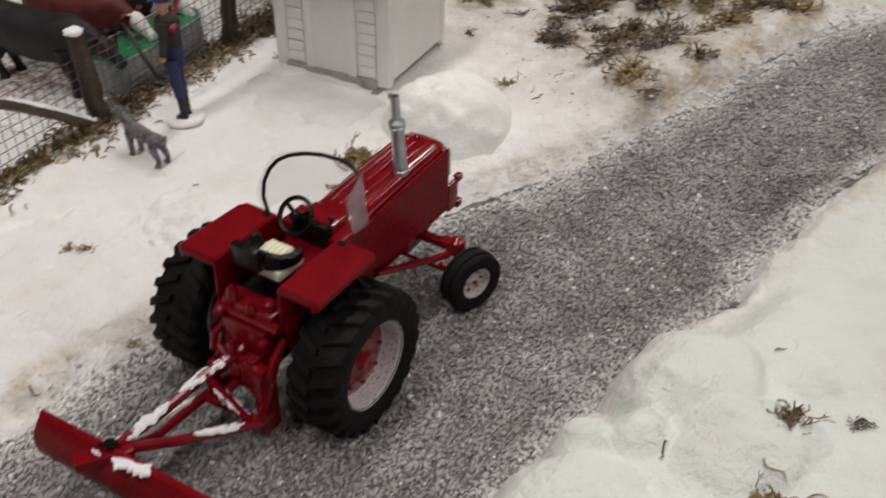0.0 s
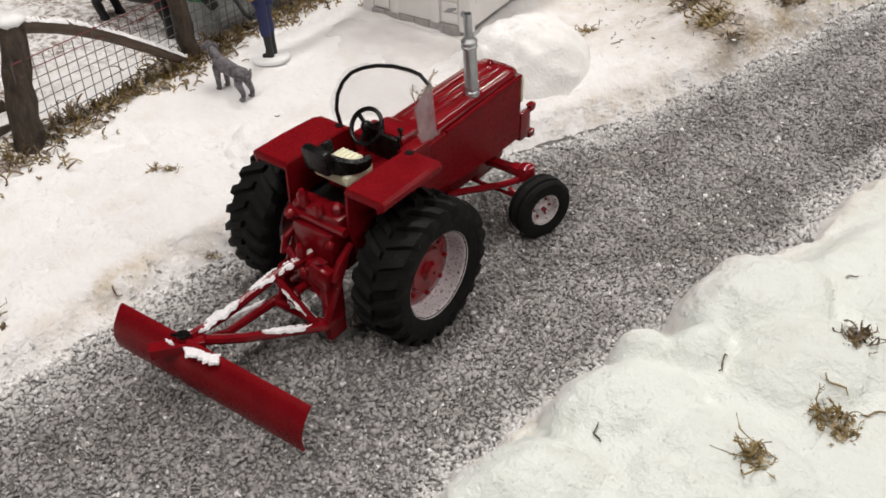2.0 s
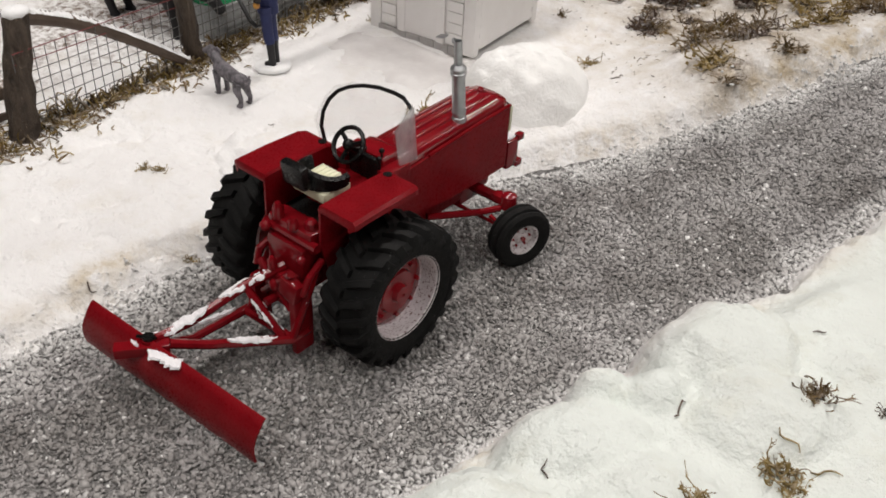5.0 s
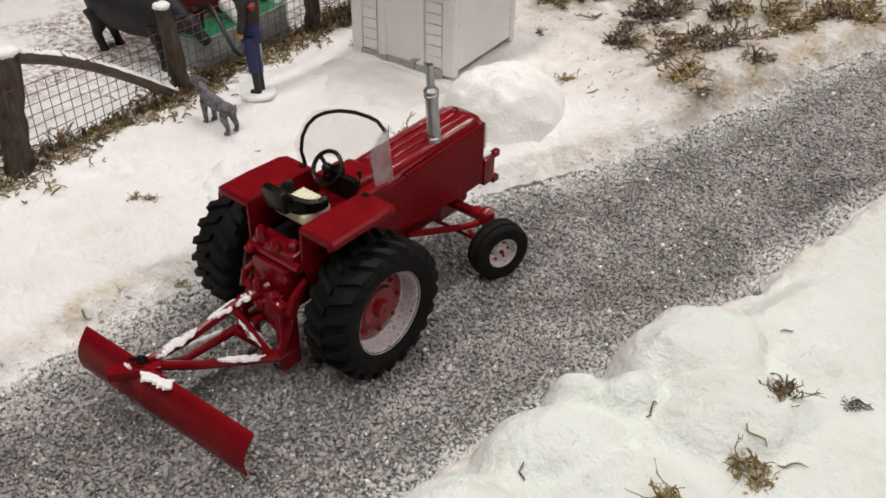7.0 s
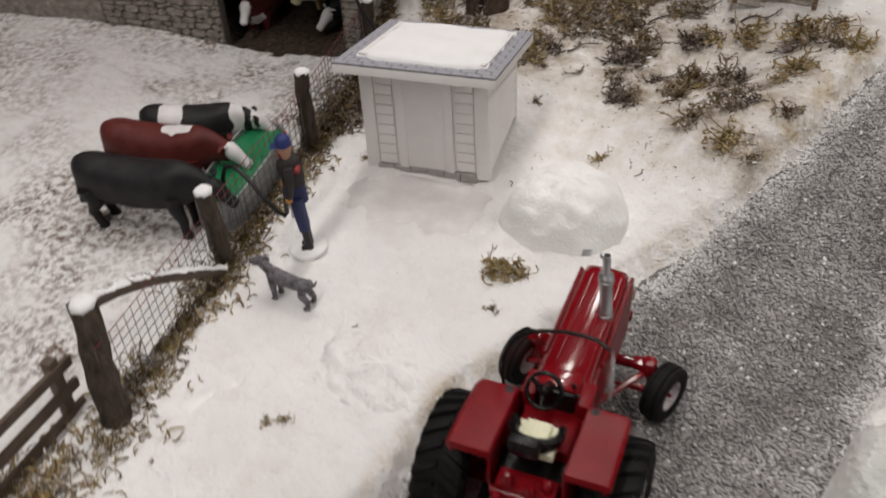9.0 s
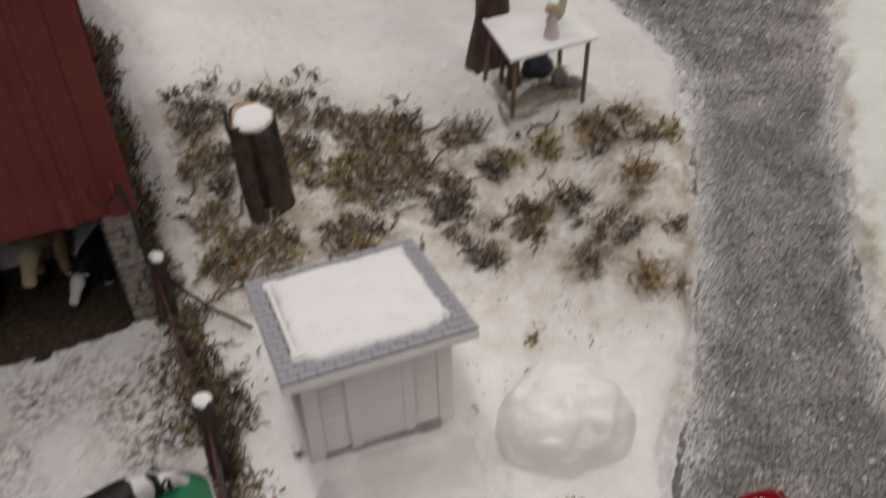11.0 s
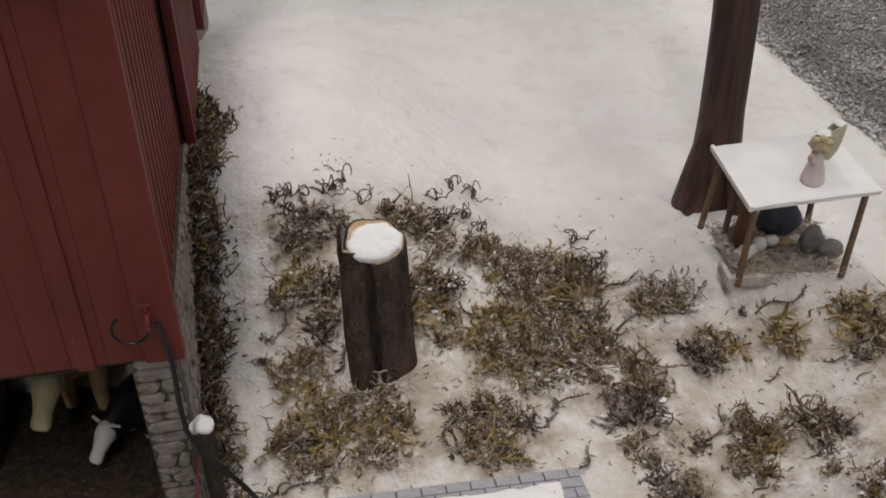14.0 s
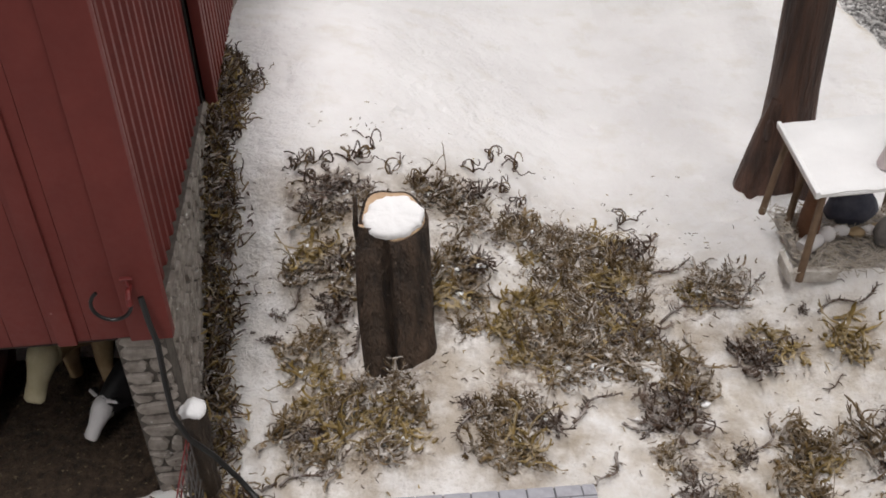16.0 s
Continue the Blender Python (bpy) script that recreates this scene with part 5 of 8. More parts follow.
# sliding doors hung on the side wall
for da, db, dx in ((0.270, 0.450, 0.0030), (0.520, 0.610, 0.0060)):
    door = part("sliding_door", Mesh().box((dx, da, ST - 0.003), (dx + 0.0055, db, TOP - 0.030), 0.001), M["barnred"], barn, "red sliding door hung on the side wall")
    k = 0
    while da + 0.004 + k * 0.0150 < db - 0.009:
        part("door_rib", Mesh().box((dx + 0.0053, da + 0.004 + k * 0.0150, ST), (dx + 0.0079, da + 0.012 + k * 0.0150, TOP - 0.034), 0), M["barnred"], door)
        k += 1
    part("door_edge", Mesh().box((dx - 0.0003, da - 0.008, ST - 0.006), (dx + 0.0080, da + 0.0005, TOP - 0.026), 0.001), M["barnred"], door)
    # solid black strip, drawn for the shade in the gap behind the door
    part("door_gap_shade", Mesh().box((dx - 0.0030, da - 0.014, ST - 0.002), (dx - 0.0018, da - 0.0078, TOP - 0.028), 0), M["ink"], door, "black strip painting in the shaded gap beside the door")
part("door_track", Mesh().tube([(0.007, 0.22, TOP - 0.022), (0.007, 0.64, TOP - 0.022)], 0.0035, 8), M["wire"], barn)
for ob in barn.children:
    if ob.name.split(".")[0] in ("side_wall", "side_backing"):
        ob.matrix_basis = Matrix.Translation((-0.004, 0.0, 0.0)) @ ob.matrix_basis
part("back_wall", Mesh().box((-WID, LEN - 0.008, 0.0), (-0.0115, LEN, TOP), 0), M["barnred"], barn)
part("far_wall", Mesh().box((-WID - 0.008, 0.0, 0.0), (-WID, LEN, TOP), 0), M["barnred"], barn)
# near-black wood tone, darkened to paint in the shade of the bay
M["dark"] = surface("shade_black_wood", (0.012, 0.008, 0.006), (0.03, 0.02, 0.014), 0.9, 60)
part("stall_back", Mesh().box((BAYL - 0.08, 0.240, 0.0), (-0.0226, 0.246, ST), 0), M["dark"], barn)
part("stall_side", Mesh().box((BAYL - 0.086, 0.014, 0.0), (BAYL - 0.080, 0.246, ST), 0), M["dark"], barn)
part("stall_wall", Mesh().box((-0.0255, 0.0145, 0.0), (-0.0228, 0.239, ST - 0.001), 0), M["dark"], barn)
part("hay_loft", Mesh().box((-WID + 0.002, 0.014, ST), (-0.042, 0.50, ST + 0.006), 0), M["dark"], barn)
part("stall_floor", Mesh().box((BAYL - 0.082, -0.006, -0.010), (-0.0262, 0.242, 0.0045), 0.001), M["mud"], barn, "dirty trodden stall floor")
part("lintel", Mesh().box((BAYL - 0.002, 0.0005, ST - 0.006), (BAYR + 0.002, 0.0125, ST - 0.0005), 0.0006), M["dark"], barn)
# roof: the front is a gable end; two slopes meet in a ridge that runs back over the middle
rise = 0.55 * (WID / 2 + 0.022)
slope = math.atan(0.55)
rl = math.hypot(rise, WID / 2 + 0.022)
for s in (1, -1):
    mm = Matrix.Translation((-WID / 2, -0.045, TOP + rise)) @ Matrix.Rotation(s * slope, 4, "Y")
    xa, xb = (0.0, rl) if s > 0 else (-rl, 0.0)
    rf = part("roof_slope", Mesh().box((xa, 0, -0.0020), (xb, LEN + 0.069, 0.0040), 0.001, mm), M["barnsnow"], barn, "red roof slope under a frost of snow")
    part("barge_board", Mesh().box((xa, -0.0016, -0.0200), (xb, 0.0030, 0.0025), 0.0008, mm), M["barnred"], rf)
    part("eave_edge", Mesh().box((xb - 0.0030 if s > 0 else xa, 0.001, -0.0040), (xb + 0.0012 if s > 0 else xa + 0.0030, LEN + 0.068, 0.0030), 0.0008, mm), M["rail"], rf, "bare brown edge of the roof sheet")
for yy in (0.004, LEN - 0.008):
    part("gable_wall", Mesh().prism([(-WID, TOP - 0.002), (-0.002, TOP - 0.002), (-WID / 2, TOP + 0.55 * WID / 2 + 0.004)], yy, yy + 0.007, 1), M["barnred"], barn)
k = 0
while k * bw < WID - 0.03:
    xm = -0.0125 - (k + 0.5) * bw
    ht = 0.55 * (WID / 2 - abs(xm + WID / 2)) + 0.006
    part("gable_board", Mesh().box((xm - bw / 2 + 0.00005, -0.0026, TOP), (xm + bw / 2 - 0.00005, 0.0041, TOP + ht), 0.0005), M["barnred"], front)
    k += 1
# no open joint is modelled; this strip paints in its shade
part("corner_gap_shade", Mesh().box((0.0020, 0.0100, 0.090), (0.0038, 0.0160, TOP), 0), M["dark"], barn, "dark strip painting in the shaded joint beside the corner")

# tap on the barn wall with its hose loop
tap = thing("water_tap", "small red tap with black hose loop on the barn wall", "tap", BARN @ Matrix.Translation((-0.0050, -0.0042, 0.1750)) @ Matrix.Scale(0.8, 4))
tb = Mesh().tube([(0, 0.001, 0), (0, -0.007, 0), (0.0, -0.010, -0.003), (0.0, -0.0105, -0.008)], 0.0020, 8)
tb.tube([(0, -0.004, 0.001), (0, -0.004, 0.008)], 0.0010, 6).tube([(-0.004, -0.004, 0.0085), (0.004, -0.004, 0.0085)], 0.0012, 6)
part("valve", tb, M["valve"], tap)
loop = Mesh().tube([(0.0, -0.0105, -0.006)] + [(-0.0125 + 0.0125 * math.cos(a), -0.0075, -0.0085 + 0.0125 * math.sin(a)) for a in [-0.15 - 0.33 * k for k in range(13)]], 0.0013, 8)
part("hose_loop", loop, M["hose"], tap)
hp = [Vector(p) / 0.8 for p in ((0.0050, -0.0040, -0.0050), (0.0070, -0.0080, -0.0200), (0.0090, -0.0100, -0.0320), (0.0085, -0.0140, -0.0600), (0.0100, -0.0200, -0.0760), (0.0160, -0.0230, -0.0920), (0.0260, -0.0200, -0.1100), (0.0380, -0.0240, -0.1270), (0.0500, -0.0340, -0.1390), (0.0640, -0.0480, -0.1425), (0.0780, -0.0700, -0.1420))]
part("hose_run", Mesh().tube(hp, 0.0021, 8), M["hose"], tap, "black hose that trails over the snow")

# ---- cattle, figures ----
def cow(name, label, patch, mats, m, head="down", scale=1.0):
    """One plain moulded figure, facing +x, feet at z 0; patch(x, y, z) picks the colour slot."""
    q = Mesh()
    prof = np.array([(-0.0690, 0.0700, 0.0560, 0.0040), (-0.0670, 0.0755, 0.0480, 0.0105), (-0.0600, 0.0790, 0.0400, 0.0165), (-0.0480, 0.0795, 0.0350, 0.0200), (-0.0300, 0.0775, 0.0305, 0.0215), (-0.0050, 0.0760, 0.0275, 0.0228), (0.0180, 0.0770, 0.0290, 0.0215), (0.0340, 0.0795, 0.0310, 0.0190), (0.0440, 0.0800, 0.0345, 0.0155), (0.0520, 0.0785, 0.0400, 0.0120)] + ([(0.0620, 0.0745, 0.0440, 0.0095), (0.0720, 0.0670, 0.0440, 0.0076), (0.0780, 0.0600, 0.0440, 0.0055)] if head == "down" else [(0.0570, 0.0810, 0.0480, 0.0100), (0.0640, 0.0840, 0.0580, 0.0082), (0.0690, 0.0830, 0.0660, 0.0058)]))
    st = np.linspace(prof[0, 0], prof[-1, 0], 64)
    cols = [np.interp(st, prof[:, 0], prof[:, k]) for k in (1, 2, 3)]
    cols = [np.convolve(np.pad(c, 2, "edge"), [0.1, 0.2, 0.4, 0.2, 0.1], "valid") for c in cols]
    rings = []
    for x, t, b, w in zip(st, *cols):
        ring = []
        for k in range(36):
            a = 2 * math.pi * k / 36
            ca, sa = math.cos(a), math.sin(a)
            ex = 0.78 if sa > 0 else 0.92
            hip = 1 + 0.10 * math.exp(-((x + 0.053) / 0.008) ** 2) * math.exp(-((a % math.pi - 0.75) / 0.3) ** 2) * (1 if sa > 0 else 0)
            ring.append((x, w * hip * math.copysign(abs(ca) ** ex, ca), (t + b) / 2 + (t - b) / 2 * math.copysign(abs(sa) ** 0.88, sa) + (0.0012 if abs(ca) < 0.1 and sa > 0 else 0)))
        rings.append(ring)
    q.rings(rings)
    if head == "down":
        hp, hd, hx, hz = Vector((0.071, 0, 0.0605)), Vector((0.80, 0, -0.60)), 0.074, 0.0655
    else:
        hp, hd, hx, hz = Vector((0.063, 0, 0.0790)), Vector((0.76, 0, -0.65)), 0.065, 0.0855
    hn = Vector((-hd.z, 0, hd.x))
    rings = []
    for u, w, h in ((-0.002, 0.0040, 0.0045), (0.000, 0.0072, 0.0078), (0.005, 0.0086, 0.0090), (0.010, 0.0084, 0.0090), (0.016, 0.0066, 0.0078), (0.022, 0.0055, 0.0062), (0.027, 0.0060, 0.0056), (0.031, 0.0058, 0.0050), (0.033, 0.0040, 0.0034)):
        rings.append([hp + hd * u + hn * (h * math.sin(2 * math.pi * k / 16) - 0.10 * u) + Vector((0, w * math.cos(2 * math.pi * k / 16), 0)) for k in range(16)])
    q.rings(rings)
    q.tube([(0.040, 0, 0.040), (0.056, 0, 0.0420), (0.066, 0, 0.0480 if head == "down" else 0.058)], [0.0040, 0.0034, 0.0020], 8, squash=0.5)
    q.ball((-0.040, 0, 0.0305), (0.010, 0.008, 0.0065), 10, 6)
    for s in (-1, 1):
        q.tube([(hx, s * 0.006, hz), (hx - 0.003, s * 0.013, hz + 0.001), (hx - 0.004, s * 0.0165, hz - 0.002)], [0.0022, 0.0034, 0.0010], 8, squash=0.5)
        for lx, fx in ((0.036, 0.040), (-0.052, -0.050)):
            back = lx < 0
            q.tube([(lx, s * 0.011, 0.050), (lx + (0.004 if back else 0), s * 0.0115, 0.034), (fx - (0.006 if back else 0), s * 0.011, 0.020), (fx, s * 0.011, 0.007), (fx + 0.001, s * 0.011, 0.003), (fx + 0.002, s * 0.011, 0.0)], [0.0130 if back else 0.0100, 0.0092 if back else 0.0074, 0.0052, 0.0043, 0.0055, 0.0058], 10)
    q.tube([(-0.066, 0, 0.066), (-0.072, 0, 0.058), (-0.073, 0, 0.035), (-0.072, 0, 0.022)], [0.0024, 0.0018, 0.0018, 0.0036], 8)
    q.v = [tuple(scale * c for c in p) for p in q.v]
    me = q.data(name, mats, 60)
    val = []
    for p in q.v:
        x, y, z = (c / scale for c in p)
        val.append(sum(patch(x + dx, y + dy, z + dz) for dx, dy, dz in ((0.0016, 0, 0), (-0.0016, 0, 0), (0, 0.0016, 0), (0, -0.0016, 0), (0, 0, 0.0016), (0, 0, -0.0016))) / 6)
    me.attributes.new("patch", "FLOAT", "POINT").data.foreach_set("value", val)
    ob = new(name, me)
    ob.matrix_world = m
    return tagged(ob, label, "toy cow", "cattle in the barn bay" if m.translation.y > 0.5 else "cattle at the trough")


def hereford(x, y, z):
    w = 0.003 * noise.noise(Vector((x * 90, y * 90, z * 90)))
    if x > 0.0745 + w or z < 0.014 or (0.002 < x + w < 0.036 and z > 0.070 and abs(y) < 0.0095 + w - 0.18 * abs(x - 0.019)):
        return 1
    return 0


def holstein(x, y, z):
    n_ = noise.noise(Vector((x * 26 + 3.1, y * 14, z * 16)))
    w = 0.005 * noise.noise(Vector((x * 60, y * 60, z * 60)))
    if x > 0.071:
        return 0 if 0.074 < x < 0.080 and abs(y) > 0.004 and z > 0.05 else 1
    if -0.040 < x + w < -0.014 or z + w < 0.024 or 0.046 < x + w < 0.060:
        return 1
    return 1 if n_ > 0.42 else 0


cow("toy_cow", "matte black toy cow drinking at the green trough", lambda x, y, z: 0, M["coatblack"], pose(-0.4110, 0.1710, -0.002, 0, 0, 9), scale=0.90)
cow("toy_cow", "dark red toy cow with white face at the trough", hereford, M["coatred"], pose(-0.4270, 0.2270, -0.002, 0, 0, 9), scale=0.86)
cow("toy_cow", "black and white toy cow leaning over the trough", holstein, M["coatblack"], pose(-0.4250, 0.2760, -0.002, 0, 0, 21), scale=0.76)
cow("toy_cow", "tan toy cow with pale muzzle in the barn bay", lambda x, y, z: 1 if x > 0.070 else 0, M["coattan"], pose(-0.4740, 0.6840, -0.0330, 0, 0, -98), "down", 1.15)
cow("toy_cow", "red toy calf with white face lying in the barn bay", lambda x, y, z: 1 if x > 0.070 or z < 0.055 and x > 0.045 else 0, M["coatred"], pose(-0.5480, 0.6020, -0.0480, 0, 0, -80), "up", 0.86)
cow("toy_cow", "black toy calf with white face lying in the barn bay", lambda x, y, z: 1 if x > 0.073 or z < 0.030 and x > 0.03 else 0, M["coatblack"], pose(-0.4200, 0.6370, -0.0460, 0, 0, -118), "down", 0.82)

# farmer figure: one plain moulded shape on a white base
fg = Mesh()
FB, FN, FK, FS, FC, FR, FW, FH = range(8)
M["skin"] = plain("figure_skin", (0.50, 0.28, 0.18), 0.6)
M["jacket"] = surface("dark_jacket", (0.018, 0.014, 0.013), (0.04, 0.032, 0.03), 0.7, 120)
M["capblue"] = plain("cap_blue", (0.02, 0.035, 0.16), 0.6)
M["glove"] = plain("tan_glove", (0.55, 0.26, 0.05), 0.7)
M["boots"] = plain("black_boots", (0.008, 0.008, 0.009), 0.5)
M["scarf"] = plain("red_scarf", (0.28, 0.03, 0.03), 0.7)
fmats = [M["snowcap"], M["denim"], M["boots"], M["skin"], M["capblue"], M["scarf"], M["jacket"], M["glove"]]
fg.lathe([(0.0005, 0.0), (0.0158, 0.0), (0.0164, 0.0024), (0.0150, 0.0042), (0.0005, 0.0046)], pose(0, 0, 0), 28, FB)
for s in (-1, 1):
    fg.tube([(s * 0.0042, -0.0045, 0.0045), (s * 0.0042, 0.0015, 0.0055), (s * 0.0042, 0.0030, 0.0060)], [0.0026, 0.0032, 0.0026], 8, FK)
    fg.tube([(s * 0.0042, 0.002, 0.0040), (s * 0.0044, 0.0015, 0.016), (s * 0.0046, 0.001, 0.030)], [0.0032, 0.0034, 0.0040], 10, FK)
    fg.tube([(s * 0.0046, 0.001, 0.024), (s * 0.0048, 0.0, 0.038), (s * 0.0046, 0.0, 0.056)], [0.0046, 0.0048, 0.0058], 10, FN)
fg.tube([(0, 0, 0.050), (0, 0, 0.060), (0, 0.0005, 0.066)], [0.0094, 0.0094, 0.0088], 14, FN, squash=0.72)
fg.tube([(0, 0.0005, 0.064), (0, 0.0005, 0.075), (0, 0, 0.085), (0, 0, 0.0905), (0, -0.0005, 0.0935)], [0.0088, 0.0096, 0.0108, 0.0092, 0.0046], 14, FW, squash=0.66)
fg.tube([(0.0105, 0, 0.088), (0.0130, -0.001, 0.074), (0.0122, -0.004, 0.062)], [0.0040, 0.0036, 0.0030], 10, FW)
fg.tube([(-0.0105, 0, 0.088), (-0.0135, -0.001, 0.076), (-0.0120, -0.0075, 0.064)], [0.0040, 0.0036, 0.0030], 10, FW)
fg.ball((0.0120, -0.0048, 0.0590), 0.0030, 8, 6, FH)
fg.ball((-0.0118, -0.0092, 0.0615), 0.0030, 8, 6, FH)
fg.tube([(0, -0.0005, 0.092), (0, -0.0005, 0.097)], 0.0040, 10, FS)
fg.ball((0, -0.0010, 0.1015), (0.0058, 0.0062, 0.0068), 12, 8, FS)
fg.lathe([(0.0005, 0.0095), (0.0040, 0.0088), (0.0064, 0.0060), (0.0066, 0.0), (0.0005, 0.0)], pose(0, -0.0008, 0.1035), 16, FC)
fg.box((-0.0048, -0.0115, 0.1036), (0.0048, -0.0050, 0.1046), 0.0004, None, FC)
fg.tube([(-0.0085, 0.0060, 0.0820), (0.0, 0.0072, 0.0860), (0.0085, 0.0060, 0.0820)], 0.0028, 8, FR)
solid("farmer_figurine", fg, fmats, "moulded toy farmer in dark jacket, navy trousers and blue cap", "figurine", Matrix.Translation((-0.2620, 0.1840, 0.0005)) @ Matrix.Rotation(radians(-4.5), 4, "Y") @ Matrix.Rotation(radians(-2.0), 4, "X") @ pose(0, 0, 0, 0, 0, -62), smooth=60)

# dog figurine
dg = Mesh()
dg.tube([(-0.021, 0, 0.0215), (-0.017, 0, 0.0230), (-0.008, 0, 0.0225), (0.004, 0, 0.0235), (0.013, 0, 0.0250), (0.0175, 0, 0.0245)], [0.0030, 0.0058, 0.0056, 0.0064, 0.0066, 0.0040], 12)
dg.tube([(0.013, 0, 0.0270), (0.019, 0, 0.0320), (0.023, 0, 0.0345)], [0.0048, 0.0042, 0.0036], 10)
dg.tube([(0.0200, 0, 0.0365), (0.0240, 0, 0.0360), (0.0300, 0, 0.0335), (0.0335, 0, 0.0325)], [0.0030, 0.0046, 0.0030, 0.0022], 10)
for s in (-1, 1):
    dg.tube([(0.021, s * 0.0034, 0.0385), (0.0195, s * 0.0046, 0.0350), (0.0190, s * 0.0044, 0.0325)], [0.0012, 0.0018, 0.0008], 6)
    dg.tube([(0.012, s * 0.0042, 0.0230), (0.012, s * 0.0044, 0.0120), (0.0115, s * 0.0044, 0.0030), (0.0145, s * 0.0044, 0.0012)], [0.0036, 0.0024, 0.0019, 0.0022], 8)
    dg.tube([(-0.0165, s * 0.0040, 0.0225), (-0.0150, s * 0.0046, 0.0150), (-0.0200, s * 0.0046, 0.0085), (-0.0190, s * 0.0046, 0.0025), (-0.0160, s * 0.0046, 0.0012)], [0.0044, 0.0034, 0.0021, 0.0019, 0.0022], 8)
dg.tube([(-0.0205, 0, 0.0240), (-0.0255, 0, 0.0265), (-0.0280, 0, 0.0310)], [0.0020, 0.0014, 0.0009], 7)
solid("dog_figurine", dg, M["dogcoat"], "small grey brindled dog figurine on the snow", "figurine", pose(-0.2465, 0.1245, -0.0025, 0, 0, 176) @ Matrix.Scale(1.0, 4), smooth=70)

# ---- water trough, hydrant and hose ----
trough = thing("water_trough", "oval galvanized trough filled with green water", "trough", pose(-0.3570, 0.2405, -0.004, 0, 0, 6))


def oval(hw, hl, z, n=48):
    out = []
    for k in range(n):
        a = 2 * math.pi * k / n
        out.append((hw * math.cos(a), (hl - hw) * (1 if math.sin(a) >= 0 else -1) * min(1.0, abs(math.sin(a)) * 3) + hw * math.sin(a), z))
    return out


tank = Mesh()
rg_, z = [], 0.0
for k in range(25):
    z = 0.0375 * k / 24
    rg_.append(oval(0.0225 + 0.0005 * math.cos(k * 1.55), 0.0650 + 0.0005 * math.cos(k * 1.55), z))
rg_ += [oval(0.0236, 0.0661, 0.0378), oval(0.0236, 0.0661, 0.0392), oval(0.0216, 0.0641, 0.0392), oval(0.0214, 0.0639, 0.0300)]
tank.rings(rg_)
part("tank", tank, M["galv"], trough, "ribbed galvanized tank wall", 50)
ribs = Mesh()
for k in range(44):
    a = oval(0.0226, 0.0651, 0, 44)[k]
    ribs.tube([(a[0], a[1], 0.002), (a[0], a[1], 0.0365)], 0.0008, 5)
part("tank_ribs", ribs, M["galv"], trough)
part("water", Mesh().rings([oval(0.0215, 0.0640, 0.0320), oval(0.0215, 0.0640, 0.0345)]), M["green"], trough, "still green water")
hyd = thing("yard_hydrant", "thin red yard hydrant beside the wire fence", "hydrant", pose(-0.2960, 0.2190, -0.002))
part("standpipe", Mesh().tube([(0, 0, 0), (0, 0, 0.066)], 0.0017, 8), M["silver"], hyd, "thin grey standpipe")
part("head", Mesh().tube([(0, 0, 0.062), (0, 0, 0.072), (-0.001, 0, 0.078)], [0.0036, 0.0040, 0.0022], 10).tube([(0, 0, 0.073), (0.001, 0.009, 0.088)], 0.0016, 6).tube([(0, 0, 0.068), (0.002, -0.006, 0.066), (0.003, -0.008, 0.060)], 0.0022, 8), M["hydrant"], hyd)
hose = Mesh().tube([(-0.2930, 0.2110, 0.060), (-0.2905, 0.2060, 0.048), (-0.2855, 0.1970, 0.037), (-0.2800, 0.1880, 0.033), (-0.2790, 0.1830, 0.034), (-0.2840, 0.1810, 0.038), (-0.2980, 0.1830, 0.050), (-0.3130, 0.1870, 0.063), (-0.3260, 0.1900, 0.069), (-0.3360, 0.1920, 0.065), (-0.3420, 0.1930, 0.052), (-0.3435, 0.1935, 0.040)], 0.0019, 10)
solid("garden_hose", hose, M["hose"], "black hose looped from hydrant over the fence to trough", "hose", smooth=60)

# ---- fences ----
def wood_post(name, base, top, r, label, group, seed, capped=True, mat="post"):
    """A crooked post of split wood, with snow on its cut top."""
    rg = random.Random(seed)
    t = thing(name, label, "fence post", Matrix.Translation(base), group)
    d = Vector(top) - Vector(base)
    q, n = Mesh(), 9
    rings = []
    for k in range(n):
        u = k / (n - 1)
        c = d * u + Vector((rg.uniform(-1, 1), rg.uniform(-1, 1), 0)) * r * 0.10
        rings.append([c + r * (1.12 - 0.22 * u) * (1 + rg.uniform(-0.14, 0.10)) * Vector((math.cos(2 * math.pi * j / 12), math.sin(2 * math.pi * j / 12), 0)) for j in range(12)])
    rings[0] = [p - Vector((0, 0, 0.006)) for p in rings[0]]
    q.rings(rings)
    part("trunk", q, M[mat], t, smooth=50)
    if capped:
        part("snow_cap", Mesh().ball(d + Vector((0, 0, -0.0004)), (r * 0.92, r * 0.96, r * 0.42), 14, 8, 0, None, 0.30, seed), M["snowcap"], t, "white snow on the cut top", 80)
    return t


FP = "posts of the wire fence"
wood_post("fence_post", (-0.3030, -0.0300, 0.0), (-0.3200, -0.0060, 0.0900), 0.0105, "thick dark brown corner post with snowy top", FP, 1)
wood_post("fence_post", (-0.3215, 0.1460, 0.0), (-0.3150, 0.1330, 0.0870), 0.0078, "leaning rough brown post with snowy top", FP, 2)
wood_post("fence_post", (-0.3360, 0.3240, 0.0), (-0.3355, 0.3290, 0.0810), 0.0075, "rough brown post with snowy top", FP, 3)
wood_post("fence_post", (-0.3690, 0.5230, -0.014), (-0.3666, 0.5290, 0.0560), 0.0085, "stout brown post against the barn corner", FP, 4)
rail = thing("fallen_rail", "grey brown pole fallen from the corner post, snow along it", "fence rail")
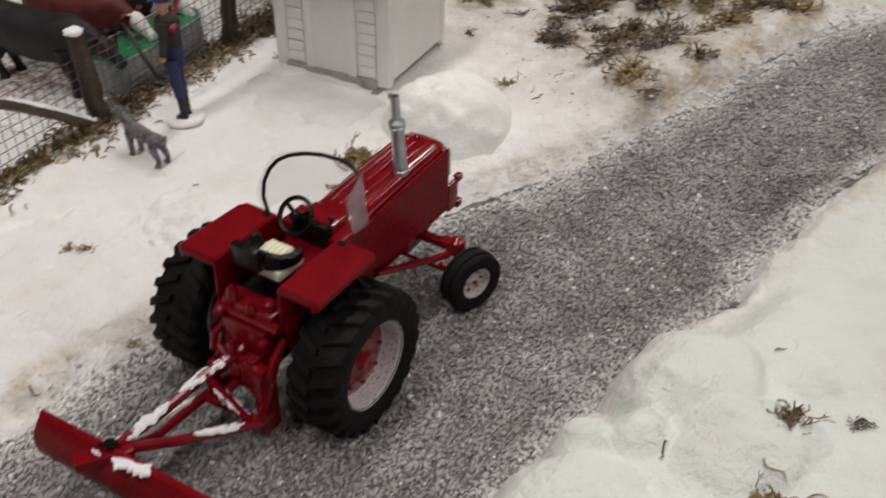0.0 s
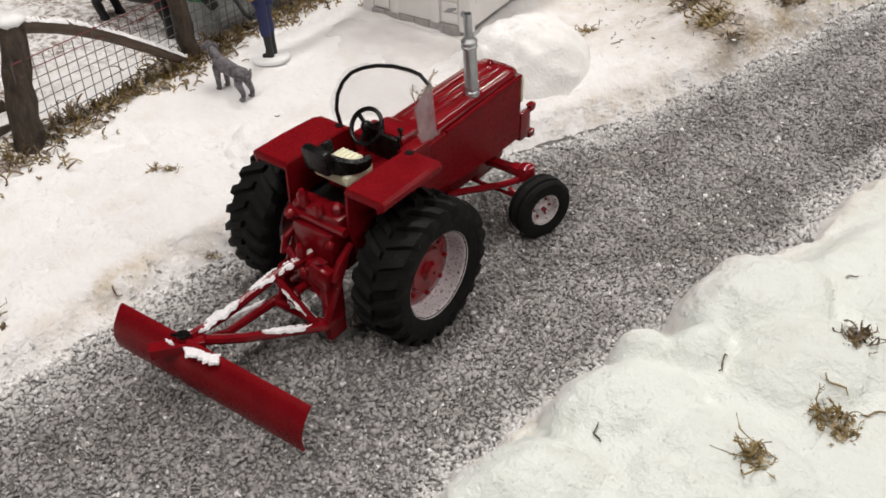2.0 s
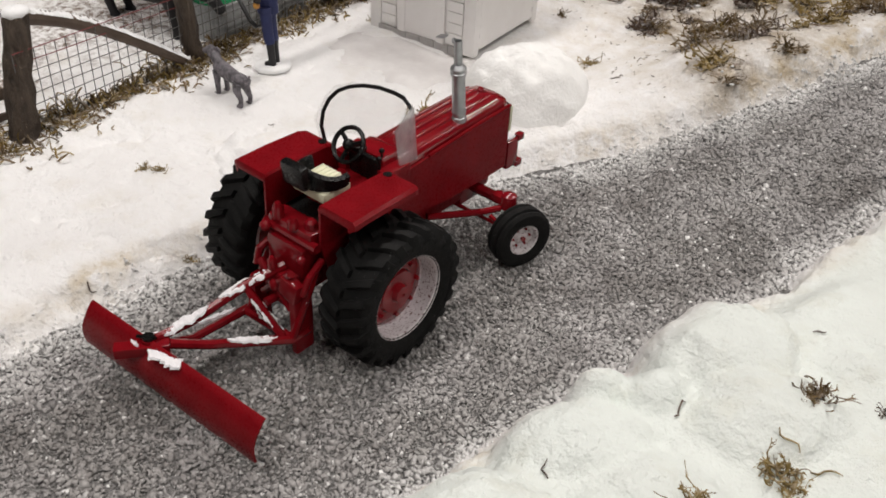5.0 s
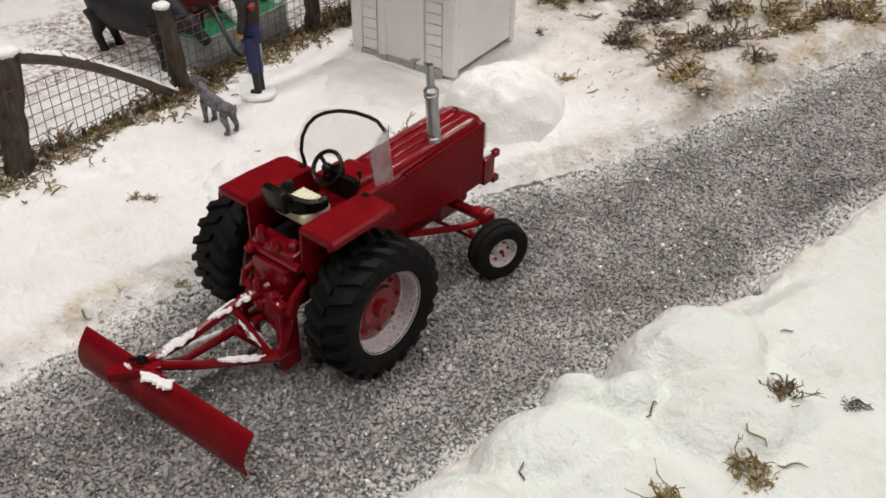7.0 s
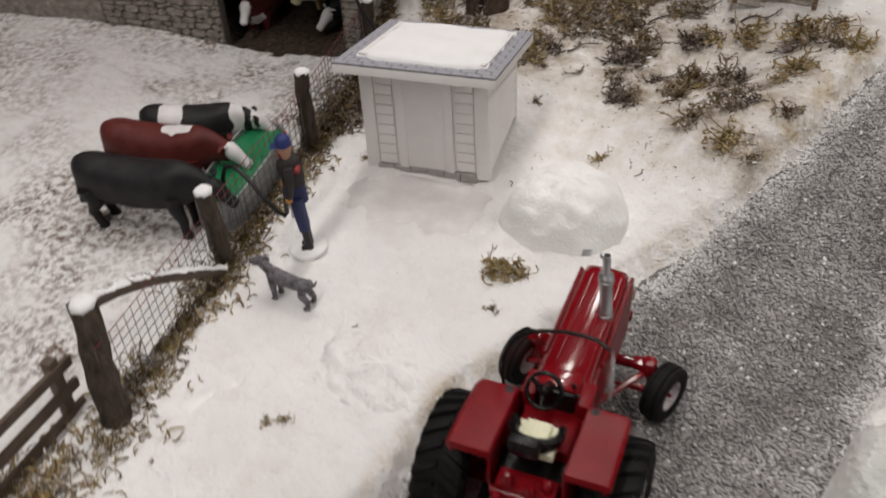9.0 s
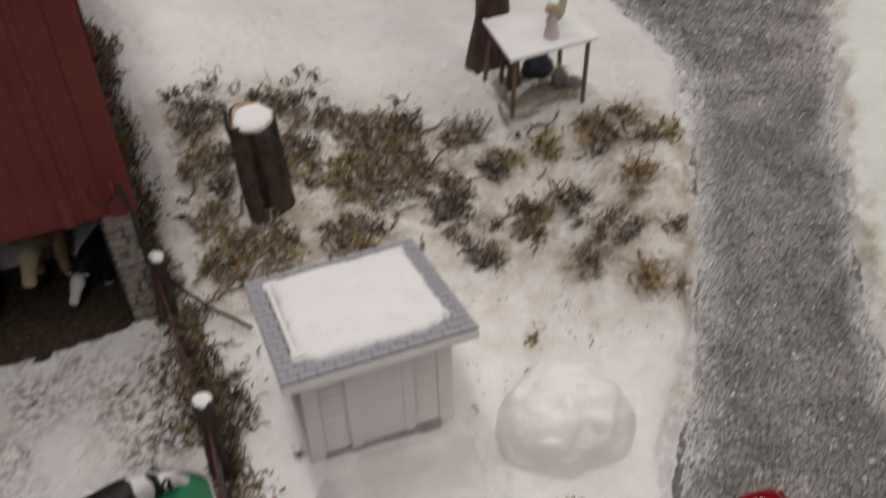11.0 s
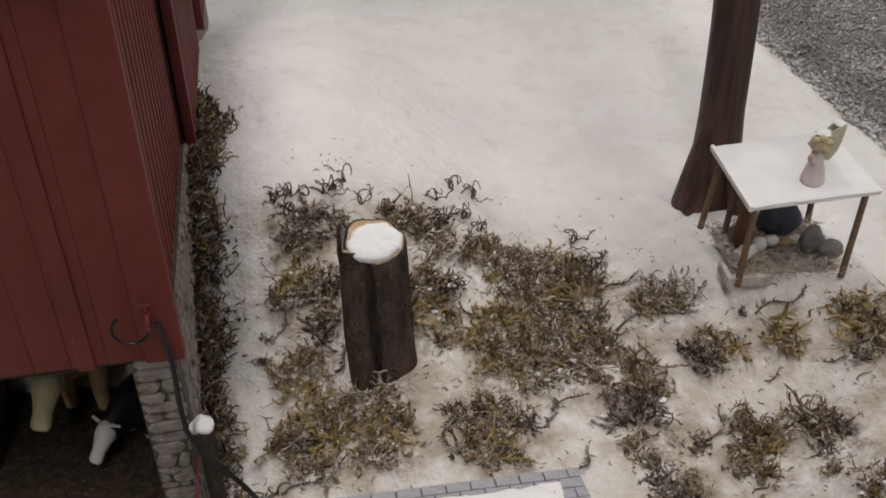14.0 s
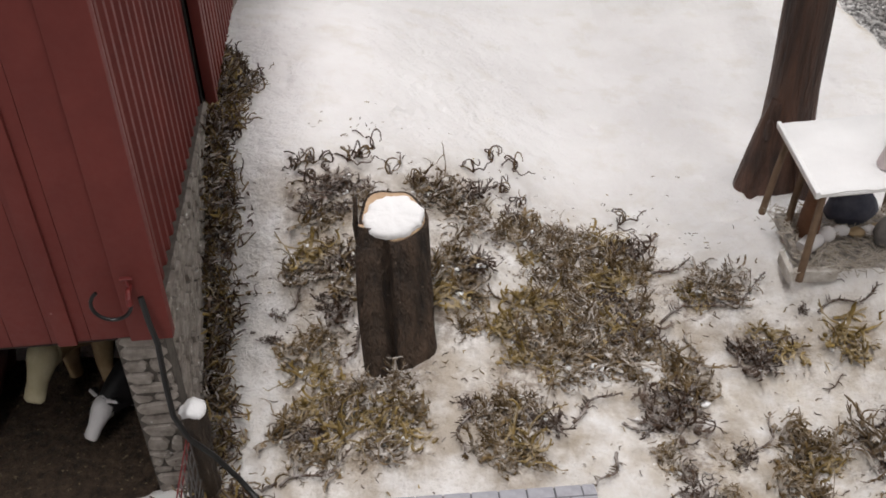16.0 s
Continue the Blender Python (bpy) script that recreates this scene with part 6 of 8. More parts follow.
ra, rb = Vector((-0.3230, -0.0050, 0.0850)), Vector((-0.3120, 0.1270, 0.0100))
pts = [ra.lerp(rb, k / 8) + Vector((0, 0, 0.012 * math.sin(math.pi * k / 8) * (1 - k / 16))) for k in range(9)]
part("pole", Mesh().tube(pts, [0.0062, 0.0060, 0.0058, 0.0060, 0.0056, 0.0055, 0.0052, 0.0050, 0.0046], 10), M["rail"], rail)
for k in range(8):
    sr = snow_strip(Mesh(), pts[k].lerp(pts[k + 1], -0.4) + Vector((0.0012, 0, 0.0048)), pts[k].lerp(pts[k + 1], 1.4) + Vector((0.0012, 0, 0.0044)), 0.0056, 0.0022, 40 + k)
    part("snow_line", sr, M["snowcap"], rail, "strip of snow lying on the pole", 60)


def wire_panel(a, b, ha, hb, label):
    """A stretch of woven square wire from post to post."""
    a, b = Vector(a), Vector(b)
    d = b - a
    ln = d.length
    nx, nz = max(2, round(ln / 0.0092)), 7
    q, red = Mesh(), Mesh()
    for k in range(nx + 1):
        u = k / nx
        h = ha + (hb - ha) * u
        p = a + d * u
        q.tube([p, p + Vector((0.0006 * math.sin(k * 2.1), 0, h * 0.5)), p + Vector((0, 0, h))], 0.00042, 4)
    for j in range(nz + 1):
        v_ = j / nz
        (q if j < nz - 1 else red).tube([a + d * (k / 6) + Vector((0.0008 * math.sin(k + j), 0, 0.004 + (ha + (hb - ha) * k / 6 - 0.004) * v_)) for k in range(7)], 0.00042, 4)
    fence = thing("wire_fence", label, "wire fence", group="wire fence stretches")
    part("mesh", q, M["wire"], fence)
    part("top_wire", red, M["redwire"], fence, "red painted top wires")
    return fence


wire_panel((-0.3060, -0.0230, 0.0), (-0.3200, 0.1410, 0.0), 0.0660, 0.0620, "grey woven wire fence behind the fallen pole, red on top")
wire_panel((-0.3230, 0.1500, 0.0), (-0.3350, 0.3180, 0.0), 0.0640, 0.0640, "grey woven wire fence beside the trough")
wire_panel((-0.3370, 0.3300, 0.0), (-0.3680, 0.5160, -0.010), 0.0640, 0.0600, "grey woven wire fence near the barn")
# three-rail fence beyond the corner post
for py, lean in ((-0.0350, 0.002), (-0.1100, 0.0), (-0.1900, 0.0), (-0.2700, 0.001)):
    t = thing("rail_post", "square brown post of the three-rail fence", "fence post", pose(-0.3400, py, -0.006), "posts of the rail fence")
    part("post", Mesh().box((-0.0042, -0.0042, 0), (0.0042, 0.0042, 0.0620), 0.0008, pose(0, 0, 0, 0, lean * 500, 0)), M["rail"], t)
for z in (0.044, 0.0235, 0.003):
    solid("fence_rail", Mesh().box((-0.3372, -0.330, z - 0.0045), (-0.3336, -0.0230, z + 0.0045), 0.0007, pose(0, 0, 0, -2.5 if z > 0.04 else -1.5, 0, 0)), M["rail"], "flat brown board of the three-rail fence", "fence rail", group="rails of the rail fence")

# ---- cut tree stump ----
stump = thing("tree_stump", "dark bark tree stump with thick snow on its cut face", "stump", pose(-0.2570, 0.6180, 0.006))
q, rg = Mesh(), random.Random(9)
top = Vector((-0.003, 0.0320, 0.0980))
rings, n = [], 72
for k in range(15):
    u = k / 14
    c = top * u
    ring = []
    for j in range(n):
        a = 2 * math.pi * j / n
        lob = 1 + 0.10 * math.cos(2 * a + 0.6) + 0.05 * math.cos(5 * a + 1.0) - 0.42 * (1 - 0.8 * max(0.0, (u - 0.8) / 0.2)) * math.exp(-(((a - 4.45 + math.pi) % (2 * math.pi) - math.pi) / 0.17) ** 2)
        rr_ = 0.0213 * (0.99 - 0.04 * u) * lob * (1 + 0.05 * noise.noise(Vector((math.cos(a) * 2, math.sin(a) * 2, u * 5))) + 0.05 * noise.noise(Vector((math.cos(a) * 9, math.sin(a) * 9, u * 2.5))) * min(1.0, 6 * (1 - u)))
        ring.append(c + Vector((rr_ * math.cos(a), rr_ * math.sin(a), -0.008 if k == 0 else 0.40 * u * u * rr_ * math.sin(a))))
    rings.append(ring)
q.rings(rings)
part("bark", q, M["bark"], stump, "furrowed dark bark", 60)
part("cut_face", Mesh().rings([[Vector((top.x + (p.x - top.x) * s_, top.y + (p.y - top.y) * s_, top.z + (p.z - top.z) * s_ + h)) for p in rings[-1]] for s_, h in ((0.90, -0.001), (0.90, 0.0008), (0.4, 0.0010))]), M["cutwood"], stump, "pale cut wood rim")
pad, pm = [], Matrix.Translation((top.x + 0.0004, top.y - 0.0024, top.z + 0.0002)) @ Matrix.Rotation(0.36, 4, "X")
for inset, h in ((1.0, -0.0006), (1.0, 0.0018), (0.96, 0.0032), (0.86, 0.0040), (0.60, 0.0046), (0.35, 0.0050), (0.05, 0.0052)):
    ring = []
    for j in range(64):
        a = 2 * math.pi * j / 64
        rag = 1 + 0.14 * noise.noise(Vector((2.2 * math.cos(a), 2.2 * math.sin(a), 3.0))) + 0.08 * noise.noise(Vector((7 * math.cos(a), 7 * math.sin(a), 9.0)))
        x, y = 0.0192 * inset * rag * math.cos(a), 0.0160 * inset * rag * math.sin(a)
        ring.append(pm @ Vector((x + 0.12 * y, y, h + (0.0010 * noise.noise(Vector((x * 200, y * 200, 1.7))) if h > 0 else 0))))
    pad.append(ring)
part("snow_cap", Mesh().rings(pad), M["snowcap"], stump, "thick white snow on the cut face", 80)
part("bark_flake", Mesh().tube([(-0.0230, 0.020, 0.060), (-0.0275, 0.0335, 0.090), (-0.0270, 0.0400, 0.1080)], [0.0040, 0.0050, 0.0030], 8, squash=0.4), M["bark"], stump)
part("split_log", Mesh().tube([(-0.0130, -0.0135, 0.002), (-0.0165, 0.0030, 0.040), (-0.0172, 0.0165, 0.0740), (-0.0170, 0.0205, 0.0830), (-0.0170, 0.0212, 0.0838), (-0.0168, 0.0262, 0.0950)], [0.0098, 0.0102, 0.0100, 0.0098, 0.0088, 0.0086], 16), M["bark"], stump, "shorter log grown beside the stump")
part("log_face", Mesh().tube([(-0.0168, 0.0260, 0.0945), (-0.0168, 0.0264, 0.0958)], 0.0078, 16), M["cutwood"], stump, "pale cut face of the shorter log")
part("torn_wood", Mesh().tube([(0.000, -0.0250, 0.008), (0.006, -0.0270, 0.006), (0.013, -0.0255, 0.001)], [0.0016, 0.0034, 0.0020], 7, squash=0.6), M["cutwood"], stump, "torn pale wood at the foot")


# ---- bare tree ----
def branch_mesh(path, r0, r1, seed, twig_len, twigs, up=0.35):
    """A limb with finer twigs that fork towards its tip."""
    rg = random.Random(seed)
    q = Mesh()
    P = [Vector(p) for p in path]
    n = 10
    pts = []
    for k in range(n + 1):
        u = k / n * (len(P) - 1)
        i = min(int(u), len(P) - 2)
        pts.append(P[i].lerp(P[i + 1], u - i) + Vector((rg.uniform(-1, 1), rg.uniform(-1, 1), rg.uniform(-1, 1))) * 0.002)
    rad = [r0 + (r1 - r0) * (k / n) ** 0.8 for k in range(n + 1)]
    q.tube(pts, rad, 8)
    for t in range(twigs):
        u = 0.25 + 0.75 * (t + rg.random() * 0.6) / twigs
        i = min(int(u * n), n - 1)
        base = pts[i]
        d = (pts[i + 1] - pts[i]).normalized()
        side = d.cross(Vector((0, 0, 1))).normalized() * (1 if t % 2 else -1)
        way = (d * rg.uniform(0.9, 1.4) + side * rg.uniform(0.25, 0.75) + Vector((0, 0, rg.uniform(-0.15, up + 0.25)))).normalized()
        ln = twig_len * rg.uniform(0.55, 1.1) * (1.15 - 0.5 * u)
        tip = [base + way * ln * s + Vector((0, 0, 0.10 * ln * s * s)) for s in (0, 0.35, 0.7, 1.0)]
        rr = max(0.0013, rad[i] * 0.48)
        q.tube(tip, [rr, rr * 0.85, rr * 0.65, rr * 0.35], 6)
        for s2 in range(3):
            b2 = tip[1 + s2 % 2]
            w2 = (way + side * rg.uniform(-0.7, 0.7) + Vector((0, 0, rg.uniform(-0.1, 0.6)))).normalized()
            l2 = ln * rg.uniform(0.35, 0.6)
            q.tube([b2, b2 + w2 * l2 * 0.55, b2 + w2 * l2 + Vector((0, 0, 0.08 * l2))], [rr * 0.6, rr * 0.5, rr * 0.25], 5)
    return q, pts, rad


tree = thing("bare_tree", "bare brown tree with snow lying along its limbs", "tree", pose(0.0, 0.0, 0.0))
tk = Mesh()
tr_pts = [(0.0400, 0.8480, -0.010), (0.0420, 0.8500, 0.012), (0.0440, 0.8540, 0.040), (0.0440, 0.8580, 0.090), (0.0430, 0.8600, 0.16), (0.0400, 0.8600, 0.25), (0.0380, 0.8600, 0.33), (0.0355, 0.8600, 0.44), (0.0340, 0.8620, 0.56), (0.0330, 0.8640, 0.68)]
tr_rad = [0.0275, 0.0250, 0.0222, 0.0198, 0.0193, 0.0188, 0.0185, 0.0180, 0.0150, 0.0090]
rings = []
for (x, y, z), r in zip(tr_pts, tr_rad):
    ring = []
    for k in range(22):
        a = 2 * math.pi * k / 22
        fl = 1 + 0.05 * math.cos(3 * a + z * 9) + 0.05 * noise.noise(Vector((math.cos(a) * 1.5, math.sin(a) * 1.5, z * 22)))
        foot = max(0.0, 0.03 - z) / 0.03 * 0.30 * max(0.0, math.cos(2.5 * (a - 3.6))) if z < 0.03 else 0
        ring.append((x + r * (fl + foot) * math.cos(a), y + r * (fl + foot) * math.sin(a), z))
    rings.append(ring)
tk.rings(rings)
part("trunk", tk, M["trunk"], tree, "dark brown bark trunk with flared foot", 70)
part("root", Mesh().tube([(0.0340, 0.8480, 0.080), (0.0235, 0.8430, 0.036), (0.0150, 0.8390, 0.006), (0.0120, 0.8370, -0.006)], [0.009, 0.0105, 0.0100, 0.008], 10), M["trunk"], tree)
part("root", Mesh().tube([(0.0560, 0.8360, 0.050), (0.0600, 0.8260, 0.020), (0.0600, 0.8200, 0.000)], [0.008, 0.0100, 0.007], 10), M["trunk"], tree)
part("bark_scar", Mesh().ball((0.0240, 0.8330, 0.060), (0.004, 0.003, 0.010), 10, 7), M["trunk"], tree)
BOUGHS = [
    ([(0.050, 0.858, 0.287), (0.095, 0.850, 0.281), (0.140, 0.845, 0.275), (0.192, 0.845, 0.268)], 0.0056, 0.0016, 0.075, 24, 0.25),
    ([(0.052, 0.858, 0.322), (0.110, 0.850, 0.330), (0.165, 0.850, 0.338), (0.225, 0.855, 0.350)], 0.0080, 0.0018, 0.090, 34, 0.45),
    ([(0.052, 0.862, 0.378), (0.110, 0.865, 0.382), (0.170, 0.880, 0.388), (0.235, 0.900, 0.402)], 0.0085, 0.0018, 0.090, 34, 0.4),
    ([(0.050, 0.862, 0.415), (0.090, 0.870, 0.430), (0.130, 0.885, 0.448), (0.175, 0.905, 0.475)], 0.0085, 0.0020, 0.085, 22, 0.3),
    ([(0.022, 0.858, 0.305), (-0.030, 0.850, 0.315), (-0.085, 0.845, 0.325), (-0.160, 0.840, 0.345)], 0.0085, 0.0018, 0.095, 34, 0.75),
    ([(0.022, 0.862, 0.396), (-0.030, 0.868, 0.402), (-0.080, 0.880, 0.415), (-0.145, 0.895, 0.450)], 0.0080, 0.0018, 0.090, 34, 0.5),
    ([(0.041, 0.843, 0.288), (0.018, 0.830, 0.289), (-0.008, 0.818, 0.291), (-0.032, 0.809, 0.291)], 0.0044, 0.0014, 0.026, 10, 0.0),
    ([(0.034, 0.880, 0.345), (0.030, 0.925, 0.360), (0.020, 0.970, 0.375), (0.005, 1.020, 0.395)], 0.0078, 0.0018, 0.075, 14, 0.3),
    ([(0.042, 0.878, 0.430), (0.070, 0.920, 0.450), (0.095, 0.960, 0.470), (0.120, 1.000, 0.500)], 0.0078, 0.0018, 0.075, 14, 0.3),
    ([(0.028, 0.850, 0.470), (-0.020, 0.830, 0.490), (-0.070, 0.815, 0.515), (-0.120, 0.800, 0.550)], 0.0078, 0.0018, 0.075, 14, 0.3),
    ([(0.040, 0.846, 0.520), (0.085, 0.820, 0.540), (0.130, 0.800, 0.565), (0.170, 0.785, 0.600)], 0.0070, 0.0018, 0.070, 12, 0.3),
    ([(0.034, 0.865, 0.590), (0.000, 0.885, 0.625), (-0.040, 0.905, 0.660), (-0.075, 0.920, 0.700)], 0.0060, 0.0016, 0.065, 12, 0.3),
]
for k, (path, r0, r1, tl, tw, up) in enumerate(BOUGHS):
    q, pts, rad = branch_mesh(path, r0, r1, 100 + k, tl, tw, up)
    limb = part("limb", q, M["trunk"], tree, smooth=70)
    rg = random.Random(300 + k)
    j = 0
    while j < 7:
        span = rg.choice((1, 2, 2, 3))
        if rg.random() < 0.62:
            a, b = pts[j], pts[min(10, j + span)]
            sm = snow_strip(Mesh(), a + Vector((0, 0, rad[j] * 0.85)), b + Vector((0, 0, rad[min(10, j + span)] * 0.85)), max(0.0032, rad[j] * 0.95), 0.0034, 500 + 20 * k + j)
            part("snow", sm, M["snowcap"], limb, "snow lying along the limb", 60)
        j += span
part("snow_clump", Mesh().ball((0.0450, 0.8405, 0.2960), (0.0066, 0.0045, 0.0085), 12, 8, 0, None, 0.45, 5), M["snowcap"], tree, "snow caught in the fork", 80)

# ---- little open shelter with figures under the tree ----
GZ0 = 0.0450
shelter = thing("garden_shelter", "small wooden shelter with snowy flat roof beside the tree", "shelter", pose(0.0095, 0.6680, GZ0, 0, 0, 2))
RWX, RWY, RH = 0.0920, 0.0860, 0.0620
tilt = pose(0, 0, 0, 0.5, -5.0, 0)
part("roof_board", Mesh().box((-0.002, -0.002, 0.0), (RWX, RWY, 0.0022), 0.0006, Matrix.Translation((0, 0, RH)) @ tilt), M["snowcap"], shelter)
rs = Mesh()
n = 56
rr = random.Random(3)
wobs = [rr.uniform(-1, 1) for _ in range(n)]
rings = []
for inset, h in ((0.0, 0.0016), (-0.0006, 0.0032), (0.0012, 0.0046), (0.006, 0.0052), (0.03, 0.0054)):
    ring = []
    for k in range(n):
        a = 2 * math.pi * k / n
        c, s = math.cos(a), math.sin(a)
        qq = 1 / max(abs(c), abs(s))
        w = 0.0006 * wobs[k]
        ring.append(Matrix.Translation((0, 0, RH)) @ tilt @ Vector((RWX / 2 - 0.001 + (RWX / 2 + 0.0006 - inset + w) * c * qq, RWY / 2 - 0.001 + (RWY / 2 + 0.0006 - inset + w) * s * qq, h + 0.0003 * wobs[(k * 7) % n])))
    rings.append(ring)
rs.rings(rings)
part("roof_snow", rs, M["snowcap"], shelter, "even layer of snow on the roof", 50)
part("roof_edge", Mesh().box((-0.004, -0.004, 0.0006), (-0.001, RWY, 0.0058), 0.0008, Matrix.Translation((0, 0, RH)) @ tilt), M["snowcap"], shelter)
M["palewood"] = surface("dusty_pale_wood", (0.42, 0.37, 0.31), (0.74, 0.71, 0.67), 0.85, 90, bump_amt=0.6, bump_dist=0.002)
M["dowel"] = surface("brown_stick", (0.15, 0.095, 0.06), (0.24, 0.16, 0.10), 0.75, 120, bump_amt=0.4)
for lx, ly, bx, by in ((0.004, 0.004, 0.0, 0.000), (0.004, 0.078, -0.004, 0.080), (0.084, 0.004, 0.0820, 0.004), (0.084, 0.078, 0.086, 0.080), (0.012, 0.058, 0.008, 0.060)):
    part("leg", Mesh().tube([(bx, by, -0.006), ((lx + bx) / 2, (ly + by) / 2, RH / 2), (lx, ly, RH + 0.001 + 0.085 * lx)], [0.0026, 0.0025, 0.0024], 9), M["dowel"], shelter)
part("base_board", Mesh().box((0.004, 0.012, -0.010), (0.082, 0.076, -0.0030), 0.0008), M["dustfloor"], shelter, "dusty rubble floor")
part("base_frame", Mesh().box((-0.004, 0.000, -0.008), (0.026, 0.006, 0.0014), 0.0016), M["palewood"], shelter, "dusty pale base frame")
part("base_frame", Mesh().box((-0.008, 0.000, -0.008), (-0.004, 0.024, 0.0016), 0.0014), M["palewood"], shelter, "dusty pale base frame")
straw = Mesh()
rg = random.Random(8)
for k in range(900):
    x, y = rg.uniform(-0.002, 0.084), rg.uniform(0.000, 0.074)
    a, l = rg.uniform(0, 6.28), rg.uniform(0.004, 0.010)
    z = rg.uniform(-0.002, 0.004)
    straw.tube([(x, y, z), (x + l * math.cos(a), y + l * math.sin(a), z + rg.uniform(0.0, 0.004))], 0.00035, 3)
M["straw"] = surface("dusty_straw", (0.34, 0.29, 0.23), (0.62, 0.57, 0.50), 0.9, 120)
st_ob = part("straw", straw, M["straw"], shelter)
tagged(st_ob, "dusty pale straw on the floor", kind="stuff")


def small_rock(c, r, seed, mat, label):
    return solid("small_rock", Mesh().ball((0, 0, r[2] * 0.8), r, 10, 7, 0, None, 0.22, seed), mat, label, "rock", pose(0.0095, 0.6680, GZ0, 0, 0, 2) @ Matrix.Translation(c), "rocks in the shelter", smooth=60)


M["slate"] = surface("blue_slate", (0.045, 0.050, 0.075), (0.10, 0.105, 0.14), 0.7, 90, bump_amt=0.6)
M["greyrock"] = surface("grey_rock", (0.16, 0.15, 0.15), (0.30, 0.28, 0.27), 0.85, 90, bump_amt=0.6)
M["clay"] = surface("brown_clay", (0.16, 0.07, 0.035), (0.26, 0.13, 0.07), 0.8, 90)
small_rock((0.050, 0.058, 0.001), (0.019, 0.011, 0.017), 1, M["slate"], "dark blue slate rock at the back")
small_rock((0.066, 0.030, 0.001), (0.009, 0.007, 0.013), 2, M["greyrock"], "dark grey upright rock in the straw")
small_rock((0.078, 0.022, 0.001), (0.010, 0.008, 0.008), 3, M["greyrock"], "grey rounded rock in the straw")
for k, (cx, cy) in enumerate(((0.040, 0.042), (0.050, 0.040), (0.059, 0.042), (0.067, 0.044))):
    small_rock((cx, cy, 0.001), (0.0064, 0.0046, 0.0040), 10 + k, M["whitehide"] if k % 2 == 0 else M["tanhide"], "small pale rounded stone in the straw")
solid("clay_figure", Mesh().tube([(0, 0, 0), (0, 0, 0.016), (0, 0, 0.030), (0, 0, 0.040), (0, 0, 0.046)], [0.0110, 0.0100, 0.0080, 0.0070, 0.004], 10, squash=0.7), M["clay"], "plain brown clay figure standing in the shelter", "figurine", pose(0.0095, 0.6680, GZ0, 0, 0, 2) @ Matrix.Translation((0.018, 0.046, 0.0)), smooth=60)
dl = Mesh().tube([(0, 0, 0.003), (0.007, 0, 0.0045), (0.015, 0, 0.004)], [0.0045, 0.0055, 0.0035], 10).ball((0.020, 0, 0.0062), (0.0052, 0.0050, 0.0052), 12, 8)
solid("doll_figure", dl, M["whitehide"], "tiny swaddled white doll lying in the straw", "figurine", pose(0.0095, 0.6680, GZ0, 0, 0, 2) @ Matrix.Translation((0.0060, 0.0220, 0.001)) @ pose(0, 0, 0, 0, 0, 28) @ Matrix.Scale(1.15, 4), smooth=70)
ag = Mesh()
ag.tube([(0, 0, 0.0), (0, 0, 0.004), (0, 0.0005, 0.013), (0, 0.001, 0.020), (0, 0.001, 0.0235)], [0.0092, 0.0085, 0.0058, 0.0048, 0.0025], 14, 0, squash=0.85)
ag.tube([(0.003, 0.001, 0.019), (-0.002, -0.004, 0.015), (-0.004, -0.0055, 0.018)], [0.0024, 0.0020, 0.0016], 8, 0)
ag.ball((-0.0016, -0.0006, 0.0275), (0.0056, 0.0052, 0.0056), 12, 8, 1)
ag.ball((-0.0070, -0.0010, 0.0270), (0.0012, 0.0011, 0.0010), 8, 5, 1)
ag.ball((-0.0048, -0.0045, 0.0185), (0.0022, 0.0020, 0.0030), 8, 6, 1)
ag.ball((0.0014, 0.0006, 0.0286), (0.0058, 0.0060, 0.0056), 12, 8, 2)
for bx_, bz_, br_ in ((-0.0040, 0.0315, 0.0026), (0.0030, 0.0265, 0.0034), (0.0042, 0.0300, 0.0030), (0.0000, 0.0325, 0.0030)):
    ag.ball((bx_, -0.0042, bz_), (br_, br_ * 0.7, br_ * 0.9), 8, 6, 2, None, 0.2, 3)
ag.ball((0.0004, 0.0010, 0.0345), (0.0060, 0.0052, 0.0020), 10, 6, 4, None, 0.25, 4)
ag.ball((0.0095, 0.0030, 0.0408), (0.0038, 0.0046, 0.0016), 10, 6, 4, None, 0.25, 5)
for s in (-1, 1):
    ag.prism([(0.0015, 0.0190), (0.0040, 0.0165), (0.0065, 0.0165), (0.0085, 0.0195), (0.0105, 0.0235), (0.0118, 0.0295), (0.0126, 0.0360), (0.0130, 0.0430), (0.0100, 0.0405), (0.0060, 0.0375), (0.0020, 0.0320)], 0.0030 + s * 0.0045 - 0.0008, 0.0030 + s * 0.0045 + 0.0008, 1, 3)
M["robe"] = surface("pale_pink_robe", (0.62, 0.52, 0.53), (0.72, 0.63, 0.63), 0.6, 120)
M["hair"] = surface("straw_hair", (0.52, 0.43, 0.22), (0.66, 0.58, 0.36), 0.6, 160)
M["wing"] = surface("cream_wing", (0.50, 0.48, 0.34), (0.66, 0.63, 0.50), 0.6, 160)
solid("angel_figurine", ag, [M["robe"], plain("pale_skin", (0.60, 0.44, 0.35), 0.6), M["hair"], M["wing"], M["snowcap"]], "small pale angel figurine with cream wings on the roof", "figurine", pose(0.0580, 0.6890, GZ0 + RH + 0.0104, 0, 0, -12) @ Matrix.Scale(1.1, 4), smooth=60)

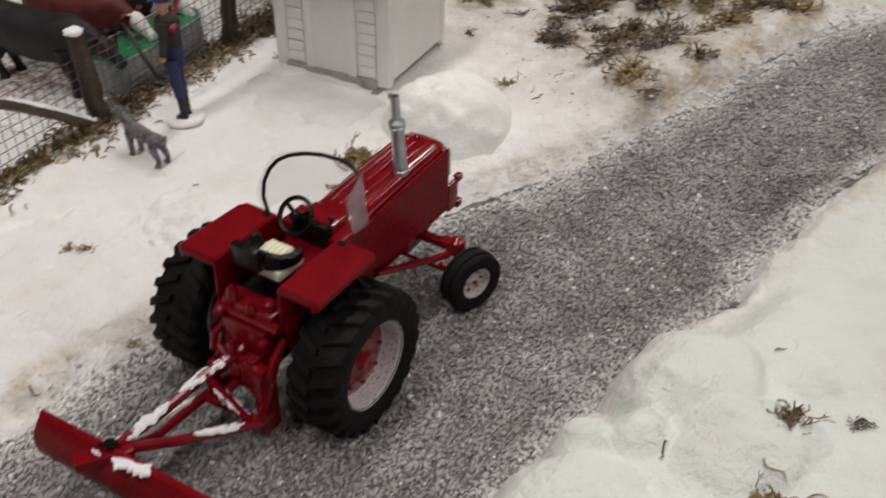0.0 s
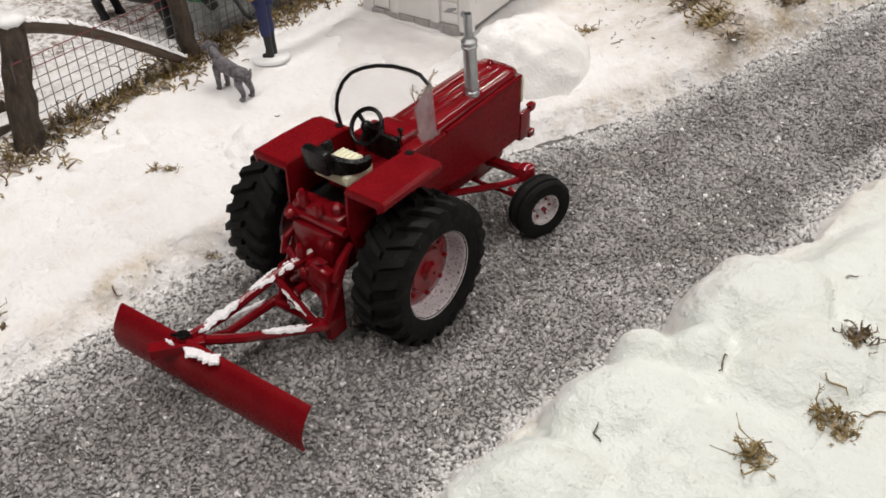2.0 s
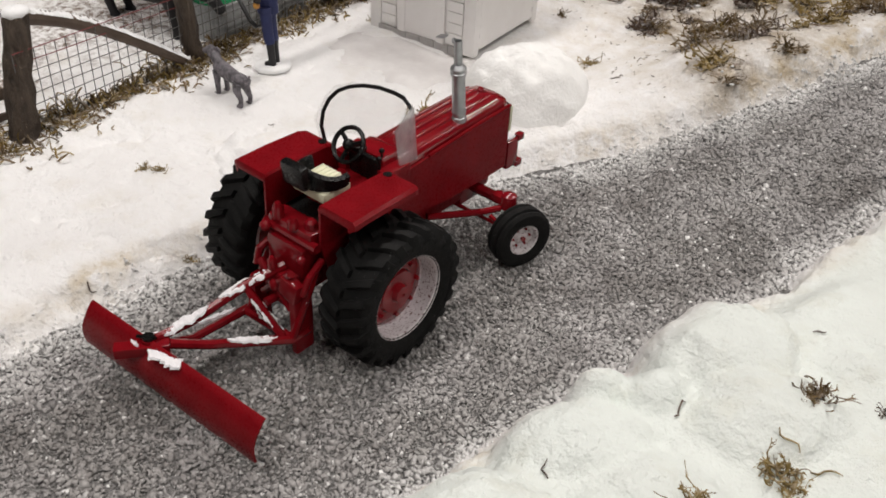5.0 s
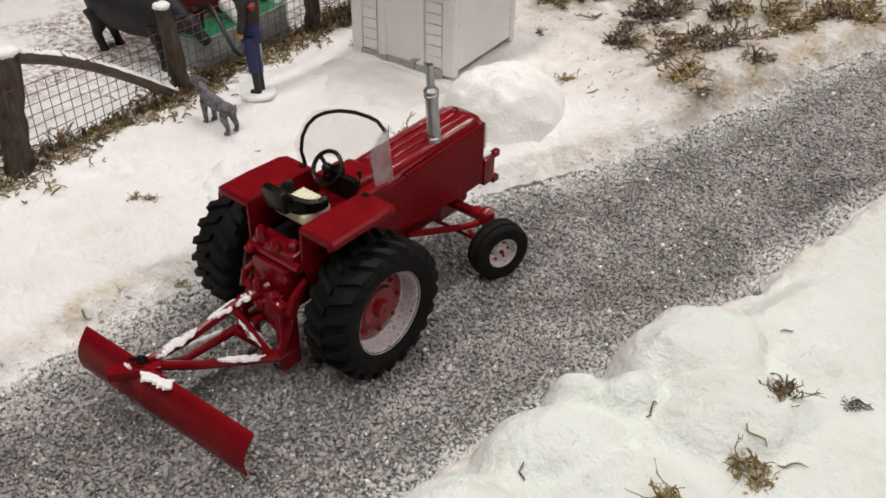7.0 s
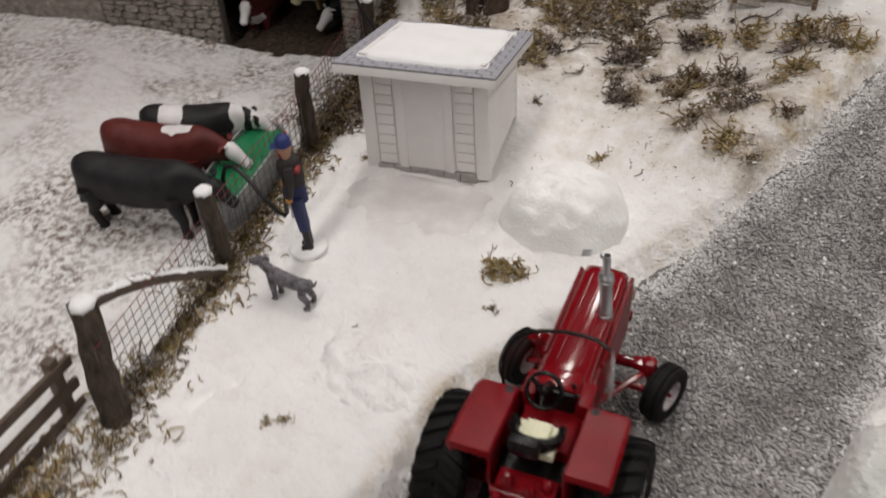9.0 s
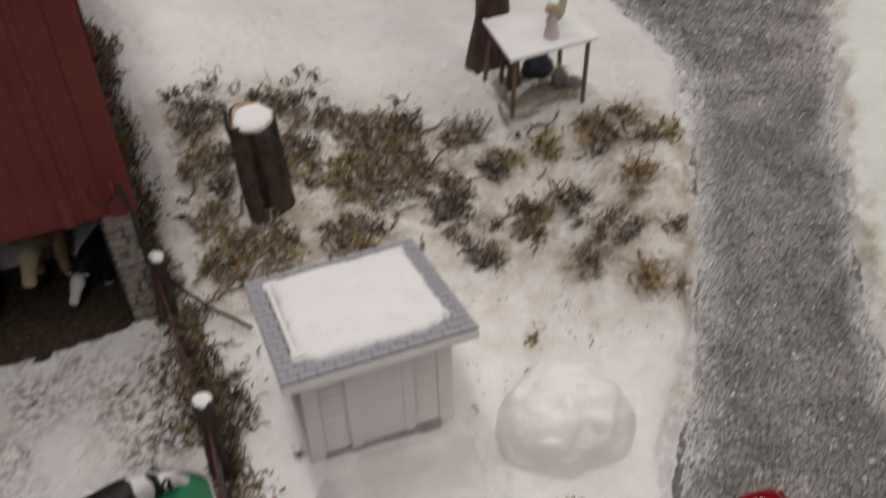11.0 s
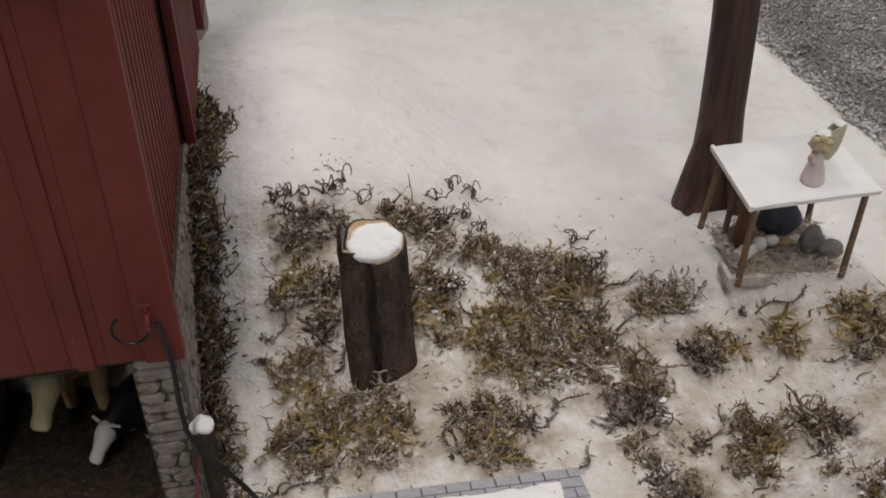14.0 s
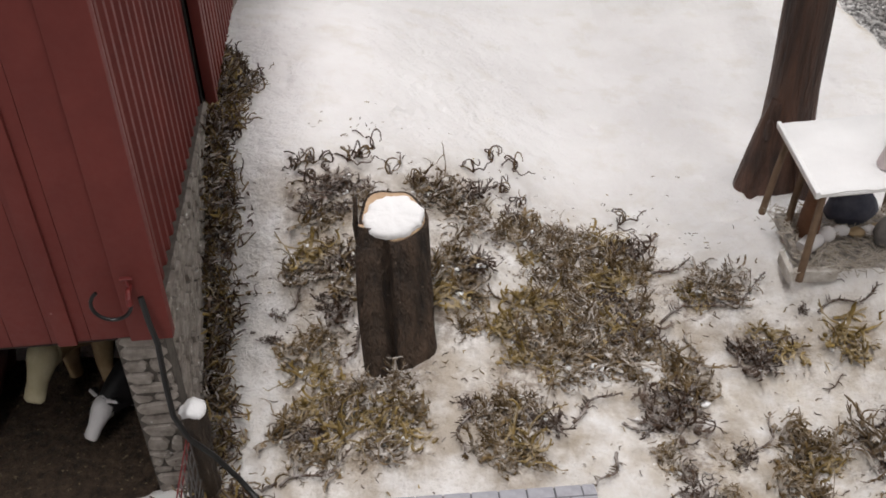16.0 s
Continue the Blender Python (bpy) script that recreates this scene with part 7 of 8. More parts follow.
# ---- trophy pedestal ----
ANG = 48.7
ped = thing("trophy_pedestal", "tall polished black pedestal with an engraved brass plate", "pedestal", pose(-0.1585, 1.3990, -0.003, 0, 0, ANG))
S = 0.327
part("plinth", Mesh().rings([[(x, y, z) for x, y in ((i, i), (S - i, i), (S - i, S - i), (i, S - i))] for i, z in ((0.001, 0.0), (0.0, 0.002), (0.0, 0.0360), (0.002, 0.0400), (0.008, 0.0460), (0.013, 0.0530), (0.0165, 0.0610), (0.019, 0.0640))]), M["gloss"], ped, "bevelled black plinth")
part("column", Mesh().box((0.0210, 0.0210, 0.0600), (S - 0.0210, S - 0.0210, 0.74), 0.0025), M["gloss"], ped, "tall glossy black column")
plate = part("brass_plate", Mesh().box((0.0270, 0.0186, 0.0690), (S - 0.0290, 0.0212, 0.70), 0.0006), M["brass"], ped, "brushed brass plate with black engraving")


def lettering(text, size, m, name):
    cu = bpy.data.curves.new(name, "FONT")
    cu.body, cu.size, cu.extrude, cu.align_x = text, size, 0.0004, "CENTER"
    ob = bpy.data.objects.new(name, cu)
    scene.collection.objects.link(ob)
    bpy.context.view_layer.update()
    me = bpy.data.meshes.new_from_object(ob)
    bpy.data.objects.remove(ob)
    me.materials.clear()
    me.materials.append(M["ink"])
    out = new(name, me)
    out.parent = plate
    out.matrix_basis = m
    return out


face = Matrix.Translation((0, 0.0182, 0)) @ Matrix.Rotation(math.pi / 2, 4, "X")
lettering("2", 0.115, face @ Matrix.Translation((0.082, 0.247, 0)), "numeral")
lettering("nd", 0.040, face @ Matrix.Translation((0.135, 0.300, 0)), "ordinal")


def bars(rows, name):
    for x0, x1, z0, z1 in rows:
        part(name, Mesh().box((x0, 0.0179, z0), (x1, 0.0188, z1), 0), M["ink"], plate)


bars([(0.090, 0.150, 0.199, 0.212), (0.157, 0.166, 0.199, 0.212), (0.174, 0.194, 0.199, 0.212), (0.122, 0.165, 0.175, 0.187), (0.125, 0.205, 0.262, 0.268), (0.135, 0.195, 0.248, 0.254)], "engraved_bar")
bars([(0.070, 0.096, 0.128, 0.137), (0.079, 0.087, 0.099, 0.128), (0.100, 0.116, 0.101, 0.124), (0.121, 0.135, 0.101, 0.124), (0.150, 0.157, 0.095, 0.133), (0.157, 0.172, 0.122, 0.131)] + [(0.176 + 0.0135 * k, 0.1855 + 0.0135 * k, 0.097, 0.119) for k in range(5)], "emblem_mark")
bars([(0.06, 0.25, 0.46, 0.475), (0.08, 0.23, 0.50, 0.53), (0.07, 0.24, 0.57, 0.60)], "engraved_bar")
cab = thing("black_cabinet", "large plain black display cabinet behind the snow", "cabinet", pose(-1.05, 2.105, -0.004, 0, 0, -2))
part("carcass", Mesh().box((0, 0, 0), (0.66, 0.40, 0.95), 0.003), M["gloss"], cab)
part("plinth", Mesh().box((-0.006, -0.006, 0), (0.666, 0.406, 0.02), 0.002), M["gloss"], cab)

# ---- garage with a snowy roof ----
gar = thing("garage", "white clapboard garage with a snow covered roof", "garage", pose(0.723, 1.725, -0.002, 0, 0, 25.2))
GW, GL, GH, GA = 0.368, 0.62, 0.128, 0.108
# local x runs from the far corner (-GW) to the near one (0); y goes back from the gable front
part("gable_front", Mesh().prism([(-GW, 0), (0, 0), (0, GH), (-GW / 2, GH + GA), (-GW, GH)], 0.0, 0.008, 1), M["white"], gar, "white gable wall with lap siding")
for k in range(13):
    z = 0.004 + k * 0.0175
    half = GW / 2 if z < GH - 0.006 else (GW / 2) * max(0.05, 1 - (z + 0.0175 - GH) / GA)
    for xa, xb in ((-GW / 2 - half + 0.004, -0.292), (-0.058, -GW / 2 + half - 0.004)) if z < 0.112 else ((-GW / 2 - half + 0.004, -GW / 2 + half - 0.004),):
        if xb - xa > 0.01:
            b = Mesh().box((xa, -0.0016, z), (xb, 0.0004, z + 0.0168), 0)
            b.v = [(x, y - (0.0012 if q < z + 0.001 and y < 0 else 0), q) for x, y, q in b.v]
            part("lap_board", b, M["white"], gar)
part("corner_post", Mesh().box((-0.009, -0.004, 0), (0.003, 0.009, GH - 0.004), 0.0008), M["white"], gar)
part("corner_post", Mesh().box((-GW - 0.003, -0.004, 0), (-GW + 0.009, 0.009, GH - 0.004), 0.0008), M["white"], gar)
gd_ = part("garage_door", Mesh().box((-0.290, -0.0030, 0.0), (-0.060, -0.0002, 0.110), 0.0008), M["white"], gar, "pale sectional garage door")
for k in range(4):
    for j in range(4):
        part("door_panel", Mesh().box((-0.284 + j * 0.056, -0.0044, 0.006 + k * 0.026), (-0.234 + j * 0.056, -0.0028, 0.026 + k * 0.026), 0.0006), M["white"], gd_)
for k in (-0.2955, -0.0595):
    part("door_trim", Mesh().box((k, -0.0048, 0.0), (k + 0.005, 0.0, 0.115), 0.0006), M["white"], gar)
part("side_wall", Mesh().box((-0.008, 0.008, 0.0), (0.0, GL, GH), 0), M["white"], gar)
part("porch_floor", Mesh().box((-GW, 0.010, -0.004), (-GW + 0.09, GL - 0.01, 0.0015), 0), M["gravelbed"], gar, "grey gravel floor of the porch")
# wall coloured near-black to stand for the shade below the porch roof
part("porch_back", Mesh().box((-GW + 0.09, 0.008, 0.0), (-GW + 0.098, GL, GH), 0), M["dark"], gar, "porch wall blackened for the shade under its roof")
part("back_wall", Mesh().box((-GW, GL - 0.008, 0.0), (0, GL, GH), 0), M["white"], gar)
for k in range(5):
    part("porch_post", Mesh().box((-GW - 0.002, 0.06 + k * 0.13, 0.0), (-GW + 0.007, 0.069 + k * 0.13, GH + 0.002), 0.0008), M["walk"], gar, "grey porch post")
part("porch_beam", Mesh().box((-GW - 0.003, 0.006, GH - 0.010), (-GW + 0.008, GL, GH + 0.003), 0.0008), M["white"], gar)
sl = math.atan2(GA, GW / 2)
rl = math.hypot(GA, GW / 2) + 0.045
for s in (1, -1):
    m_ = Matrix.Translation((-GW / 2, -0.030, GH + GA + 0.004)) @ Matrix.Rotation(s * sl, 4, "Y")
    rf = part("roof_slope", Mesh().box((0 if s > 0 else -rl, 0, -0.006), (rl if s > 0 else 0, GL + 0.06, 0.0), 0.0008, m_), M["white"], gar)
    part("roof_snow", Mesh().box((0.0 if s > 0 else -rl + 0.006, 0.004, 0.0), (rl - 0.006 if s > 0 else 0.0, GL + 0.052, 0.0085), 0.0036, m_), M["snowcap"], rf, "thick snow on the roof slope")
    part("barge_board", Mesh().box((0 if s > 0 else -rl, -0.0030, -0.014), (rl if s > 0 else 0, 0.0010, 0.0030), 0.0006, m_), M["white"], rf)
part("gable_vent", Mesh().lathe([(0.0004, 0), (0.011, 0), (0.012, 0.002), (0.0004, 0.003)], pose(-GW / 2, -0.001, GH + GA * 0.55, 90, 0, 0), 18), M["white"], gar)

# ---- black toy jeep ----
jeep = thing("toy_jeep", "black toy off-road car with hard top and spare wheel", "toy car", pose(0.5860, 1.3080, LANE + 0.001, 0, 0, 4) @ Matrix.Diagonal((1.17, 1.17, 1.19, 1)))
JB = Mesh()
JB.box((-0.050, 0.004, 0.028), (0.050, 0.110, 0.066), 0.006)
JB.box((-0.040, 0.108, 0.030), (0.040, 0.186, 0.066), 0.006)
JB.box((-0.036, 0.178, 0.030), (0.036, 0.194, 0.062), 0.004)
JB.box((-0.044, 0.000, 0.020), (0.044, 0.190, 0.034), 0.003)
part("body", JB, M["jeep"], jeep)
tp = Mesh()
for z, ix, y0, y1 in ((0.064, 0.0, 0.004, 0.106),):
    tp.rings([[(-0.049 + i, 0.005 + j, z0), (0.049 - i, 0.005 + j, z0), (0.049 - i, 0.108 - k, z0), (-0.049 + i, 0.108 - k, z0)] for i, j, k, z0 in ((0, 0, 0, 0.064), (0.003, 0.002, 0.008, 0.098), (0.005, 0.004, 0.014, 0.1065), (0.012, 0.012, 0.022, 0.1090))])
part("hard_top", tp, M["jeep"], jeep, "matte black hard top", 30)
M["glass"] = plain("dark_glass", (0.02, 0.022, 0.025), 0.08)
part("rear_window", Mesh().box((-0.032, 0.0030, 0.073), (0.032, 0.0056, 0.096), 0.001, pose(0, 0.0005, 0, -3.5, 0, 0)), M["glass"], jeep)
part("windscreen", Mesh().box((-0.040, 0.098, 0.070), (0.040, 0.1055, 0.098), 0.001), M["glass"], jeep)
for s in (-1, 1):
    part("side_window", Mesh().box((s * 0.0478 - 0.001, 0.014, 0.074), (s * 0.0478 + 0.001, 0.048, 0.096), 0.0008, None), M["glass"], jeep)
    part("side_window", Mesh().box((s * 0.0478 - 0.001, 0.056, 0.074), (s * 0.0478 + 0.001, 0.092, 0.096), 0.0008, None), M["glass"], jeep)
    part("tail_lamp", Mesh().box((s * 0.044 - 0.003, 0.0015, 0.046), (s * 0.044 + 0.003, 0.0045, 0.055), 0.0008), M["jeep"], jeep)
    part("headlight", Mesh().lathe([(0.0004, 0.003), (0.006, 0.002), (0.007, -0.001), (0.0004, -0.001)], pose(s * 0.024, 0.194, 0.050, -90, 0, 0), 14), M["silver"], jeep)
    part("mirror", Mesh().box((s * 0.054 - 0.004, 0.096, 0.070), (s * 0.054 + 0.004, 0.100, 0.080), 0.001), M["jeep"], jeep)
    for wy in (0.036, 0.158):
        part("fender_flare", Mesh().tube([(s * 0.050, wy + 0.026 * math.cos(a), 0.022 + 0.026 * math.sin(a)) for a in [math.pi * k / 8 for k in range(9)]], 0.0052, 8), M["jeep"], jeep)
        w = part("wheel", Mesh().lathe([(0.011, -0.008), (0.018, -0.009), (0.0215, -0.007), (0.022, 0.0), (0.0215, 0.007), (0.018, 0.009), (0.011, 0.008)], pose(0, 0, 0, 0, 90, 0), 26), M["tyre"], jeep)
        w.matrix_basis = pose(s * 0.0460, wy, 0.0215) @ Matrix.Diagonal((s, 1, 1, 1))
        part("rim", Mesh().lathe([(0.0115, 0.0075), (0.0095, 0.0060), (0.004, 0.0040), (0.003, 0.0062), (0.0004, 0.0066), (0.0004, -0.006), (0.0115, -0.0075)], pose(0, 0, 0, 0, 90, 0), 18), M["silver"], w)
part("rear_bumper", Mesh().box((-0.046, -0.006, 0.022), (0.046, 0.002, 0.030), 0.002), M["jeep"], jeep)
part("bumper_strip", Mesh().box((-0.040, -0.0072, 0.0285), (0.044, -0.0050, 0.0308), 0.0004), M["silver"], jeep, "bright strip on the rear bumper")
part("front_bumper", Mesh().box((-0.046, 0.192, 0.024), (0.046, 0.199, 0.034), 0.002), M["jeep"], jeep)
part("grille", Mesh().box((-0.014, 0.1935, 0.040), (0.014, 0.1955, 0.058), 0.0008), M["silver"], jeep)
sp = part("spare_wheel", Mesh().lathe([(0.0004, 0.009), (0.010, 0.009), (0.019, 0.008), (0.0215, 0.005), (0.022, 0.0), (0.0215, -0.005), (0.018, -0.007), (0.0004, -0.007)], pose(0, 0, 0, 90, 0, 0), 26), M["tyre"], jeep, "black spare wheel on the tail")
sp.matrix_basis = pose(0.020, -0.006, 0.060)

# ---- path, clothes line, shrub and red house beyond ----
wk = Mesh()
wk.prism([(0.690, 1.800), (0.748, 1.552), (0.8545, 1.090), (0.905, 0.870), (0.990, 0.890), (0.9350, 1.155), (0.8350, 1.700), (0.815, 1.815)], -0.010, 0.0060, 2)
solid("path", wk, M["walk"], "plain grey concrete path across the snow", "path", kind="structure")
for px, py, nm in ((1.003, 1.301, "a"), (0.975, 1.7135, "b")):
    cl = thing("clothes_pole", "thin blue clothes line pole with a snowy crossbar", "clothes pole", pose(px, py, -0.004), "clothes line poles")
    part("pole", Mesh().tube([(0, 0, 0), (0.006, 0.0, 0.100)], 0.0022, 8), M["pole"], cl)
    part("crossbar", Mesh().box((-0.046, -0.003, 0.0985), (0.052, 0.003, 0.1040), 0.0008, pose(0, 0, 0, 0, -3, 0)), M["rail"], cl)
    part("snow_line", Mesh().box((-0.045, -0.0034, 0.1036), (0.051, 0.0034, 0.1062), 0.0012, pose(0, 0, 0, 0, -3, 0)), M["snowcap"], cl)
for k in range(4):
    x = -0.036 + k * 0.026
    solid("clothes_line", Mesh().tube([(1.007 + x, 1.301, 0.0990), (0.994 + x, 1.50, 0.094), (0.980 + x, 1.7135, 0.0990)], 0.0006, 5), M["silver"], "thin grey clothes line wire", "clothes line", group="clothes line wires")
shr = thing("bare_shrub", "small bare shrub with snow on its twigs", "shrub", pose(1.116, 1.810, 0.0))
M["frosttwig"] = moss_material("frosted_twig", (0.030, 0.016, 0.012), (0.085, 0.045, 0.032), 1.0)
part("stem", Mesh().tube([(0, 0, -0.004), (0.001, 0, 0.020), (0.0, 0.002, 0.045)], [0.0062, 0.0050, 0.0040], 8), M["trunk"], shr)
rg = random.Random(77)
for k in range(22):
    a, e = k * 2.4 + rg.uniform(-0.3, 0.3), rg.uniform(0.55, 1.35)
    ln = rg.uniform(0.085, 0.150)
    d = Vector((math.cos(a) * math.cos(e), math.sin(a) * math.cos(e), math.sin(e)))
    p = [Vector((0, 0, 0.018 + 0.020 * rg.random())) + d * ln * u + Vector((0, 0, 0.016 * u * u)) for u in (0, 0.25, 0.5, 0.75, 1)]
    sq = Mesh().tube(p, [0.0034, 0.0028, 0.0022, 0.0016, 0.0008], 6)
    for j in range(7):
        b = p[1 + j % 3].lerp(p[2 + j % 3], rg.random())
        w = (d + Vector((rg.uniform(-1, 1), rg.uniform(-1, 1), rg.uniform(-0.2, 0.7))) * 0.75).normalized()
        sq.tube([b, b + w * ln * 0.18, b + w * ln * 0.34 + Vector((0, 0, 0.004))], [0.0017, 0.0013, 0.0006], 5)
    limb = part("limb", sq, M["frosttwig"], shr, "thin limb white with frost", 70)
    part("snow", snow_strip(Mesh(), p[1] + Vector((0, 0, 0.0022)), p[4] + Vector((0, 0, 0.0008)), 0.0030, 0.0026, 800 + k), M["snowcap"], limb, "snow along the twig", 60)
hs = thing("red_house", "brown red board house whose corner stands in the snow", "house", pose(1.304, 1.928, -0.002, 0, 0, -80))
part("wall", Mesh().box((-0.60, 0.0, 0.0), (0.0, 0.42, 0.30), 0), M["brownhouse"], hs)
hb = Mesh().box((0.0, -0.004, 0.004), (0.0255, 0.0, 0.30), 0.0008).data("board", M["brownhouse"])
for k in range(22):
    ob = new("board", hb)
    ob.parent = hs
    ob.matrix_basis = Matrix.Translation((-0.0262 - k * 0.0266, 0, 0))
for k in range(15):
    ob = new("board", hb)
    ob.parent = hs
    ob.matrix_basis = Matrix.Translation((0, 0.004 + k * 0.0266, 0)) @ Matrix.Rotation(math.pi / 2, 4, "Z")
part("corner_board", Mesh().box((-0.006, -0.0062, 0.0), (0.0062, 0.006, 0.30), 0.0008), M["brownhouse"], hs)
part("footing", Mesh().box((-0.60, -0.010, 0.0), (0.0095, 0.0, 0.010), 0.001), M["mossdark"], hs)
part("footing", Mesh().box((0.0, 0.0005, 0.0), (0.0098, 0.41, 0.010), 0.001), M["mossdark"], hs)
part("roof", Mesh().prism([(-0.03, 0.299), (0.45, 0.299), (0.21, 0.42)], -0.62, 0.03, 0), M["snowcap"], hs, "snow covered house roof")

# ---- dried moss: curly stems, built once per kind and copied ----
def moss_mesh(seed, stems, spread, height, r):
    """A tangled mat: crumbs low down, knobbly curled stems with short nubs, and a few long wiry ones."""
    rg = random.Random(seed)
    q = Mesh()
    lob = [rg.uniform(0, 6.28) for _ in range(3)]

    def spot(k):
        a = rg.uniform(0, 6.28)
        return a, spread * k * math.sqrt(rg.random()) * (0.78 + 0.38 * math.sin(2 * a + lob[0]) + 0.28 * math.sin(3 * a + lob[1]))

    for k in range(int(stems * 0.5)):
        a, d0 = spot(1.1)
        u = rg.uniform(0.0007, 0.0022)
        q.ball((d0 * math.cos(a), d0 * math.sin(a), rg.uniform(0.0, 0.0050) * (1 - 0.5 * d0 / spread)), (u * rg.uniform(0.7, 1.7), u * rg.uniform(0.7, 1.7), u * 0.8), 5, 3, 1 if k % 7 == 0 else 0, Matrix.Rotation(rg.uniform(0, 6.28), 4, Vector((rg.random(), rg.random(), 1)).normalized()), 0.6, seed * 7 + k)
    for k in range(stems):
        a, d0 = spot(0.9)
        p = Vector((d0 * math.cos(a), d0 * math.sin(a), rg.uniform(0.0, 0.0040)))
        wiry = k % 9 == 0
        b = rg.uniform(0, 6.28)
        d = Vector((math.cos(b), math.sin(b), rg.uniform(-0.1, 0.9))).normalized()
        ln = height * (rg.uniform(0.9, 1.5) if wiry else rg.uniform(0.35, 0.85))
        bend = Matrix.Rotation(rg.choice((-1, 1)) * rg.uniform(0.30, 0.85), 3, Vector((rg.uniform(-1, 1), rg.uniform(-1, 1), rg.uniform(-1.4, 1.4))).normalized())
        n = 7 if wiry else 5
        pts = [p]
        for s in range(n):
            pts.append(pts[-1] + d * ln / n)
            d = (bend @ d + Vector((rg.uniform(-1, 1), rg.uniform(-1, 1), rg.uniform(-1, 1))) * 0.30).normalized()
            if pts[-1].z < 0.0010:
                d.z = abs(d.z)
        rr = r * (rg.uniform(0.40, 0.60) if wiry else rg.uniform(0.55, 1.05))
        q.tube(pts, [rr * (1.05 - 0.45 * (s / n) ** 2) * rg.uniform(0.65, 1.35) for s in range(n + 1)], 3 if wiry else 4, cap=False)
        for f in range(rg.choice((3, 4, 5, 6))):
            i_ = rg.randrange(1, n)
            b = pts[i_]
            along = (pts[i_ + 1] - pts[i_ - 1]).normalized()
            w = (along * rg.uniform(0.3, 0.9) + Vector((rg.uniform(-1, 1), rg.uniform(-1, 1), rg.uniform(-0.4, 0.8)))).normalized()
            l2 = rg.uniform(0.0014, 0.0042)
            q.tube([b, b + w * l2 * 0.6, b + (w * 0.8 + along * 0.4) * l2], [rr * 0.75, rr * 0.6, rr * 0.25], 3, cap=False)
    return q


TABX, TABY, TABS = -0.8, -0.8, 0.0025
TABLE = ground_z(*np.meshgrid(np.arange(TABX, 0.9, TABS), np.arange(TABY, 1.9, TABS)))
GAPS = fnoise(*np.meshgrid(np.arange(TABX, 0.9, TABS), np.arange(TABY, 1.9, TABS)), 40.0, 77)


def gz(x, y):
    i, j = (x - TABX) / TABS, (y - TABY) / TABS
    a, b = min(max(int(i), 0), TABLE.shape[1] - 2), min(max(int(j), 0), TABLE.shape[0] - 2)
    u, v = i - a, j - b
    return float((TABLE[b, a] * (1 - u) + TABLE[b, a + 1] * u) * (1 - v) + (TABLE[b + 1, a] * (1 - u) + TABLE[b + 1, a + 1] * u) * v)


KINDS = [("moss", "brown curly dried moss clump on the snow"), ("mossgold", "golden brown dried moss clump on the snow"), ("mossgrey", "frosted grey brown moss clump on the snow"), ("mossdark", "dark nearly black moss clump on the snow")]
protos = {}
for ki, (mk, lab) in enumerate(KINDS):
    for vnt in range(4):
        me = moss_mesh(900 + ki * 10 + vnt, int((46, 38, 50, 42)[vnt] * (0.6 if ki == 1 else 1)), 0.0140, (0.0165, 0.0195, 0.0150, 0.0210)[vnt] * (1.25 if ki == 1 else 1), 0.00098 if ki == 1 else 0.00085).data("moss_clump", [M[mk], M["snowcap"]], 70)
        protos[ki, vnt] = (me, lab)


def clump(x, y, ki, vnt, s, rot, flat=1.0):
    me, lab = protos[ki, vnt]
    ob = new("moss_clump", me)
    ob.matrix_world = Matrix.Translation((x, y, gz(x, y) - 0.001)) @ Matrix.Rotation(rot, 4, "Z") @ Matrix.Diagonal((s, s, s * flat, 1))
    return tagged(ob, lab, "moss", "dried moss clumps")


rg = random.Random(2024)
spots = []
for mx_, my_, ra, rb, fr, dk, gd, den in MOSS:
    want = max(2, int(den * ra * rb * 3.14 / 0.00019))
    tries = 0
    while want > 0 and tries < want * 30 + 60:
        tries += 1
        a, u = rg.uniform(0, 6.28), math.sqrt(rg.random()) * rg.uniform(0.8, 1.15)
        x, y = mx_ + ra * u * math.cos(a), my_ + rb * u * math.sin(a)
        if lane_depth(np.array([x]), np.array([y]))[0][0] > -0.004 or GAPS[int((y - TABY) / TABS), int((x - TABX) / TABS)] < -0.17:
            continue
        if any((x - p) ** 2 + (y - q_) ** 2 < 0.0125 ** 2 for p, q_, _ in spots) or (x + 0.256) ** 2 + (y - 0.622) ** 2 < 0.022 ** 2 or (-0.28 < x < -0.13 and y < 0.48) or (0.0 < x < 0.11 and y > 0.662):
            continue
        k = rg.random()
        spots.append((x, y, 2 if k < fr * 0.8 else 3 if k < fr * 0.8 + dk else 1 if k < fr * 0.8 + dk + gd * 0.8 else 0))
        want -= 1
for x, y, ki in spots:
    clump(x, y, ki, rg.randrange(4), rg.uniform(0.70, 1.40), rg.uniform(0, 6.28), rg.uniform(0.65, 1.1))
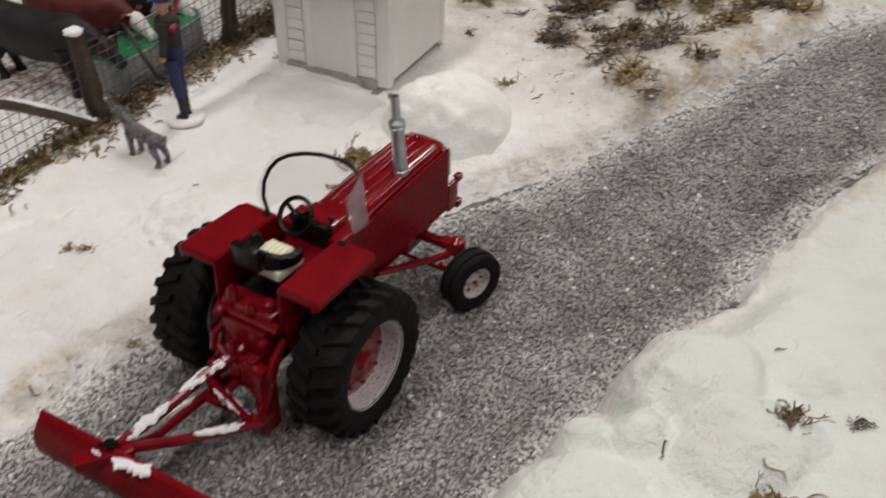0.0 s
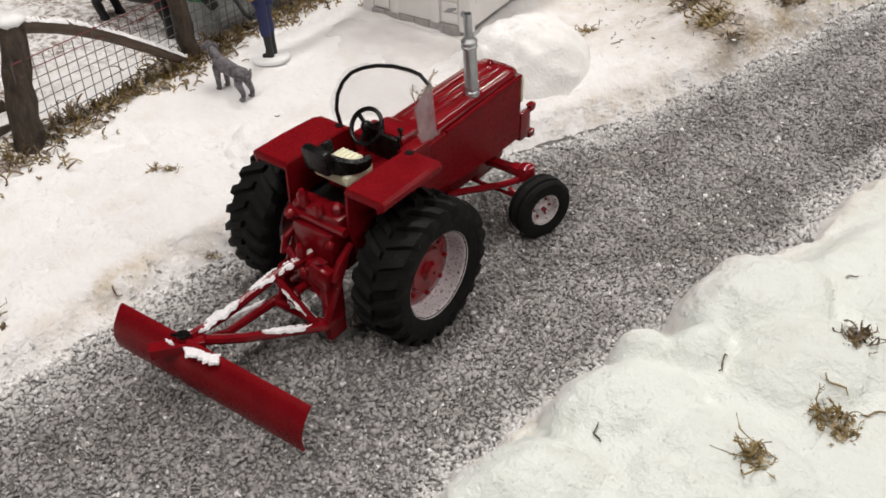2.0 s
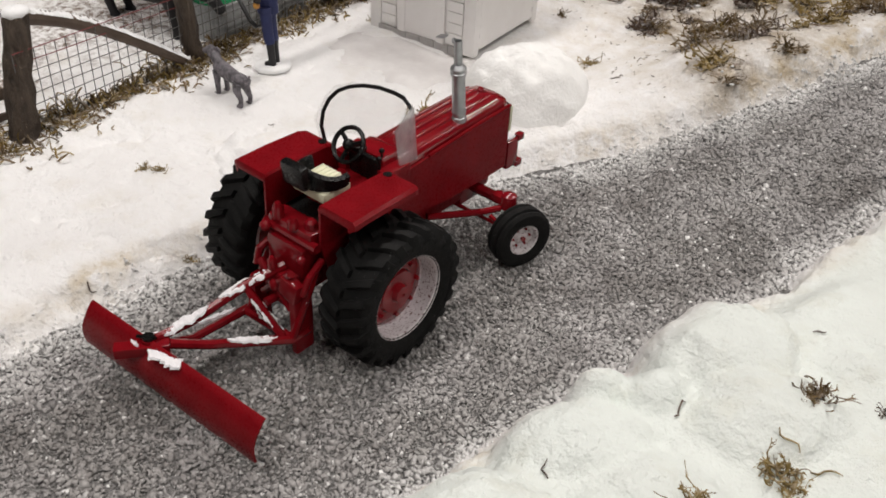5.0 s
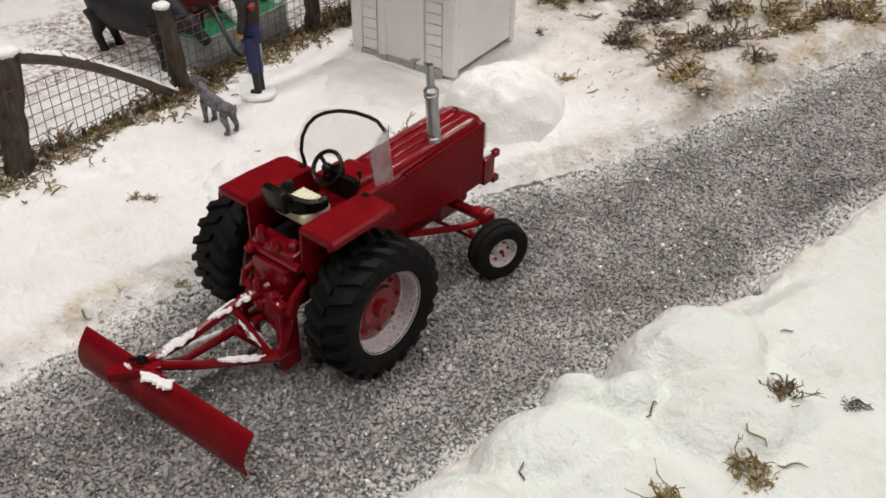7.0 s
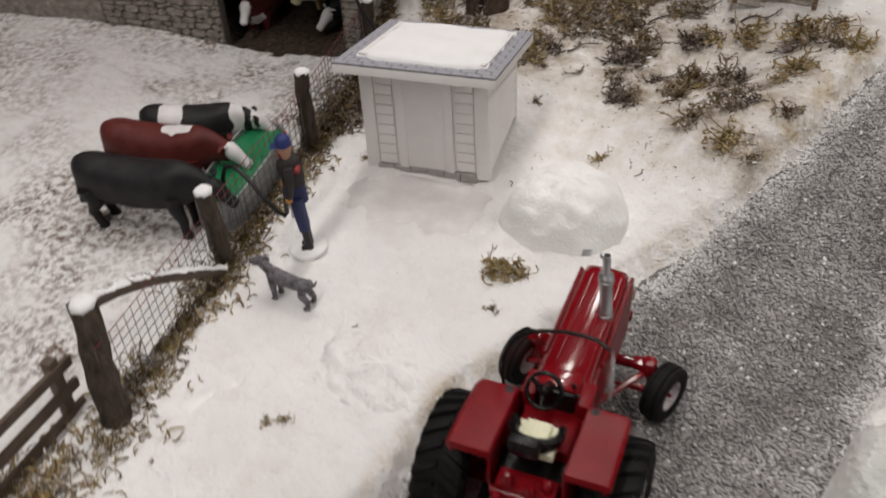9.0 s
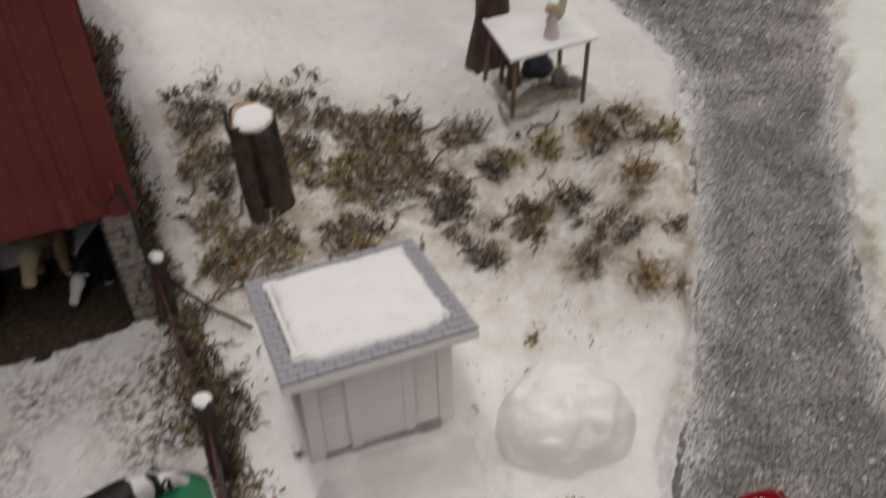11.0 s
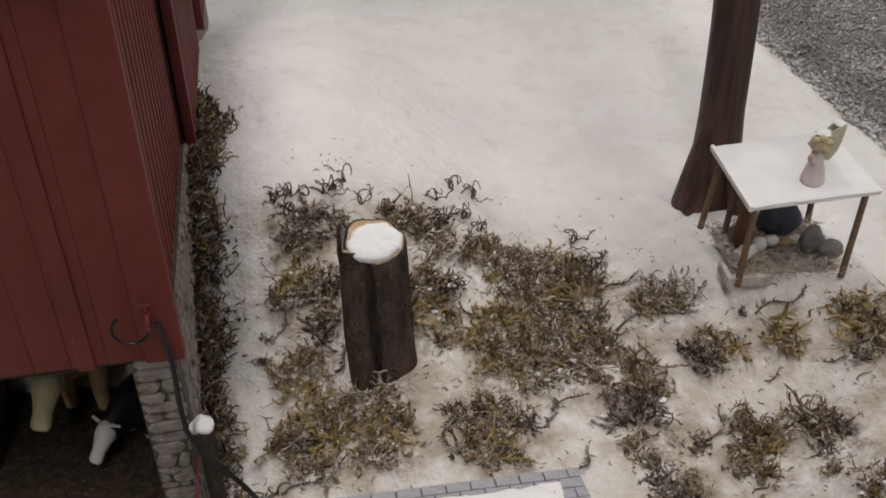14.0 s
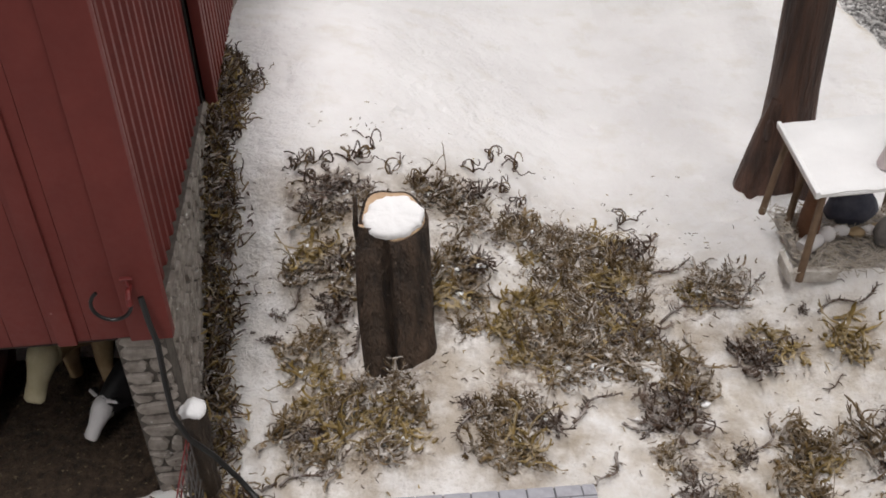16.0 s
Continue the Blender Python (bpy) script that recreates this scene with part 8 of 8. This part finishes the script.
# single clumps that stand apart
for x, y, ki, s in ((-0.095, 0.206, 1, 1.20), (-0.085, 0.211, 1, 0.90), (-0.103, 0.214, 1, 0.70), (-0.089, 0.160, 0, 0.40), (-0.062, 0.384, 1, 0.65), (0.118, 0.640, 1, 0.7), (-0.160, -0.182, 1, 0.95), (-0.145, -0.166, 0, 0.9), (-0.168, -0.194, 0, 0.8), (-0.200, 0.004, 1, 0.40), (-0.188, 0.010, 1, 0.40), (-0.179, 0.103, 0, 0.30), (-0.103, -0.031, 1, 0.35), (-0.275, 0.325, 1, 0.4), (-0.045, 0.547, 3, 0.6), (-0.211, 0.577, 3, 0.55), (-0.342, 0.643, 3, 0.45), (-0.343, 0.628, 3, 0.5), (0.013, 0.656, 3, 0.35), (-0.167, 0.536, 0, 0.5), (-0.150, 0.470, 0, 0.5), (0.023, 0.500, 0, 0.6), (0.271, 0.081, 0, 0.80), (0.276, 0.029, 1, 0.80), (0.285, 0.022, 1, 0.55), (0.259, -0.025, 1, 0.70), (0.302, 0.106, 3, 0.40)):
    clump(x, y, ki, rg.randrange(4), s, rg.uniform(0, 6.28))

for k, (x, y) in enumerate(((-0.342, 0.745), (-0.329, 0.754), (-0.316, 0.758), (-0.304, 0.763), (-0.295, 0.770), (-0.287, 0.787), (-0.273, 0.761), (-0.256, 0.759), (-0.236, 0.761), (-0.224, 0.765), (-0.212, 0.804), (-0.197, 0.835), (-0.189, 0.793), (-0.178, 0.837), (-0.176, 0.781), (-0.093, 0.792), (-0.083, 0.734), (-0.330, 0.735), (-0.396, 0.812), (-0.392, 0.780))):
    rk = random.Random(1500 + k)
    t_ = thing("moss_tendril", "curled brown moss tendril standing in the snow", "moss", Matrix.Translation((x, y, gz(x, y) - 0.002)), "moss tendrils")
    for j in range(rk.choice((3, 4, 5))):
        a, bend = rk.uniform(0, 6.28), rk.choice((-1, 1)) * rk.uniform(0.7, 2.2)
        p, d = Vector((0, 0, 0)), Vector((math.cos(a) * 0.6, math.sin(a) * 0.6, 1.0)).normalized()
        pts = [p.copy()]
        for q_ in range(13):
            p = p + d * rk.uniform(0.0019, 0.0034) + Vector((rk.uniform(-1, 1), rk.uniform(-1, 1), rk.uniform(-1, 1))) * 0.0006
            pts.append(p.copy())
            d = (Matrix.Rotation(bend * (0.2 + 0.05 * q_), 3, Vector((-math.sin(a), math.cos(a), 0.3))) @ d).normalized()
            d.z = d.z if p.z > 0.004 else abs(d.z)
        part("stem", Mesh().tube(pts, [rk.uniform(0.0005, 0.0010) * (1 - 0.03 * i_) for i_ in range(14)], 5), M["mossdark" if j else "moss"], t_, smooth=70)

# dark brown sprigs: a wiry stem with fine needles to both sides
for k, (x, y, ln, deg) in enumerate(((-0.042, 0.674, 0.078, 16), (-0.064, 0.718, 0.030, 15), (-0.062, 0.633, 0.034, 99), (-0.037, 0.630, 0.022, 102), (-0.134, 0.581, 0.039, 38), (-0.020, 0.625, 0.040, -51), (0.040, 0.655, 0.040, 11), (-0.214, 0.556, 0.040, -96), (-0.186, 0.662, 0.039, 127), (-0.286, 0.622, 0.037, -121), (-0.326, 0.658, 0.032, 54), (-0.128, 0.530, 0.031, -122), (0.100, 0.590, 0.060, -40), (-0.300, 0.530, 0.050, 25), (-0.030, 0.560, 0.036, 60), (0.030, 0.545, 0.034, 130))):
    rk = random.Random(2600 + k)
    sp_ = thing("moss_sprig", "dark brown sprig with fine needles lying on the snow", "moss", Matrix.Translation((x, y, gz(x, y))), "moss sprigs")
    a, pts = radians(deg), []
    for j in range(9):
        u = (j / 8 - 0.5) * ln
        w = 0.10 * ln * math.sin(j * 0.9 + k) + rk.uniform(-0.0006, 0.0006)
        px, py = u * math.cos(a) - w * math.sin(a), u * math.sin(a) + w * math.cos(a)
        pts.append(Vector((px, py, gz(x + px, y + py) - gz(x, y) + 0.0022 + 0.003 * (j / 8) ** 2)))
    part("stem", Mesh().tube(pts, [0.0011 - 0.00008 * j for j in range(9)], 6), M["mossdark"], sp_, smooth=70)
    nd = Mesh()
    for j in range(int(ln / 0.0011)):
        i_ = rk.randrange(1, 8)
        b = pts[i_].lerp(pts[i_ + 1], rk.random())
        d = (pts[i_ + 1] - pts[i_ - 1]).normalized()
        w = (d * rk.uniform(0.2, 1.0) + Vector((-d.y, d.x, 0)) * rk.choice((-1, 1)) * rk.uniform(0.4, 1.0) + Vector((0, 0, rk.uniform(0.0, 0.6)))).normalized()
        l2 = rk.uniform(0.002, 0.0065) * (1.15 - 0.08 * i_)
        nd.tube([b, b + w * l2 * 0.5, b + w * l2 + Vector((0, 0, rk.uniform(-0.001, 0.001)))], [0.0005, 0.00045, 0.0002], 3, cap=False)
    part("needles", nd, M["mossgrey" if k % 3 == 2 else "mossdark"], sp_, smooth=70)

# verges of moss along the wire fence and the barn's foot: past counting
verge = Mesh()
rgv = random.Random(55)


def verge_run(points, width, count, h, seeds, slots, climb=0.0):
    P = [Vector((*p, 0)) for p in points]
    for k in range(count):
        u = rgv.random() * (len(P) - 1)
        i = min(int(u), len(P) - 2)
        c = P[i].lerp(P[i + 1], u - i)
        x, y = c.x + rgv.gauss(0, width) * (1.0 + 0.7 * math.sin(c.y * 61 + seeds) * math.sin(c.y * 23)), c.y + rgv.uniform(-0.006, 0.006)
        if GAPS[int((y - TABY) / TABS), int((x - TABX) / TABS)] < -0.35:
            continue
        z = gz(x, y) + climb * rgv.random() ** 1.5 * max(0.0, 1 - max(0.0, x - c.x + 0.004) / 0.016)
        a = rgv.uniform(0, 6.28)
        d = Vector((math.cos(a), math.sin(a), rgv.uniform(0.2, 1.5))).normalized()
        ln = h * rgv.uniform(0.5, 1.3)
        pts = [Vector((x, y, z - 0.001))]
        bend = Matrix.Rotation(rgv.choice((-1, 1)) * rgv.uniform(0.35, 1.0), 3, Vector((rgv.uniform(-1, 1), rgv.uniform(-1, 1), rgv.uniform(-1, 1))).normalized())
        for s in range(5):
            pts.append(pts[-1] + d * ln / 5)
            d = (bend @ d + Vector((rgv.uniform(-1, 1), rgv.uniform(-1, 1), rgv.uniform(-1, 1))) * 0.3).normalized()
            d.z = abs(d.z) if pts[-1].z < z + 0.0012 else d.z
        rr = rgv.uniform(0.0004, 0.0010)
        verge.tube(pts, [rr * rgv.uniform(0.7, 1.3) for _ in range(5)] + [rr * 0.5], 3, rgv.choice(slots), cap=False)


VM = [M["moss"], M["mossgold"], M["mossgrey"], M["mossdark"]]
verge_run([(-0.300, -0.06), (-0.304, 0.02), (-0.312, 0.10), (-0.318, 0.145)], 0.0105, 1050, 0.0135, 1, (1, 1, 2, 2))
verge_run([(-0.318, 0.15), (-0.324, 0.22), (-0.330, 0.32)], 0.0095, 1150, 0.0130, 2, (0, 1, 1, 2, 2))
verge_run([(-0.330, 0.32), (-0.342, 0.42), (-0.358, 0.53)], 0.0125, 2400, 0.0140, 3, (0, 0, 3, 3, 1))
verge_run([(-0.310, -0.06), (-0.322, -0.16), (-0.322, -0.34)], 0.0125, 1700, 0.0140, 4, (0, 1, 1, 2, 2))
verge_run([(-0.370, 0.536), (-0.383, 0.634), (-0.397, 0.733), (-0.409, 0.832), (-0.420, 0.905)], 0.0072, 3900, 0.0150, 5, (0, 0, 3, 3, 3, 2, 1), 0.022)
tagged(solid("moss_verge", verge, VM, "tangled brown dried moss along fences and barn foot", "moss", kind="stuff", smooth=70))

# fine moss litter strewn between the clumps: past counting
litter, rgl = Mesh(), random.Random(91)


def crumb(x, y, grow):
    z, a, ln, rr = gz(x, y), rgl.uniform(0, 6.28), rgl.uniform(0.0018, 0.0065) * grow, rgl.uniform(0.00022, 0.00065)
    c, d = rgl.uniform(-1.6, 1.6), Vector((math.cos(a), math.sin(a), rgl.uniform(-0.1, 0.7)))
    p = Vector((x, y, z + 0.0002))
    q_ = p + d * ln * 0.5
    litter.tube([p, q_, q_ + Vector((math.cos(a + c), math.sin(a + c), rgl.uniform(-0.3, 0.4))) * ln * 0.5], [rr, rr * 0.9, rr * 0.5], 3, rgl.choice((0, 0, 1, 2, 2, 3, 3)), cap=False)


def strewable(x, y):
    return lane_depth(np.array([x]), np.array([y]))[0][0] < -0.006 and not (-0.29 < x < -0.125 and 0.30 < y < 0.46)


for mx_, my_, ra, rb, fr, dk, gd, den in MOSS:
    for k in range(int(den * ra * rb * 170000)):
        x, y = rgl.gauss(mx_, ra * 0.80), rgl.gauss(my_, rb * 0.80)
        if strewable(x, y) and GAPS[int((y - TABY) / TABS), int((x - TABX) / TABS)] > -0.45:
            crumb(x, y, 1.0)
for k in range(1500):
    x, y = rgl.uniform(-0.35, 0.15), rgl.uniform(0.33, 0.86)
    if strewable(x, y) and GAPS[int((y - TABY) / TABS), int((x - TABX) / TABS)] > rgl.uniform(-0.2, 0.3):
        crumb(x, y, 0.7)
solid("moss_litter", litter, VM, "fine brown moss litter strewn over the snow", "moss", kind="stuff", smooth=70)

# loose twigs on the snow
TW = [((0.220, 0.032), 0.011, 80), ((0.192, -0.048), 0.009, 120), ((0.305, 0.108), 0.013, 20), ((0.250, 0.140), 0.008, 60), ((-0.182, 0.111), 0.006, 70), ((-0.113, -0.098), 0.006, 10), ((0.273, 0.043), 0.014, -20), ((0.294, 0.044), 0.014, 25), ((0.262, -0.020), 0.012, 40), ((-0.075, 0.355), 0.012, 30), ((-0.130, 0.330), 0.010, 130), ((-0.02, 0.36), 0.012, 70), ((0.020, 0.60), 0.016, 20), ((-0.160, 0.600), 0.014, 80), ((0.06, 0.60), 0.016, 160), ((0.070, 0.575), 0.013, 35), ((-0.02, 0.50), 0.014, 40), ((-0.31, 0.60), 0.012, 70)]
for k, ((x, y), ln, deg) in enumerate(TW):
    rg = random.Random(700 + k)
    q = Mesh()
    a = radians(deg)
    pts = []
    for s in range(6):
        u = s / 5 - 0.5
        px, py = u * ln + rg.uniform(-1, 1) * ln * 0.05, 0.18 * ln * math.sin(u * 5 + k) + rg.uniform(-1, 1) * ln * 0.04
        wx, wy = x + px * math.cos(a) - py * math.sin(a), y + px * math.sin(a) + py * math.cos(a)
        pts.append((wx, wy, gz(wx, wy) + 0.0010 + 0.06 * ln * rg.random()))
    r = 0.00040 + 0.011 * ln
    q.tube(pts, [r * 0.6, r, r, r * 0.9, r * 0.8, r * 0.4], 6)
    if ln > 0.015:
        for j in (1, 2, 3, 4):
            p = Vector(pts[j])
            w = Vector((rg.uniform(-1, 1), rg.uniform(-1, 1), rg.uniform(0.1, 0.6))).normalized()
            q.tube([p, p + w * ln * 0.16, p + w * ln * 0.26 + Vector((0, 0, -0.001))], [r * 0.8, r * 0.7, r * 0.3], 5)
    solid("twig", q, M["mossgold"] if 6 <= k <= 8 else M["mossdark"], "small dry brown twig lying on the snow", "twig", group="loose twigs", smooth=60)

# ---- loose gravel on the lane ----
M["gravel"], gnt, gp = nodes_of("grey_gravel")
gi = gnt.nodes.new("ShaderNodeNewGeometry")
gr = gnt.nodes.new("ShaderNodeValToRGB")
ge = gr.color_ramp.elements
for el, (pos, c) in zip([ge[0], ge[1]] + [ge.new(0.5) for _ in range(3)], [(0.0, (0.125, 0.119, 0.115)), (1.0, (0.42, 0.41, 0.40)), (0.10, (0.245, 0.236, 0.230)), (0.45, (0.325, 0.314, 0.306)), (0.97, (0.375, 0.364, 0.356))]):
    el.position, el.color = pos, (*c, 1)
gnt.links.new(gi.outputs["Random Per Island"], gr.inputs["Fac"])
dn = noise_tex(gnt, 11.0, 6.0, 0.7)
dr = ramp(gnt, dn, [(0.32, (0.60, 0.575, 0.56)), (0.55, (1.06, 1.05, 1.04))])
dm = gnt.nodes.new("ShaderNodeMixRGB")
dm.blend_type = "MULTIPLY"
dm.inputs[0].default_value = 1.0
gnt.links.new(gr.outputs[0], dm.inputs[1])
gnt.links.new(dr.outputs[0], dm.inputs[2])
fn = noise_tex(gnt, 16.0, 5.0, 0.65)
fr_ = ramp(gnt, fn, [(0.42, (0, 0, 0)), (0.68, (0.55, 0.55, 0.55))])
fm = gnt.nodes.new("ShaderNodeMixRGB")
gnt.links.new(fr_.outputs[0], fm.inputs[0])
gnt.links.new(dm.outputs[0], fm.inputs[1])
fm.inputs[2].default_value = (0.62, 0.60, 0.60, 1)
da = gnt.nodes.new("ShaderNodeAttribute")
da.attribute_name = "dust"
dmx = gnt.nodes.new("ShaderNodeMixRGB")
gnt.links.new(da.outputs["Fac"], dmx.inputs[0])
gnt.links.new(fm.outputs[0], dmx.inputs[1])
dmx.inputs[2].default_value = (0.80, 0.79, 0.78, 1)
gnt.links.new(dmx.outputs[0], gp.inputs["Base Color"])
gp.inputs["Roughness"].default_value = 0.9
gp.inputs["Specular IOR Level"].default_value = 0.25
fb = noise_tex(gnt, 1500.0, 3.0)
bump(gnt, gp, fb, 0.4, 0.0006)


def gravel_mesh(name, n, y0, y1, size, seed):
    r = np.random.RandomState(seed)
    y = r.uniform(y0, y1, n)
    lx, rx = np.interp(y, LEFT_Y, LEFT_X) - 0.016, np.interp(y, RIGHT_Y, RIGHT_X) + 0.008
    x = lx + (rx - lx) * r.uniform(0, 1, n)
    d, onl = lane_depth(x, y)
    keep = (d > -0.001) | (r.uniform(0, 1, n) < np.exp(d / 0.005) * 0.35)
    keep &= lump_top(x, y) < LANE + lane_rise(y) + 0.001
    x, y = x[keep], y[keep]
    n = len(x)
    base = np.array([(-1, -0.8, -0.4), (0.9, -1, -0.3), (1, 0.9, -0.4), (-0.9, 1, -0.3), (0.35, 0.25, 1), (-0.3, -0.3, -1)], float)
    v = base[None] * 0.58 + r.uniform(-0.22, 0.22, (n, 6, 3))
    s = size * np.exp(r.normal(0, 0.42, n)).clip(0.40, 2.3)
    asp = np.stack([r.uniform(0.75, 1.25, n), r.uniform(0.75, 1.25, n), r.uniform(0.55, 0.95, n)], -1)
    v = v * asp[:, None] * s[:, None, None]
    q = r.normal(size=(n, 4)) * np.array([1.0, 0.45, 0.45, 1.0])
    q /= np.linalg.norm(q, axis=1, keepdims=True)
    w, a, b, c = q.T
    R = np.stack([1 - 2 * (b * b + c * c), 2 * (a * b - c * w), 2 * (a * c + b * w), 2 * (a * b + c * w), 1 - 2 * (a * a + c * c), 2 * (b * c - a * w), 2 * (a * c - b * w), 2 * (b * c + a * w), 1 - 2 * (a * a + b * b)], -1).reshape(n, 3, 3)
    v = np.einsum("nij,nkj->nki", R, v)
    gzv = np.maximum(LANE + lane_rise(y) - 0.0012 + 0.0012 * fnoise(x, y, 30.0, 51), ground_z(x, y) - 0.0006)
    v += np.stack([x, y, gzv + s * 0.20 + r.uniform(-0.0003, 0.0009, n)], -1)[:, None]
    f = np.array([(0, 1, 4), (1, 2, 4), (2, 3, 4), (3, 0, 4), (1, 0, 5), (2, 1, 5), (3, 2, 5), (0, 3, 5)])
    faces = (f[None] + (np.arange(n) * 6)[:, None, None]).reshape(-1, 3)
    me = bpy.data.meshes.new(name)
    me.vertices.add(n * 6)
    me.vertices.foreach_set("co", v.reshape(-1))
    me.loops.add(faces.size)
    me.loops.foreach_set("vertex_index", faces.ravel())
    me.polygons.add(len(faces))
    me.polygons.foreach_set("loop_start", np.arange(0, faces.size, 3))
    me.update(calc_edges=True)
    me.materials.append(M["gravel"])
    de = lane_depth(x, y)[0] + 0.014 * fnoise(x, y, 28.0, 61) + 0.008 * fnoise(x, y, 120.0, 63)
    dust = np.clip(1.0 - de / np.where(lane_depth(x, y)[1], 0.034, 0.022), 0, 1) * r.uniform(0.55, 1.0, n) + 0.45 * (r.uniform(0, 1, n) < 0.008 + 0.10 * np.clip(fnoise(x, y, 17.0, 65) - 0.1, 0, 1))
    me.attributes.new("dust", "FLOAT", "POINT").data.foreach_set("value", np.repeat(np.clip(dust, 0, 1), 6))
    return me


gv = new("gravel", gravel_mesh("gravel", 114000, -0.26, 0.62, 0.00148, 5))
tagged(gv, "loose grey gravel frosted with snow on the lane", "gravel", kind="stuff")
gv2 = new("gravel", gravel_mesh("gravel", 62000, 0.62, 2.03, 0.0023, 6))
tagged(gv2, "loose grey gravel on the far lane and yard", "gravel", kind="stuff")
solid("white_pebble", Mesh().ball((0, 0, 0.001), (0.0020, 0.0016, 0.0014), 8, 5, 0, None, 0.3, 2), M["snowcap"], "single white pebble lying on the gravel", "pebble", pose(0.0888, 0.2565, LANE + 0.0012))
